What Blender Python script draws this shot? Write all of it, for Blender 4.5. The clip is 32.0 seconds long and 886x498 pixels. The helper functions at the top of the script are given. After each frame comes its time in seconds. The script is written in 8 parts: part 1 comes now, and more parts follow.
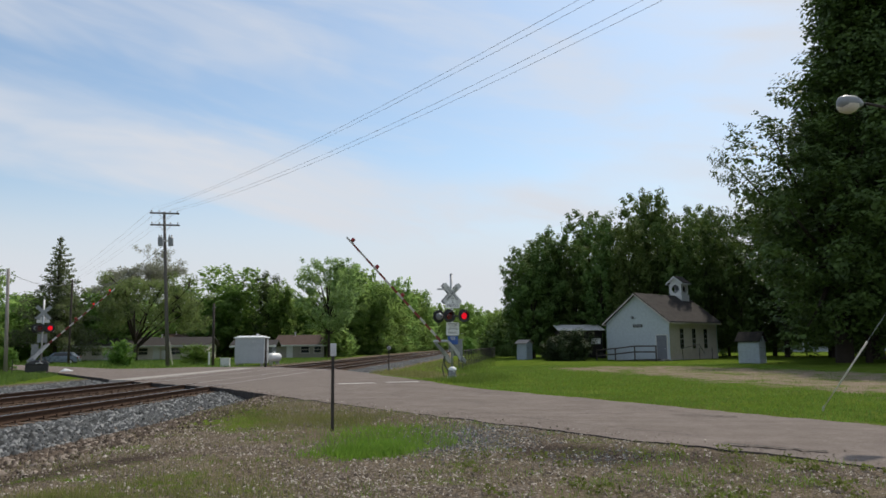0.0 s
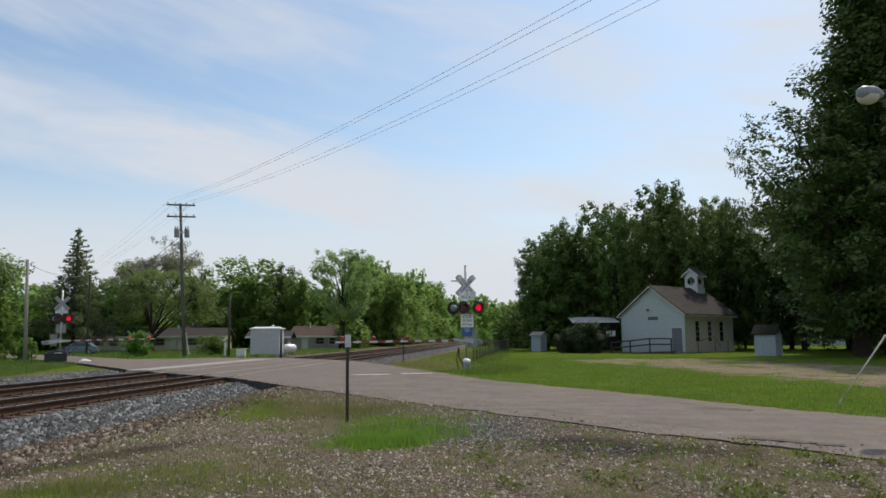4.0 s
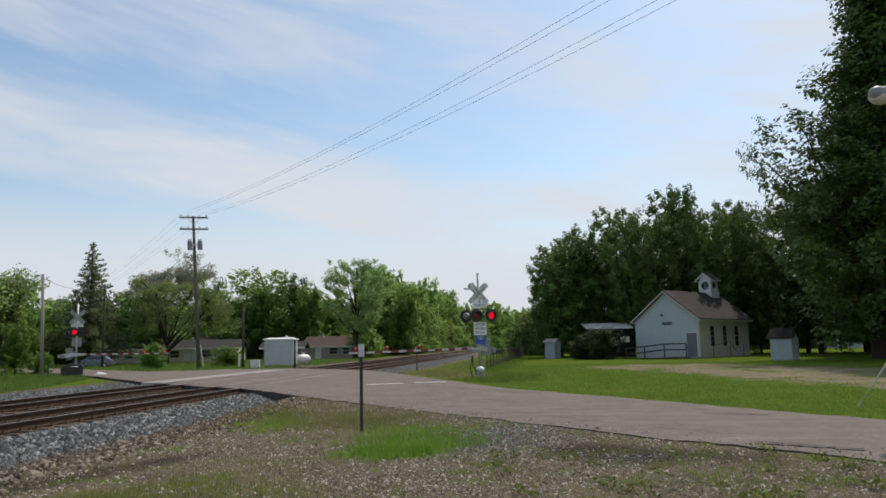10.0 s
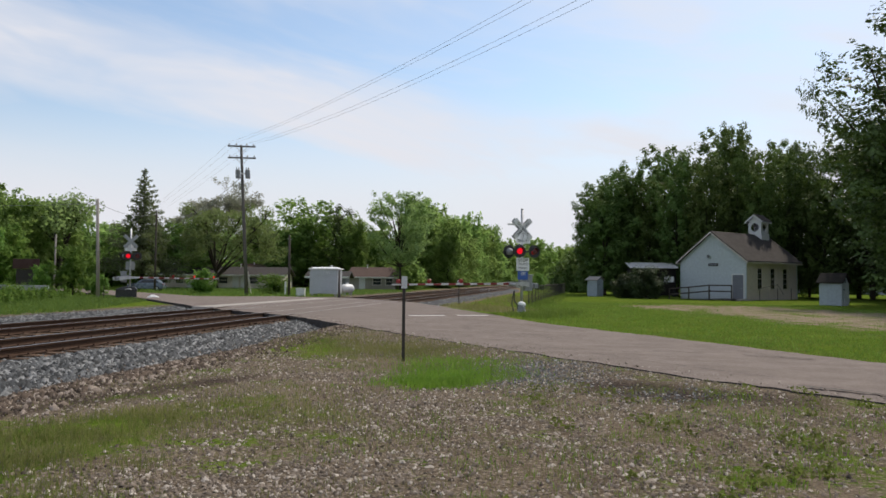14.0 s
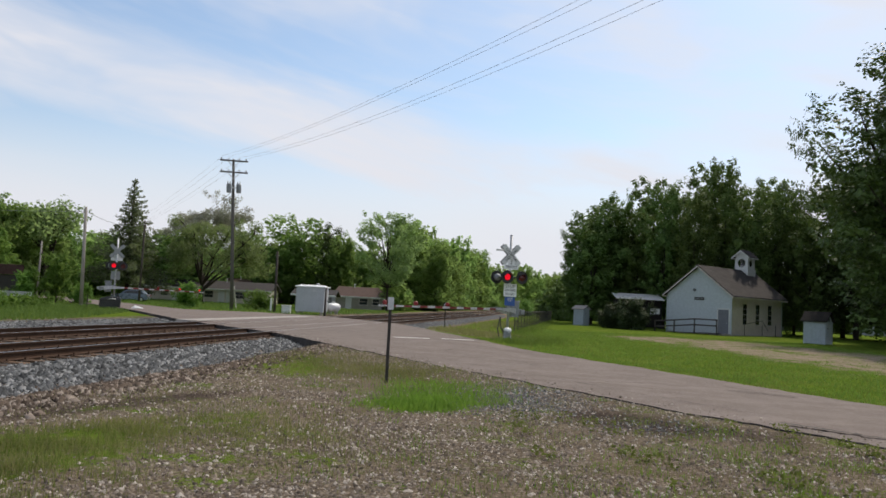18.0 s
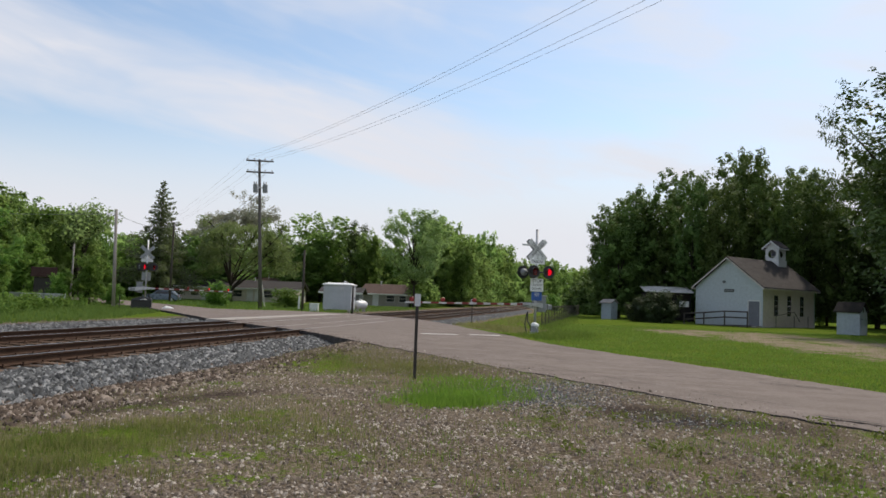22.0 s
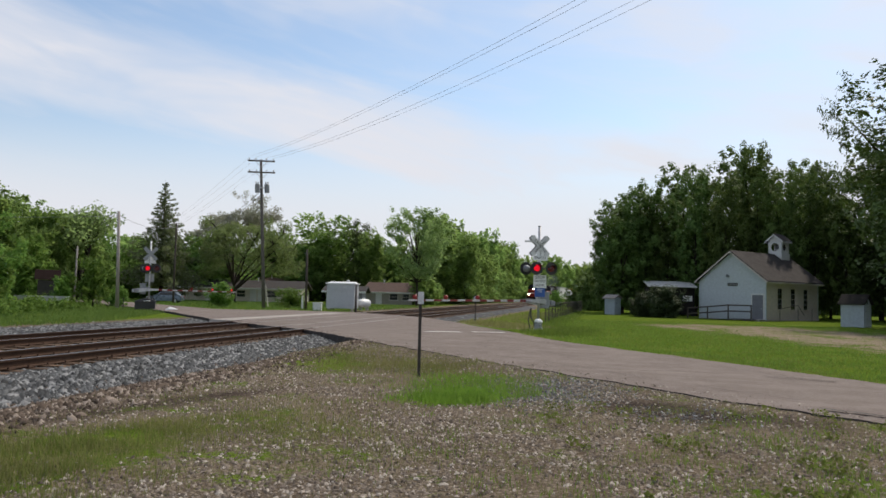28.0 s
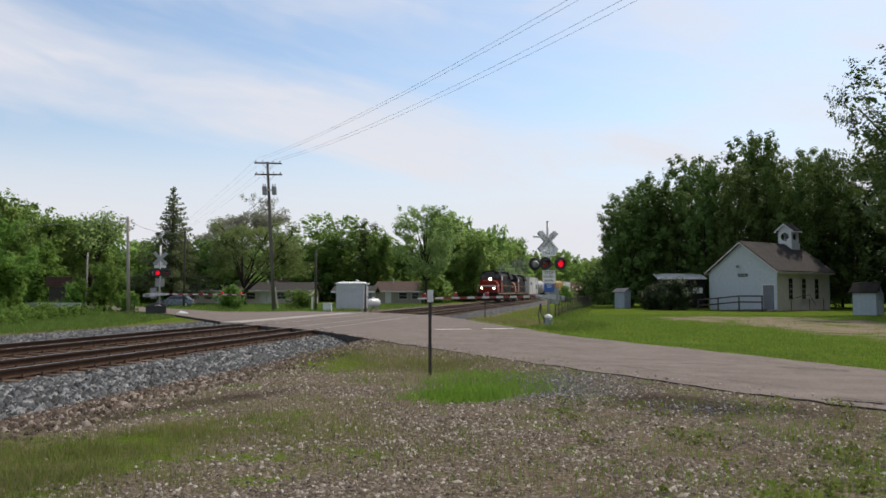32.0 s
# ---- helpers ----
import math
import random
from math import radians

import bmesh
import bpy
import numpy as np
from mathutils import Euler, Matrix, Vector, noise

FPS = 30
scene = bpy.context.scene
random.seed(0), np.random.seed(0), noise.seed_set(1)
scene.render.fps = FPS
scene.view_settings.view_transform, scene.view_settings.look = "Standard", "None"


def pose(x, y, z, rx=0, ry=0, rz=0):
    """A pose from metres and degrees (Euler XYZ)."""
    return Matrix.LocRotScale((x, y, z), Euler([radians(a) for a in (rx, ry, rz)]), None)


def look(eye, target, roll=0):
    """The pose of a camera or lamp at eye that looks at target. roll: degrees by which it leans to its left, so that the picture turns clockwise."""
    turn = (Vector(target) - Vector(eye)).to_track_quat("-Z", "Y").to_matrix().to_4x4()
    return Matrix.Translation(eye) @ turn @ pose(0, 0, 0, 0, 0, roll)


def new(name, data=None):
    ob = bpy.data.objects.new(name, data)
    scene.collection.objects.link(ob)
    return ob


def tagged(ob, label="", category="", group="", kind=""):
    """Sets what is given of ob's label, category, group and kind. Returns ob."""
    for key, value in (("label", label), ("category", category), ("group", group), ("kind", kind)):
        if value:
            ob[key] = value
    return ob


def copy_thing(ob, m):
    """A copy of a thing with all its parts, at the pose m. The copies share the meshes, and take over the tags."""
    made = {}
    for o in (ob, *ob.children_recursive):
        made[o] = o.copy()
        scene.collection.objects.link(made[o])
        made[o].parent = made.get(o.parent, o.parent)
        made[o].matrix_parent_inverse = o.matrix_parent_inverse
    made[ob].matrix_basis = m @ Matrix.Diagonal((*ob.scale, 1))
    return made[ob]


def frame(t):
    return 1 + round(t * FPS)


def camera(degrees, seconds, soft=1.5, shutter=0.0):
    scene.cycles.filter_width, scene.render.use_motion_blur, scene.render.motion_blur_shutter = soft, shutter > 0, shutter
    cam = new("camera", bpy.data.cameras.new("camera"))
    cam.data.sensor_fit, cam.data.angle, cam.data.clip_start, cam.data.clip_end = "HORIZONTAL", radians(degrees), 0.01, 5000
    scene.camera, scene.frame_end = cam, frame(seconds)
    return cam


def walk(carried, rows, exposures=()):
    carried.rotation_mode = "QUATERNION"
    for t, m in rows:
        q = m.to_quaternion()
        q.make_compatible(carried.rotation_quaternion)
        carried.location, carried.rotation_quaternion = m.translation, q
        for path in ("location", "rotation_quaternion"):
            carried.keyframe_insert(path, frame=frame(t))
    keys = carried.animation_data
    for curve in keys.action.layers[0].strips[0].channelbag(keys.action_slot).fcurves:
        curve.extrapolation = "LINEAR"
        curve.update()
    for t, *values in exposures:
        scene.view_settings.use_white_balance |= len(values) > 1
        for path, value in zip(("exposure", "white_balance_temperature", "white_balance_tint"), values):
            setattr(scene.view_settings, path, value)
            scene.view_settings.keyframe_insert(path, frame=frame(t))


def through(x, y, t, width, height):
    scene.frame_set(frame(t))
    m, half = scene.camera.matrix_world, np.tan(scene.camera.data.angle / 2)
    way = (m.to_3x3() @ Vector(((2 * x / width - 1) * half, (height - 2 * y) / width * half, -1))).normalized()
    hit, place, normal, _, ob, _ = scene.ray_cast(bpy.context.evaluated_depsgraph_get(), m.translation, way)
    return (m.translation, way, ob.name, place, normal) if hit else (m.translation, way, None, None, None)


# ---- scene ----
cam = camera(61.0, 32.0, soft=1.6)
EYE = 1.42
ROWS = [
    (0, 4.53, 7.26, 0.61), (0.5, 4.90, 7.30, 0.69), (1, 5.12, 7.26, 0.75), (1.5, 5.24, 7.12, 0.89), (2, 5.33, 6.90, 0.92),
    (2.5, 5.33, 6.79, 0.87), (3, 5.43, 6.71, 0.77), (3.5, 5.53, 6.68, 0.54), (5.5, 5.73, 6.54, 0.20), (6, 5.70, 6.57, 0.05),
    (6.5, 5.58, 6.62, 0.04), (7, 5.48, 6.70, 0.01), (7.5, 5.43, 6.75, 0.20), (8, 5.27, 6.77, 0.44), (8.5, 5.13, 6.75, 0.39),
    (9, 5.09, 6.71, 0.94), (9.5, 4.88, 7.44, 1.29), (10, 6.62, 7.29, 1.19), (10.5, 7.11, 7.05, 1.19), (11, 7.93, 6.23, 0.77),
    (11.5, 8.90, 5.13, 0.77), (12, 9.61, 4.71, 0.98), (12.5, 10.11, 4.13, 1.05), (13, 10.54, 2.98, 0.37), (13.5, 10.08, 2.46, -0.39),
    (14, 9.83, 2.29, -0.59), (14.5, 8.65, 2.20, -1.06), (15, 8.64, 3.05, -1.34), (15.5, 8.35, 3.59, -1.31), (17.5, 8.73, 4.06, -2.66),
    (18, 8.82, 4.07, -2.92), (18.5, 8.82, 4.06, -2.78), (19, 8.78, 4.03, -2.63), (19.5, 9.77, 3.96, -2.77), (20, 10.19, 3.94, -2.67),
    (20.5, 10.54, 3.87, -2.67), (21, 10.71, 3.83, -2.44), (21.5, 10.78, 3.72, -2.25), (22, 10.85, 3.68, -2.08), (22.5, 10.89, 3.69, -1.87),
    (23, 10.56, 3.76, -1.88), (23.5, 10.61, 3.79, -1.99), (24, 10.67, 3.76, -1.94), (24.5, 10.79, 3.70, -2.00), (25, 10.87, 3.64, -1.88),
    (25.5, 10.89, 3.64, -1.87), (27.5, 11.06, 3.48, -1.40), (28, 11.09, 3.49, -1.34), (28.5, 11.13, 3.49, -1.28), (29, 11.13, 3.47, -1.09),
    (29.5, 11.14, 3.43, -0.97), (30, 11.15, 3.39, -0.77), (30.5, 11.32, 3.40, -0.68), (31, 11.40, 3.42, -0.59), (31.5, 11.58, 3.39, -0.30),
    (32, 11.80, 3.31, 0.00)
]
walk(cam, [(t, pose(0, 0, EYE, 90 + pitch, roll, yaw)) for t, yaw, pitch, roll in ROWS],
     exposures=[(0, -0.20, 6500, 10), (9, -0.19, 6500, 10), (11, -0.23, 6500, 10), (12, -0.26, 6500, 10), (13, -0.17, 6560, 11), (14, -0.06, 6620, 13), (15.5, -0.06, 6620, 13), (32, -0.07, 6620, 13)])

# ---- daylight ----
SUN = Vector((0.45, 0.89, 1.24)).normalized()


def make_world():
    w = bpy.data.worlds.new("sky")
    scene.world = w
    w.use_nodes = True
    n, l = w.node_tree.nodes, w.node_tree.links
    n.clear()
    out = n.new("ShaderNodeOutputWorld")
    bg = n.new("ShaderNodeBackground")
    sky = n.new("ShaderNodeTexSky")
    sky.sky_type = "NISHITA"
    sky.sun_disc = False
    sky.sun_elevation = math.asin(SUN.z)
    sky.sun_rotation = math.atan2(SUN.x, SUN.y)
    sky.air_density, sky.dust_density, sky.ozone_density = 1.0, 1.2, 1.5
    tc = n.new("ShaderNodeTexCoord")
    sep = n.new("ShaderNodeSeparateXYZ")
    l.new(tc.outputs["Generated"], sep.inputs[0])
    # thin cirrus: streaks that slope down to the right across the sky, laid out by bearing and elevation
    def calc(op, a, b=None):
        q = n.new("ShaderNodeMath")
        q.operation = op
        for slot, v in ((0, a), (1, b)):
            if isinstance(v, (int, float)):
                q.inputs[slot].default_value = v
            elif v is not None:
                l.new(v, q.inputs[slot])
        return q.outputs[0]

    def fade(value, lo, hi, a=0.0, b=1.0):
        r = n.new("ShaderNodeMapRange")
        r.interpolation_type = "SMOOTHSTEP"
        for key, v in (("From Min", lo), ("From Max", hi), ("To Min", a), ("To Max", b)):
            r.inputs[key].default_value = v
        l.new(value, r.inputs["Value"])
        return r.outputs[0]

    bearing = calc("ARCTAN2", sep.outputs["X"], sep.outputs["Y"])
    height = calc("ARCSINE", sep.outputs["Z"])
    band = calc("ADD", height, calc("MULTIPLY", bearing, 0.16))

    def streaks(su, sv, seed, detail, distort):
        com = n.new("ShaderNodeCombineXYZ")
        l.new(calc("MULTIPLY", bearing, su), com.inputs[0])
        l.new(calc("MULTIPLY", band, sv), com.inputs[1])
        com.inputs[2].default_value = seed
        t = n.new("ShaderNodeTexNoise")
        t.inputs["Scale"].default_value = 1.0
        t.inputs["Detail"].default_value = detail
        t.inputs["Roughness"].default_value = 0.55
        t.inputs["Distortion"].default_value = distort
        l.new(com.outputs[0], t.inputs["Vector"])
        return t.outputs["Fac"]

    wide = streaks(2.4, 9.0, 3.7, 4, 0.6)
    fine = streaks(6.0, 34.0, 8.1, 6, 0.4)
    veil = calc("ADD", fade(wide, 0.36, 0.66, 0.0, 0.62), fade(fine, 0.42, 0.72, 0.0, 0.20))
    # the broad sheet of cirrus between ten and fourteen degrees up
    sheet = calc("MULTIPLY", fade(band, 0.235, 0.19), fade(band, 0.08, 0.14))
    veil = calc("ADD", calc("ADD", calc("MULTIPLY", veil, 0.8), 0.09), calc("MULTIPLY", sheet, 0.32))
    veil = calc("ADD", veil, calc("MULTIPLY", fade(bearing, 0.12, 0.5, 0.0, 0.3), fade(height, 0.75, 0.45)))
    low = fade(height, 0.26, 0.06, 0.0, 0.93)
    mx = calc("MINIMUM", calc("MAXIMUM", veil, calc("ADD", low, calc("MULTIPLY", veil, 0.12))), 0.97)
    tint = n.new("ShaderNodeMix")
    tint.data_type, tint.blend_type = "RGBA", "MULTIPLY"
    tint.inputs[0].default_value = 1.0
    tint.inputs[7].default_value = (0.94, 1.05, 1.055, 1)
    l.new(sky.outputs[0], tint.inputs[6])
    mix = n.new("ShaderNodeMix")
    mix.data_type = "RGBA"
    l.new(mx, mix.inputs[0])
    l.new(tint.outputs[2], mix.inputs[6])
    mix.inputs[7].default_value = (5.52, 5.72, 6.12, 1)
    l.new(mix.outputs[2], bg.inputs[0])
    bg.inputs[1].default_value = 0.145
    l.new(bg.outputs[0], out.inputs[0])


make_world()
lamp = bpy.data.lights.new("sun", "SUN")
lamp.energy, lamp.angle, lamp.color = 3.5, radians(0.6), (1.0, 0.91, 0.78)
sun_ob = new("sun", lamp)
sun_ob.matrix_basis = look(SUN * 300, (0, 0, 0))


# ---- materials ----
def base_mat(name):
    m = bpy.data.materials.new(name)
    m.use_nodes = True
    n, l = m.node_tree.nodes, m.node_tree.links
    return m, n, l, n["Principled BSDF"]


def noise_node(n, l, vec, scale, detail=4.0, rough=0.55):
    x = n.new("ShaderNodeTexNoise")
    x.inputs["Scale"].default_value = scale
    x.inputs["Detail"].default_value = detail
    x.inputs["Roughness"].default_value = rough
    if vec is not None:
        l.new(vec, x.inputs["Vector"])
    return x


def ramp_node(n, l, value, lo, hi, a=0.0, b=1.0):
    r = n.new("ShaderNodeMapRange")
    r.inputs["From Min"].default_value, r.inputs["From Max"].default_value = lo, hi
    r.inputs["To Min"].default_value, r.inputs["To Max"].default_value = a, b
    l.new(value, r.inputs["Value"])
    return r.outputs[0]


def mix_node(n, l, fac, a, b):
    x = n.new("ShaderNodeMix")
    x.data_type = "RGBA"
    if isinstance(fac, float):
        x.inputs[0].default_value = fac
    else:
        l.new(fac, x.inputs[0])
    for slot, v in ((6, a), (7, b)):
        if isinstance(v, tuple):
            x.inputs[slot].default_value = (*v[:3], 1)
        else:
            l.new(v, x.inputs[slot])
    return x.outputs[2]


def bump_node(n, l, height, strength, dist, bsdf):
    b = n.new("ShaderNodeBump")
    b.inputs["Strength"].default_value = strength
    b.inputs["Distance"].default_value = dist
    l.new(height, b.inputs["Height"])
    l.new(b.outputs[0], bsdf.inputs["Normal"])
    return b


def surf(name, a, b=None, rough=0.7, metal=0.0, fine=40.0, coarse=3.0, bump=0.15, dist=0.01, dirt=None, dirt_amount=0.35, vary=0.0, stretch=(1, 1, 1)):
    """Two-scale weathered surface: fine grain from a to b, coarse stains of dirt."""
    m, n, l, p = base_mat(name)
    b = b or tuple(c * 0.8 for c in a)
    dirt = dirt or tuple(c * 0.55 for c in a)
    tc = n.new("ShaderNodeTexCoord")
    mp = n.new("ShaderNodeMapping")
    mp.inputs["Scale"].default_value = stretch
    l.new(tc.outputs["Object"], mp.inputs["Vector"])
    f = noise_node(n, l, mp.outputs[0], fine, 5)
    c = noise_node(n, l, mp.outputs[0], coarse, 4)
    col = mix_node(n, l, ramp_node(n, l, f.outputs["Fac"], 0.3, 0.7), a, b)
    col = mix_node(n, l, ramp_node(n, l, c.outputs["Fac"], 0.48, 0.75, 0.0, dirt_amount), col, dirt)
    if vary:
        oi = n.new("ShaderNodeObjectInfo")
        hsv = n.new("ShaderNodeHueSaturation")
        l.new(ramp_node(n, l, oi.outputs["Random"], 0, 1, 1 - vary, 1 + vary), hsv.inputs["Value"])
        l.new(col, hsv.inputs["Color"])
        col = hsv.outputs[0]
    l.new(col, p.inputs["Base Color"])
    p.inputs["Roughness"].default_value = rough
    p.inputs["Metallic"].default_value = metal
    if rough > 0.8:
        p.inputs["Specular IOR Level"].default_value = 0.12
    l.new(ramp_node(n, l, c.outputs["Fac"], 0.3, 0.7, max(0.05, rough - 0.12), min(1, rough + 0.12)), p.inputs["Roughness"])
    if bump:
        bump_node(n, l, f.outputs["Fac"], bump, dist, p)
    return m


def glow(name, color, strength):
    m, n, l, p = base_mat(name)
    p.inputs["Base Color"].default_value = (*color, 1)
    p.inputs["Emission Color"].default_value = (*color, 1)
    p.inputs["Emission Strength"].default_value = strength
    p.inputs["Roughness"].default_value = 0.3
    return m


def foliage(name, dark, light, rough=0.55, through=0.35, patch=0.35):
    """Leaves: each one its own tint, larger patches of lighter growth, some light shining through."""
    m, n, l, p = base_mat(name)
    geo = n.new("ShaderNodeNewGeometry")
    oi = n.new("ShaderNodeObjectInfo")
    tc = n.new("ShaderNodeTexCoord")
    big = noise_node(n, l, tc.outputs["Object"], patch, 3)
    col = mix_node(n, l, geo.outputs["Random Per Island"], dark, light)
    col = mix_node(n, l, ramp_node(n, l, big.outputs["Fac"], 0.45, 0.7, 0.0, 0.6), col, tuple(c * 1.35 for c in light))
    hsv = n.new("ShaderNodeHueSaturation")
    l.new(ramp_node(n, l, oi.outputs["Random"], 0, 1, 0.485, 0.515), hsv.inputs["Hue"])
    l.new(ramp_node(n, l, oi.outputs["Random"], 0, 1, 0.75, 1.2), hsv.inputs["Value"])
    l.new(col, hsv.inputs["Color"])
    l.new(hsv.outputs[0], p.inputs["Base Color"])
    p.inputs["Roughness"].default_value = rough
    p.inputs["Specular IOR Level"].default_value = 0.06
    tr = n.new("ShaderNodeBsdfTranslucent")
    mul = mix_node(n, l, 0.5, hsv.outputs[0], (0.26, 0.38, 0.09))
    l.new(mul, tr.inputs["Color"])
    ms = n.new("ShaderNodeMixShader")
    ms.inputs[0].default_value = through
    l.new(p.outputs[0], ms.inputs[1])
    l.new(tr.outputs[0], ms.inputs[2])
    l.new(ms.outputs[0], n["Material Output"].inputs[0])
    return m


def ground_mat():
    """Short grass and bare stony soil, told apart by the attribute bare; the soil turns to pale gravel where stony is high."""
    m, n, l, p = base_mat("ground")
    tc = n.new("ShaderNodeTexCoord")
    at = n.new("ShaderNodeAttribute")
    at.attribute_name = "bare"
    st = n.new("ShaderNodeAttribute")
    st.attribute_name = "stony"
    dk = n.new("ShaderNodeAttribute")
    dk.attribute_name = "cinder"
    du = n.new("ShaderNodeAttribute")
    du.attribute_name = "dust"
    v = tc.outputs["Object"]
    g1, g2, g3 = noise_node(n, l, v, 14, 6, 0.7), noise_node(n, l, v, 0.45, 5), noise_node(n, l, v, 70, 3)
    grass = mix_node(n, l, ramp_node(n, l, g1.outputs["Fac"], 0.3, 0.7), (0.038, 0.074, 0.009), (0.135, 0.195, 0.026))
    grass = mix_node(n, l, ramp_node(n, l, g2.outputs["Fac"], 0.45, 0.7, 0, 0.45), grass, (0.16, 0.18, 0.045))
    soil = mix_node(n, l, ramp_node(n, l, g1.outputs["Fac"], 0.35, 0.65), (0.118, 0.094, 0.064), (0.225, 0.185, 0.134))
    vor = n.new("ShaderNodeTexVoronoi")
    vor.inputs["Scale"].default_value = 22
    l.new(v, vor.inputs["Vector"])
    sep = n.new("ShaderNodeSeparateColor")
    l.new(vor.outputs["Color"], sep.inputs[0])
    stone = mix_node(n, l, sep.outputs[0], (0.125, 0.1, 0.073), (0.32, 0.27, 0.212))
    stone = mix_node(n, l, ramp_node(n, l, vor.outputs["Distance"], 0.25, 0.6, 0, 0.8), stone, (0.075, 0.056, 0.038))
    soil = mix_node(n, l, st.outputs["Fac"], soil, stone)
    soil = mix_node(n, l, du.outputs["Fac"], soil, mix_node(n, l, sep.outputs[2], (0.165, 0.13, 0.092), (0.33, 0.27, 0.205)))
    soil = mix_node(n, l, dk.outputs["Fac"], soil, mix_node(n, l, sep.outputs[1], (0.032, 0.025, 0.021), (0.105, 0.083, 0.068)))
    add = n.new("ShaderNodeMath")
    add.operation = "ADD"
    l.new(at.outputs["Fac"], add.inputs[0])
    l.new(ramp_node(n, l, g1.outputs["Fac"], 0.2, 0.8, -0.32, 0.32), add.inputs[1])
    g4 = noise_node(n, l, v, 1.1, 8, 0.75)
    add2 = n.new("ShaderNodeMath")
    add2.operation = "ADD"
    l.new(add.outputs[0], add2.inputs[0])
    l.new(ramp_node(n, l, g4.outputs["Fac"], 0.3, 0.7, -0.4, 0.4), add2.inputs[1])
    col = mix_node(n, l, ramp_node(n, l, add2.outputs[0], 0.4, 0.6), grass, soil)
    l.new(col, p.inputs["Base Color"])
    p.inputs["Roughness"].default_value = 0.95
    p.inputs["Specular IOR Level"].default_value = 0.0
    h = n.new("ShaderNodeMath")
    h.operation = "MULTIPLY"
    l.new(vor.outputs["Distance"], h.inputs[0])
    h.inputs[1].default_value = -1.0
    h2 = n.new("ShaderNodeMath")
    h2.operation = "ADD"
    l.new(h.outputs[0], h2.inputs[0])
    l.new(g3.outputs["Fac"], h2.inputs[1])
    bump_node(n, l, h2.outputs[0], 0.7, 0.03, p)
    return m


def asphalt_mat():
    m, n, l, p = base_mat("asphalt")
    tc = n.new("ShaderNodeTexCoord")
    v = tc.outputs["Object"]
    a, b, c = noise_node(n, l, v, 120, 4, 0.7), noise_node(n, l, v, 0.7, 6, 0.65), noise_node(n, l, v, 5, 8, 0.75)
    col = mix_node(n, l, ramp_node(n, l, a.outputs["Fac"], 0.3, 0.7), (0.103, 0.085, 0.072), (0.208, 0.174, 0.152))
    col = mix_node(n, l, ramp_node(n, l, b.outputs["Fac"], 0.42, 0.68, 0, 0.55), col, (0.235, 0.200, 0.176))
    col = mix_node(n, l, ramp_node(n, l, c.outputs["Fac"], 0.5, 0.68, 0, 0.35), col, (0.11, 0.094, 0.084))
    q = noise_node(n, l, v, 2.4, 8, 0.8)
    col = mix_node(n, l, ramp_node(n, l, q.outputs["Fac"], 0.5, 0.66, 0, 0.4), col, (0.284, 0.245, 0.220))
    # long streaks along the traffic
    mp = n.new("ShaderNodeMapping")
    mp.inputs["Rotation"].default_value = (0, 0, radians(-50))
    mp.inputs["Scale"].default_value = (0.10, 1.5, 1)
    l.new(v, mp.inputs["Vector"])
    s = noise_node(n, l, mp.outputs[0], 1.0, 3, 0.5)
    col = mix_node(n, l, ramp_node(n, l, s.outputs["Fac"], 0.48, 0.7, 0, 0.22), col, (0.135, 0.113, 0.101))
    col = mix_node(n, l, ramp_node(n, l, s.outputs["Fac"], 0.46, 0.32, 0, 0.25), col, (0.263, 0.224, 0.197))
    # coarse aggregate that shows in the worn surface
    e = noise_node(n, l, v, 28, 3, 0.8)
    col = mix_node(n, l, ramp_node(n, l, e.outputs["Fac"], 0.54, 0.68, 0, 0.5), col, (0.347, 0.297, 0.260))
    col = mix_node(n, l, ramp_node(n, l, e.outputs["Fac"], 0.46, 0.32, 0, 0.5), col, (0.068, 0.048, 0.043))
    l.new(col, p.inputs["Base Color"])
    p.inputs["Roughness"].default_value = 0.92
    p.inputs["Specular IOR Level"].default_value = 0.08
    bump_node(n, l, e.outputs["Fac"], 0.6, 0.012, p)
    return m


def siding_mat(name, color, pitch=0.115):
    """Painted clapboard with faint lap lines."""
    m, n, l, p = base_mat(name)
    tc = n.new("ShaderNodeTexCoord")
    sep = n.new("ShaderNodeSeparateXYZ")
    l.new(tc.outputs["Object"], sep.inputs[0])
    d = n.new("ShaderNodeMath")
    d.operation = "DIVIDE"
    d.inputs[1].default_value = pitch
    l.new(sep.outputs["Z"], d.inputs[0])
    fr = n.new("ShaderNodeMath")
    fr.operation = "FRACT"
    l.new(d.outputs[0], fr.inputs[0])
    a = noise_node(n, l, tc.outputs["Object"], 5, 5)
    col = mix_node(n, l, ramp_node(n, l, a.outputs["Fac"], 0.35, 0.75), color, tuple(c * 0.82 for c in color))
    l.new(col, p.inputs["Base Color"])
    p.inputs["Roughness"].default_value = 0.6
    bump_node(n, l, fr.outputs[0], 0.8, 0.02, p)
    return m


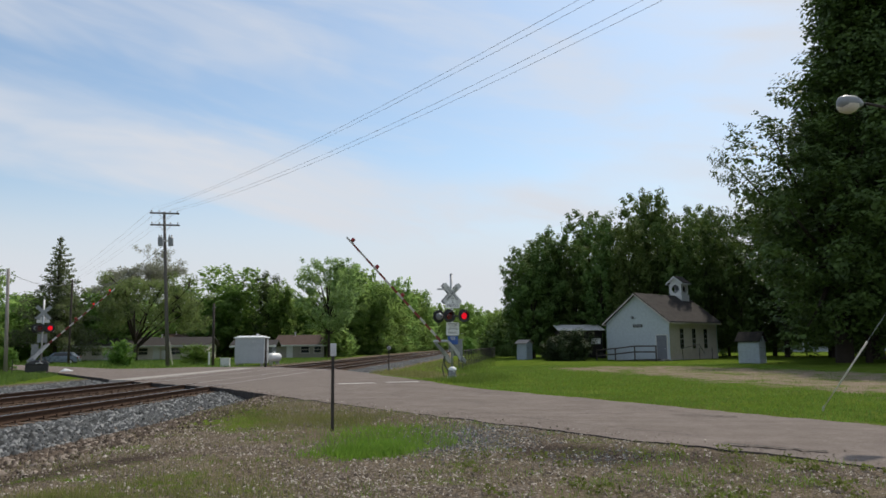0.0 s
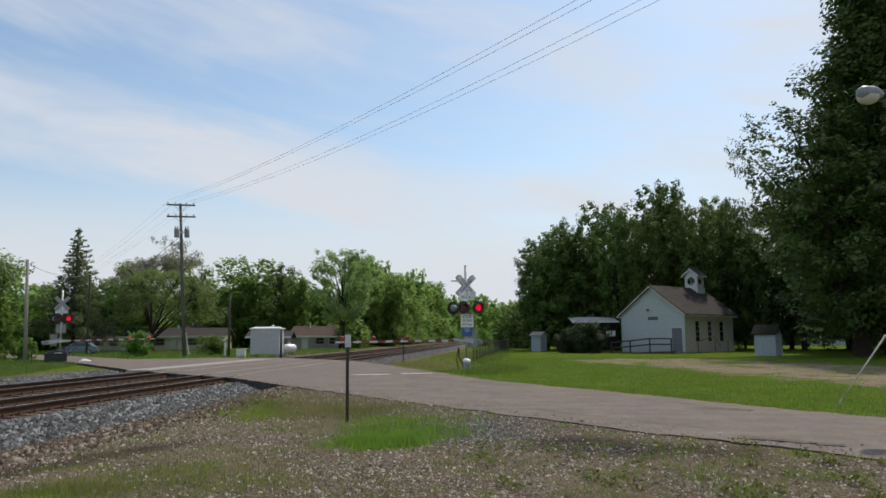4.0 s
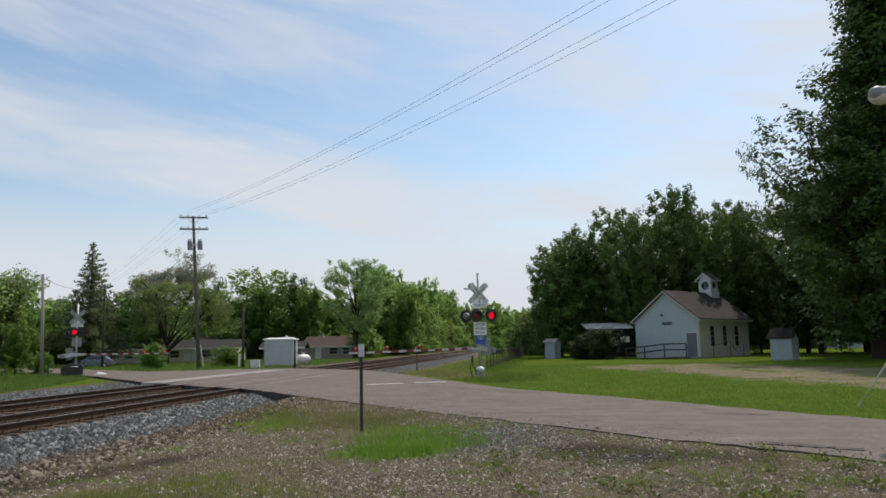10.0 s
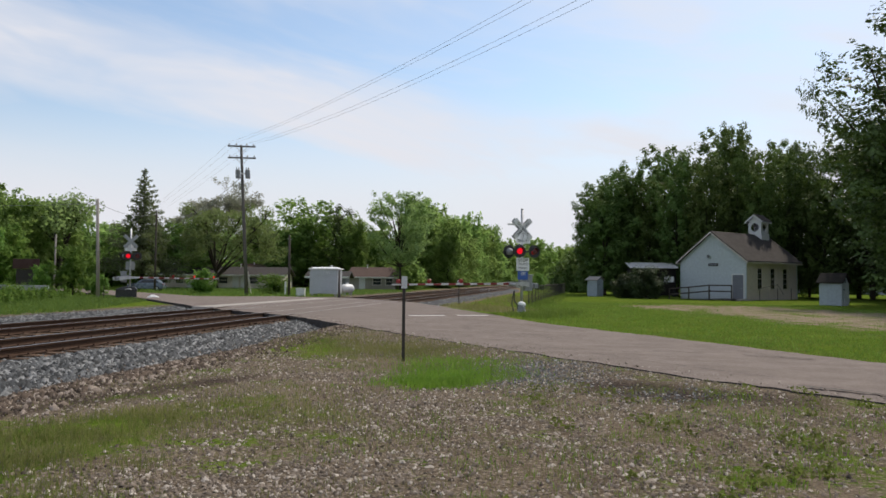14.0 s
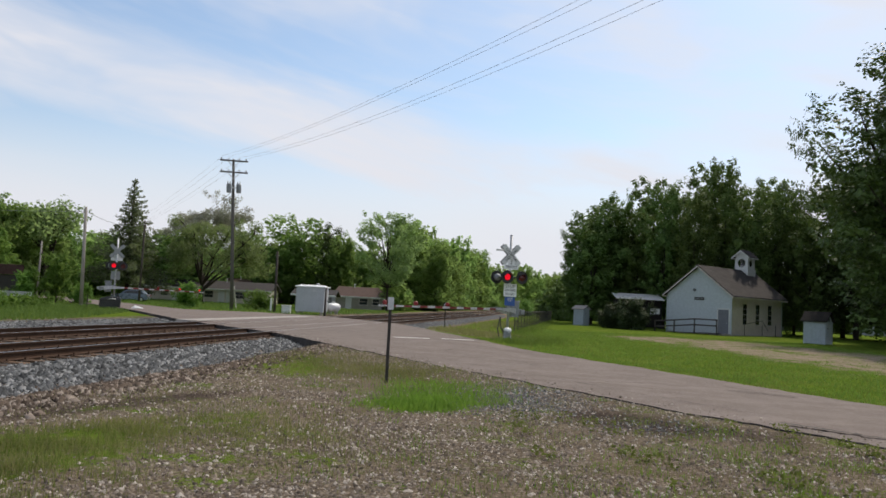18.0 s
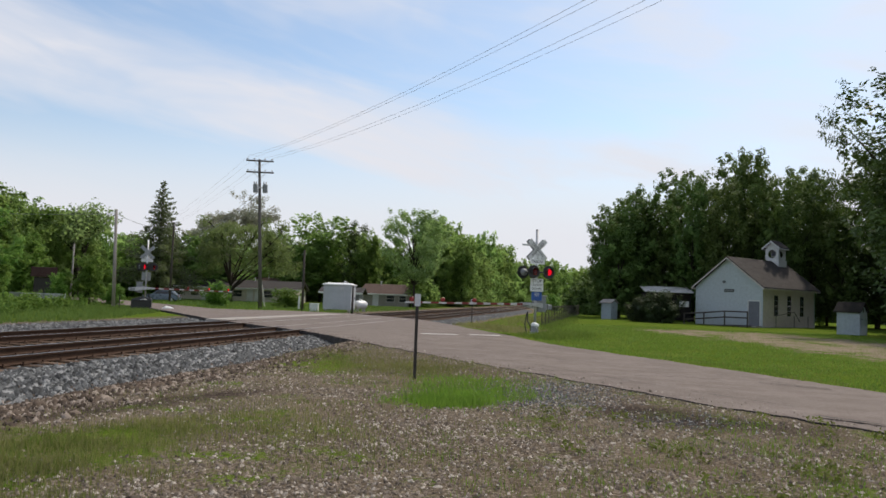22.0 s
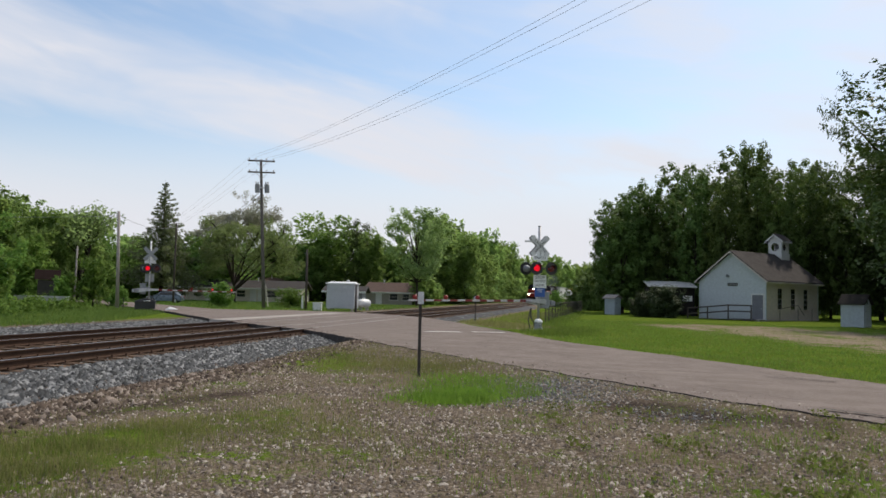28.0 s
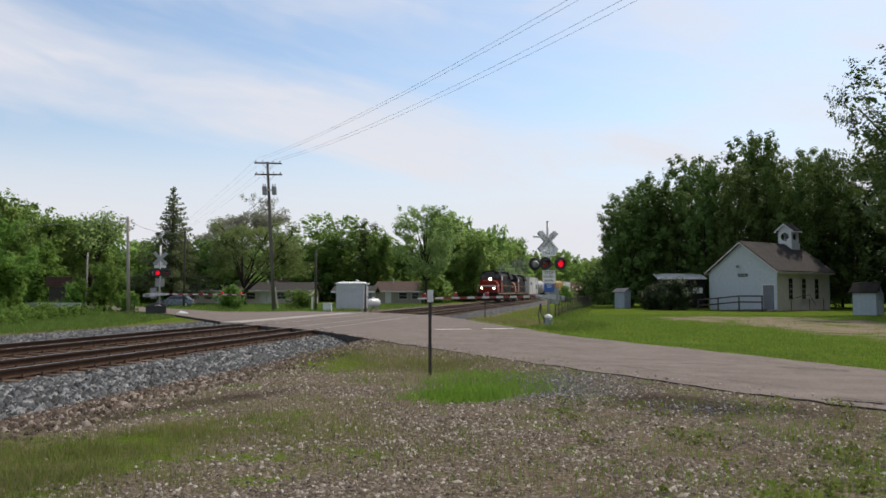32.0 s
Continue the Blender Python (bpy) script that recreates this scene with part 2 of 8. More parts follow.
M_GROUND = ground_mat()
M_ASPHALT = asphalt_mat()
M_PATCH = surf("tar", (0.045, 0.04, 0.038), (0.085, 0.078, 0.072), 0.85, fine=60, coarse=4, bump=0.4)
M_CONCRETE = surf("concrete", (0.40, 0.37, 0.33), (0.30, 0.275, 0.25), 0.85, fine=50, coarse=1.5, bump=0.2)
M_PAINT = surf("road paint", (0.70, 0.68, 0.64), (0.45, 0.42, 0.39), 0.8, fine=25, coarse=4, bump=0.1, dirt=(0.26, 0.24, 0.22), dirt_amount=0.75)
M_BALLAST = surf("ballast stone", (0.09, 0.092, 0.094), (0.045, 0.046, 0.048), 0.9, fine=30, coarse=1.0, bump=0.4)
M_RAIL = surf("rusty rail", (0.085, 0.05, 0.033), (0.05, 0.032, 0.023), 0.85, 0.2, fine=30, coarse=2)
M_RAILTOP = surf("worn rail head", (0.42, 0.41, 0.41), (0.30, 0.29, 0.29), 0.35, 0.9, fine=20, coarse=2, bump=0.05)
M_TIE = surf("weathered tie", (0.16, 0.105, 0.068), (0.085, 0.058, 0.04), 0.9, fine=12, coarse=2.5, bump=0.5, vary=0.3, stretch=(1, 6, 6))
M_STEEL = surf("galvanised steel", (0.55, 0.56, 0.57), (0.42, 0.43, 0.44), 0.5, 0.55, fine=8, coarse=2, bump=0.05)
M_ALU = surf("silver paint", (0.62, 0.63, 0.64), (0.50, 0.51, 0.52), 0.45, 0.3, fine=12, coarse=2, bump=0.05)
M_BLACK = surf("black enamel", (0.018, 0.018, 0.02), (0.03, 0.03, 0.03), 0.55, fine=10, coarse=2, bump=0.05)
M_WHITE = surf("white enamel", (0.66, 0.67, 0.67), (0.57, 0.58, 0.58), 0.5, fine=10, coarse=2, bump=0.05, dirt_amount=0.2)
M_RED = surf("red paint", (0.240, 0.030, 0.024), (0.176, 0.024, 0.020), 0.5, fine=10, coarse=2, bump=0.05)
M_LAMPRED = surf("red lamp plastic", (0.30, 0.02, 0.018), (0.22, 0.016, 0.014), 0.4, fine=10, coarse=2, bump=0)
M_BLUE = surf("blue sign", (0.03, 0.10, 0.36), (0.025, 0.085, 0.3), 0.5, bump=0.03)
M_LENS = surf("dark red lens", (0.11, 0.008, 0.008), (0.08, 0.006, 0.006), 0.25, bump=0)
M_LIT = glow("lit red lens", (0.95, 0.010, 0.030), 0.8)
M_LIT.node_tree.nodes["Principled BSDF"].inputs["Base Color"].default_value = (0.15, 0.004, 0.005, 1)
M_LIT.node_tree.nodes["Principled BSDF"].inputs["Specular IOR Level"].default_value = 0.1
M_ARMLIT = glow("lit arm lamp", (0.9, 0.02, 0.015), 0.75)
M_POST = surf("dark post", (0.027, 0.024, 0.021), (0.045, 0.036, 0.030), 0.75, fine=25, coarse=4)
# roof made nearly black: the maple's shade is put into its colour
M_ROOFSHADE = surf("shade-dark shed shingles", (0.020, 0.019, 0.018), (0.034, 0.031, 0.028), 0.98, fine=25, coarse=4)
M_ROOFSHADE.node_tree.nodes["Principled BSDF"].inputs["Specular IOR Level"].default_value = 0.08
M_POLE = surf("weathered pole", (0.155, 0.145, 0.135), (0.095, 0.088, 0.082), 0.9, fine=18, coarse=1.2, bump=0.4, stretch=(3, 3, 0.3))
M_POLEPALE = surf("grey pole", (0.36, 0.33, 0.30), (0.25, 0.225, 0.20), 0.9, fine=18, coarse=1.2, bump=0.3, stretch=(3, 3, 0.3))
M_WIRE = surf("wire", (0.17, 0.18, 0.19), (0.24, 0.25, 0.26), 0.6, bump=0)
M_TRANS = surf("transformer grey", (0.27, 0.29, 0.30), (0.20, 0.21, 0.22), 0.5, 0.2, fine=8, bump=0.05)
M_GUARD = surf("pale plastic guard", (0.62, 0.58, 0.50), (0.5, 0.46, 0.40), 0.6, bump=0.05)
M_BARK = surf("bark", (0.058, 0.047, 0.037), (0.028, 0.023, 0.018), 0.95, fine=14, coarse=2, bump=0.8, dist=0.03, stretch=(3, 3, 0.6))
M_BARKPALE = surf("pale bark", (0.26, 0.23, 0.19), (0.16, 0.14, 0.115), 0.95, fine=14, coarse=2, bump=0.5, dist=0.02, stretch=(3, 3, 0.6))
# extra blue in these leaf colours stands in for distance haze
M_LEAF = foliage("maple leaves", (0.11, 0.19, 0.052), (0.24, 0.35, 0.118), through=0.74)
# darker copy of the leaf colours: the wood's shaded side is in the tint
M_LEAFSHADE = foliage("shaded leaves", (0.050, 0.088, 0.026), (0.132, 0.196, 0.056), through=0.22)
M_LEAFPALE = foliage("young leaves", (0.155, 0.25, 0.105), (0.29, 0.39, 0.19), through=0.74)
M_OLIVELEAF = foliage("olive leaves", (0.098, 0.125, 0.058), (0.20, 0.225, 0.11), through=0.55)
# leaf colour lowered so that it holds the big maples' shade
M_MAPLESHADE = foliage("shade-darkened maple leaves", (0.030, 0.052, 0.015), (0.092, 0.138, 0.036), through=0.12)
M_MAPLESHADE.node_tree.nodes["Principled BSDF"].inputs["Specular IOR Level"].default_value = 0.2
M_BUD = foliage("sparse buds", (0.20, 0.185, 0.165), (0.31, 0.285, 0.25), through=0.3)
M_NEEDLE = foliage("spruce needles", (0.085, 0.10, 0.062), (0.175, 0.19, 0.12), through=0.35)
# near-black leaf tint carries the tree shade that lies over the shrub
M_SHRUBSHADE = foliage("shade-dark shrub leaves", (0.018, 0.028, 0.013), (0.045, 0.062, 0.028), through=0.1)
M_WEED = foliage("weeds", (0.062, 0.14, 0.024), (0.16, 0.265, 0.055), through=0.5, patch=0.6)
M_OLIVE = foliage("olive grass blades", (0.078, 0.086, 0.019), (0.142, 0.142, 0.036), through=0.4, patch=0.8)
M_GRASS = foliage("grass blades", (0.072, 0.142, 0.017), (0.158, 0.252, 0.038), through=0.3, patch=0.8)
M_ROUGH = foliage("rough grass blades", (0.050, 0.092, 0.018), (0.112, 0.170, 0.040), through=0.3, patch=0.8)
M_FRESH = foliage("fresh grass blades", (0.071, 0.159, 0.012), (0.152, 0.284, 0.025), through=0.45, patch=0.8)
M_DRY = foliage("dry grass blades", (0.128, 0.108, 0.046), (0.225, 0.178, 0.086), through=0.4, patch=0.8)
# white paint lowered and blued: the front's skylit shade is in the colour
M_SHADESIDING = siding_mat("white clapboard", (0.49, 0.55, 0.59))
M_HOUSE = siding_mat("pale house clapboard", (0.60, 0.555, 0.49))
# white shed boards darkened and blued for the tree shade on them
M_SHEDSHADE = siding_mat("shade-blue shed clapboard", (0.36, 0.42, 0.47))
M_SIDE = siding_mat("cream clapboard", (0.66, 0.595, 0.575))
# white cabin given a greyer base that includes the shade on its faces
M_CABIN = surf("cabin white greyed by shade", (0.47, 0.49, 0.51), (0.40, 0.42, 0.44), 0.5, fine=8, coarse=1.5, bump=0.04, dirt_amount=0.25)
M_TRIM = surf("white trim", (0.64, 0.65, 0.64), (0.56, 0.57, 0.56), 0.55, bump=0.05, dirt_amount=0.2)
M_SHINGLE = surf("brown shingles", (0.068, 0.062, 0.058), (0.038, 0.035, 0.034), 0.95, fine=18, coarse=2, bump=0.5, dist=0.02)
M_SHINGLERED = surf("reddish shingles", (0.12, 0.082, 0.068), (0.08, 0.056, 0.047), 0.95, fine=10, coarse=1.5, bump=0.4)
M_GLASS = surf("dark glass", (0.02, 0.024, 0.028), (0.03, 0.034, 0.038), 0.12, bump=0)
M_DOOR = surf("grey door", (0.17, 0.18, 0.20), (0.13, 0.14, 0.16), 0.6, bump=0.1)
M_WOOD = surf("weathered timber", (0.110, 0.096, 0.087), (0.072, 0.063, 0.058), 0.9, fine=14, coarse=2, bump=0.4)
M_BRICK = surf("grey-tan wall", (0.33, 0.315, 0.27), (0.27, 0.255, 0.22), 0.85, fine=20, coarse=1, bump=0.15)
M_TANKWHITE = surf("tank white", (0.82, 0.82, 0.80), (0.76, 0.76, 0.74), 0.35, bump=0, dirt_amount=0.12)
M_CARBLUE = surf("blue grey car paint", (0.15, 0.19, 0.24), (0.13, 0.17, 0.215), 0.3, 0.35, bump=0, dirt_amount=0.1)
M_RUBBER = surf("rubber", (0.02, 0.02, 0.02), (0.03, 0.03, 0.03), 0.85, bump=0.1)
M_LOCORED = surf("orange red loco paint", (0.24, 0.022, 0.010), (0.18, 0.017, 0.008), 0.5, fine=10, coarse=0.8, bump=0.04, dirt=(0.16, 0.06, 0.035), dirt_amount=0.4)
M_LOCOBLACK = surf("grimy black loco paint", (0.012, 0.012, 0.012), (0.02, 0.019, 0.018), 0.7, fine=8, coarse=0.8, bump=0.05, dirt=(0.035, 0.028, 0.022), dirt_amount=0.5)
M_HEAD = glow("headlight", (1.0, 0.86, 0.62), 14)
M_CARYELLOW = surf("yellow freight paint", (0.48, 0.28, 0.05), (0.38, 0.22, 0.04), 0.65, fine=6, coarse=0.7, bump=0.05, dirt=(0.16, 0.08, 0.04), dirt_amount=0.6)
M_CARGREY = surf("grey freight paint", (0.30, 0.31, 0.32), (0.22, 0.23, 0.24), 0.65, fine=6, coarse=0.7, bump=0.05, dirt_amount=0.6)
M_CARWHITE = surf("pale freight paint", (0.68, 0.67, 0.65), (0.56, 0.55, 0.53), 0.6, fine=6, coarse=0.7, bump=0.05, dirt=(0.25, 0.21, 0.18), dirt_amount=0.5)
M_CARRED = surf("oxide freight paint", (0.22, 0.085, 0.05), (0.16, 0.06, 0.04), 0.7, fine=6, coarse=0.7, bump=0.05, dirt_amount=0.6)
for loco_paint in (M_LOCOBLACK, M_LOCORED):
    loco_paint.node_tree.nodes["Principled BSDF"].inputs["Specular IOR Level"].default_value = 0.1
M_ARMWHITE = surf("grimy arm white", (0.60, 0.59, 0.57), (0.48, 0.47, 0.46), 0.6, fine=10, coarse=2, bump=0.05)
M_SHEDRED = surf("dark red metal", (0.055, 0.018, 0.015), (0.04, 0.014, 0.012), 0.7, bump=0.05)
M_SIGN = surf("white sign sheeting", (0.80, 0.81, 0.81), (0.74, 0.75, 0.75), 0.5, bump=0.02, dirt_amount=0.1)
M_SIGNBACK = surf("dull sign back", (0.33, 0.345, 0.35), (0.27, 0.285, 0.29), 0.6, bump=0.03)
M_POLEDARK = surf("dark timber pole", (0.085, 0.072, 0.062), (0.05, 0.043, 0.038), 0.9, fine=18, coarse=1.2, bump=0.4, stretch=(3, 3, 0.3))
M_BARS = surf("dark lettering", (0.05, 0.05, 0.055), (0.07, 0.07, 0.075), 0.6, bump=0)



def stones_mat(name, dark, light, third):
    """Loose stones, each with its own tint."""
    m, n, l, p = base_mat(name)
    geo = n.new("ShaderNodeNewGeometry")
    tc = n.new("ShaderNodeTexCoord")
    r = geo.outputs["Random Per Island"]
    col = mix_node(n, l, ramp_node(n, l, r, 0.0, 0.8), dark, light)
    col = mix_node(n, l, ramp_node(n, l, r, 0.78, 0.84), col, third)
    g = noise_node(n, l, tc.outputs["Object"], 90, 4)
    col = mix_node(n, l, ramp_node(n, l, g.outputs["Fac"], 0.35, 0.7, 0, 0.45), col, tuple(c * 0.55 for c in dark))
    l.new(col, p.inputs["Base Color"])
    p.inputs["Roughness"].default_value = 0.9
    p.inputs["Specular IOR Level"].default_value = 0.15
    return m


M_STONE = stones_mat("grey crushed stone", (0.036, 0.038, 0.039), (0.155, 0.165, 0.170), (0.30, 0.31, 0.31))
M_STONEBROWN = stones_mat("rusty crushed stone", (0.040, 0.030, 0.023), (0.165, 0.128, 0.100), (0.33, 0.28, 0.235))
M_GRAVEL = stones_mat("pale gravel", (0.075, 0.061, 0.048), (0.27, 0.226, 0.184), (0.44, 0.40, 0.345))

# ---- mesh building ----
class Mesh:
    """Collects faces of one part."""

    def __init__(self):
        self.v, self.f = [], []

    def add(self, vs, fs):
        k = len(self.v)
        self.v += [tuple(p) for p in vs]
        self.f += [tuple(i + k for i in f) for f in fs]
        return self

    def box(self, c, s, rz=0.0, m=None):
        """A box with chamfered edges, centred at c."""
        x, y, z = (a / 2 for a in s)
        b = min(0.015, min(x, y, z) * 0.3)
        pts, ca, sa = [], math.cos(radians(rz)), math.sin(radians(rz))
        idx = {}
        for sx in (-1, 1):
            for sy in (-1, 1):
                for sz in (-1, 1):
                    for ax in range(3):
                        p = [sx * (x - b), sy * (y - b), sz * (z - b)]
                        p[ax] = (sx * x, sy * y, sz * z)[ax]
                        idx[sx, sy, sz, ax] = len(pts)
                        pts.append((c[0] + p[0] * ca - p[1] * sa, c[1] + p[0] * sa + p[1] * ca, c[2] + p[2]))
        fs = []
        for ax in range(3):
            o = [a for a in range(3) if a != ax]
            for s1 in (-1, 1):
                ring = []
                for u, w in ((-1, -1), (1, -1), (1, 1), (-1, 1)):
                    k = [0, 0, 0]
                    k[ax], k[o[0]], k[o[1]] = s1, u, w
                    ring.append(idx[(*k, ax)])
                fs.append(ring if (s1 > 0) == (ax != 1) else ring[::-1])
        for ax in range(3):
            o = [a for a in range(3) if a != ax]
            for u in (-1, 1):
                for w in (-1, 1):
                    k0, k1 = [0, 0, 0], [0, 0, 0]
                    k0[ax], k1[ax] = -1, 1
                    for k in (k0, k1):
                        k[o[0]], k[o[1]] = u, w
                    q = [idx[(*k0, o[0])], idx[(*k1, o[0])], idx[(*k1, o[1])], idx[(*k0, o[1])]]
                    fs.append(q if (u * w > 0) != (ax == 1) else q[::-1])
        for sx in (-1, 1):
            for sy in (-1, 1):
                for sz in (-1, 1):
                    t = [idx[sx, sy, sz, a] for a in range(3)]
                    fs.append(t if sx * sy * sz > 0 else t[::-1])
        if m is not None:
            pts = [m @ Vector(p) for p in pts]
        return self.add(pts, fs)

    def tube(self, pts, r, seg=8, cap=True):
        """A round bar through pts, with one radius or one for each point."""
        pts = [Vector(p) for p in pts]
        rs = r if isinstance(r, (list, tuple)) else [r] * len(pts)
        vs, fs = [], []
        ref = Vector((0.31, 0.95, 0.04))
        for i, p in enumerate(pts):
            d = (pts[min(i + 1, len(pts) - 1)] - pts[max(i - 1, 0)]).normalized()
            a = d.cross(ref if abs(d.dot(ref)) < 0.95 else Vector((1, 0, 0))).normalized()
            b = d.cross(a)
            for k in range(seg):
                w = 2 * math.pi * k / seg
                vs.append(p + (a * math.cos(w) + b * math.sin(w)) * rs[i])
        for i in range(len(pts) - 1):
            for k in range(seg):
                j = (k + 1) % seg
                fs.append((i * seg + k, i * seg + j, (i + 1) * seg + j, (i + 1) * seg + k))
        if cap:
            fs.append(tuple(range(seg))[::-1])
            fs.append(tuple(range((len(pts) - 1) * seg, len(pts) * seg)))
        return self.add(vs, fs)

    def prism(self, ring, off):
        """A closed outline pushed along off."""
        ring, off = [Vector(p) for p in ring], Vector(off)
        k = len(ring)
        fs = [tuple(range(k))[::-1], tuple(range(k, 2 * k))] + [(i, (i + 1) % k, k + (i + 1) % k, k + i) for i in range(k)]
        return self.add(ring + [p + off for p in ring], fs)

    def lathe(self, c, axis, prof, seg=16):
        """A round body: prof holds (distance along the axis, radius)."""
        axis = Vector(axis).normalized()
        return self.tube([Vector(c) + axis * d for d, _ in prof], [max(r, 0.001) for _, r in prof], seg)

    def quad(self, a, b, c, d):
        return self.add((a, b, c, d), ((0, 1, 2, 3),))


def link(name, mesh, material, parent=None, label="", smooth=False):
    me = bpy.data.meshes.new(name)
    me.from_pydata(mesh.v, [], mesh.f)
    if smooth:
        me.polygons.foreach_set("use_smooth", [True] * len(me.polygons))
    me.materials.append(material)
    ob = new(name, me)
    ob.parent = parent
    if label:
        ob["label"] = label
    return ob


def part(name, mesh, material, parent, label="", smooth=False):
    return link(name, mesh, material, parent, label, smooth)


def thing(name, label, category, m=None, group="", kind=""):
    ob = new(name)
    ob.empty_display_size = 0.2
    if m is not None:
        ob.matrix_basis = m
    return tagged(ob, label, category, group, kind)


def fast_mesh(name, verts, faces, material, parent=None):
    """Many alike faces from arrays: verts (n, 3), faces (m, k)."""
    me = bpy.data.meshes.new(name)
    me.vertices.add(len(verts))
    me.vertices.foreach_set("co", np.asarray(verts, np.float32).ravel())
    k = faces.shape[1]
    me.loops.add(faces.size)
    me.loops.foreach_set("vertex_index", faces.astype(np.int32).ravel())
    me.polygons.add(len(faces))
    me.polygons.foreach_set("loop_start", np.arange(0, faces.size, k, dtype=np.int32))
    me.update(calc_edges=True)
    me.materials.append(material)
    ob = new(name, me)
    ob.parent = parent
    return ob


def words(parent, name, body, size, m, material, label=""):
    """Lettering as a mesh of its own."""
    cu = bpy.data.curves.new("lettering", "FONT")
    cu.body, cu.size, cu.align_x, cu.align_y, cu.extrude = body, size, "CENTER", "CENTER", 0.002
    tmp = new("lettering", cu)
    bpy.context.view_layer.update()
    me = bpy.data.meshes.new_from_object(tmp.evaluated_get(bpy.context.evaluated_depsgraph_get()))
    bpy.data.objects.remove(tmp)
    me.materials.clear()
    me.materials.append(material)
    ob = new(name, me)
    ob.parent = parent
    ob.matrix_basis = m
    return ob


# ---- lines of the plan ----
def heading(s):
    """Turn of the railway at arc length s, in radians to the right."""
    if s < 128:
        return 0.0
    if s < 268:
        return 0.131 * (s - 128) / 140
    if s < 340:
        return 0.131
    return 0.131 + (s - 340) / 1100


LINE = [(0.0, -80.0)]
for k in range(1100):
    h = heading(k - 80 + 0.5)
    LINE.append((LINE[-1][0] + math.sin(h), LINE[-1][1] + math.cos(h)))


def along(s, off):
    """Plan point at arc length s, off metres to the right of the line that runs straight up x = 0."""
    k = max(0, min(1098, int(math.floor(s + 80))))
    u = s + 80 - k
    x = LINE[k][0] + (LINE[k + 1][0] - LINE[k][0]) * u
    y = LINE[k][1] + (LINE[k + 1][1] - LINE[k][1]) * u
    h = heading(s)
    return Vector((x + off * math.cos(h), y - off * math.sin(h), 0))


NEAR_TRACK, FAR_TRACK = -11.55, -15.45
ROAD_L = [(22, -11), (9, 4.5), (4.7, 9.5), (3.3, 11.1), (2.2, 12.1), (-0.7, 15.6), (-5.9, 21.4), (-10.6, 27.2), (-16.7, 32.5), (-24, 41), (-29, 46.5)]
ROAD_R = [(33, -7), (16, 4), (8.2, 12), (5.4, 16.4), (4.2, 18.4), (2.1, 21.9), (-1.2, 26.9), (-3.4, 32.2), (-10.2, 46.6), (-16.5, 53.4), (-21.5, 54.5)]
STREET_L = [(-24.5, 42), (-33, 50.5), (-41, 57.5), (-70, 80)]
STREET_R = [(-18, 54), (-27, 51.8), (-36.5, 60.5), (-64, 84)]


def road_z(x, y):
    u = min(1, max(0, (x + 9) / 9))
    return -0.07 * u


def inside(x, y, ring):
    hit = False
    j = len(ring) - 1
    for i in range(len(ring)):
        (xi, yi), (xj, yj) = ring[i], ring[j]
        if (yi > y) != (yj > y) and x < (xj - xi) * (y - yi) / (yj - yi) + xi:
            hit = not hit
        j = i
    return hit


ROAD_RING = ROAD_L + ROAD_R[::-1]


def smooth(a, b, x):
    u = min(1, max(0, (x - a) / (b - a)))
    return u * u * (3 - 2 * u)


def blob(x, y, cx, cy, rx, ry, turn=0.0):
    """1 in the middle of an ellipse, 0 outside."""
    c, s = math.cos(radians(turn)), math.sin(radians(turn))
    dx, dy = x - cx, y - cy
    u, v = (dx * c + dy * s) / rx, (-dx * s + dy * c) / ry
    return 1 - smooth(0.55, 1.15, math.sqrt(u * u + v * v))


def line_distance(x, y, line):
    best = 1e9
    for (ax, ay), (bx, by) in zip(line, line[1:]):
        dx, dy = bx - ax, by - ay
        u = min(1, max(0, ((x - ax) * dx + (y - ay) * dy) / (dx * dx + dy * dy)))
        best = min(best, (x - ax - u * dx) ** 2 + (y - ay - u * dy) ** 2)
    return math.sqrt(best)


def verge_lift(x, y, z):
    """The verge rises to the asphalt at the road's edge."""
    if not (-8.5 < x < 14 and 0 < y < 46):
        return 0.0
    d = min(line_distance(x, y, ROAD_L[1:8]), line_distance(x, y, ROAD_R[1:9]))
    k = (1 - smooth(0.15, 1.7, d)) * smooth(-8.5, -6.5, x)
    return k * (road_z(x, y) - 0.05 - z)


def ground_z(x, y):
    z = -0.15 + 0.025 * noise.noise((x * 0.35, y * 0.35, 0)) + 0.012 * noise.noise((x * 1.7, y * 1.7, 3))
    z -= 0.05 * (1 - smooth(14, 24, y)) * (1 - smooth(0.5, 4, x))
    z += verge_lift(x, y, z)
    z -= 0.28 * smooth(-21.5, -19.5, x) * (1 - smooth(-8.6, -7.2, x)) * (1 - smooth(110, 125, y))
    return z


def verge_patch(x, y):
    """1 inside the patch of rough grass beside the ballast."""
    w = 0.35 * noise.noise((x * 1.1, y * 1.1, 51)) + 0.2 * noise.noise((x * 3.1, y * 3.1, 53))
    return smooth(-3.2, -4.9, x + 1.3 * w) * smooth(0.7, -0.7, y - 8.5 - 1.1 * (x + 4.7) + 1.3 * w)


DRIVE = [(8.4, 47.8), (11.0, 41.5), (13.2, 34.0), (14.8, 27.0), (17.3, 21.5)]


def dusty(x, y):
    """The worn dirt drive that bends across the lawn towards the schoolhouse."""
    ragged = 0.9 * noise.noise((x * 0.45, y * 0.45, 71)) + 0.5 * noise.noise((x * 1.3, y * 1.3, 73))
    return 1 - smooth(3.4, 8.4, line_distance(x, y, DRIVE) + 1.5 * ragged)


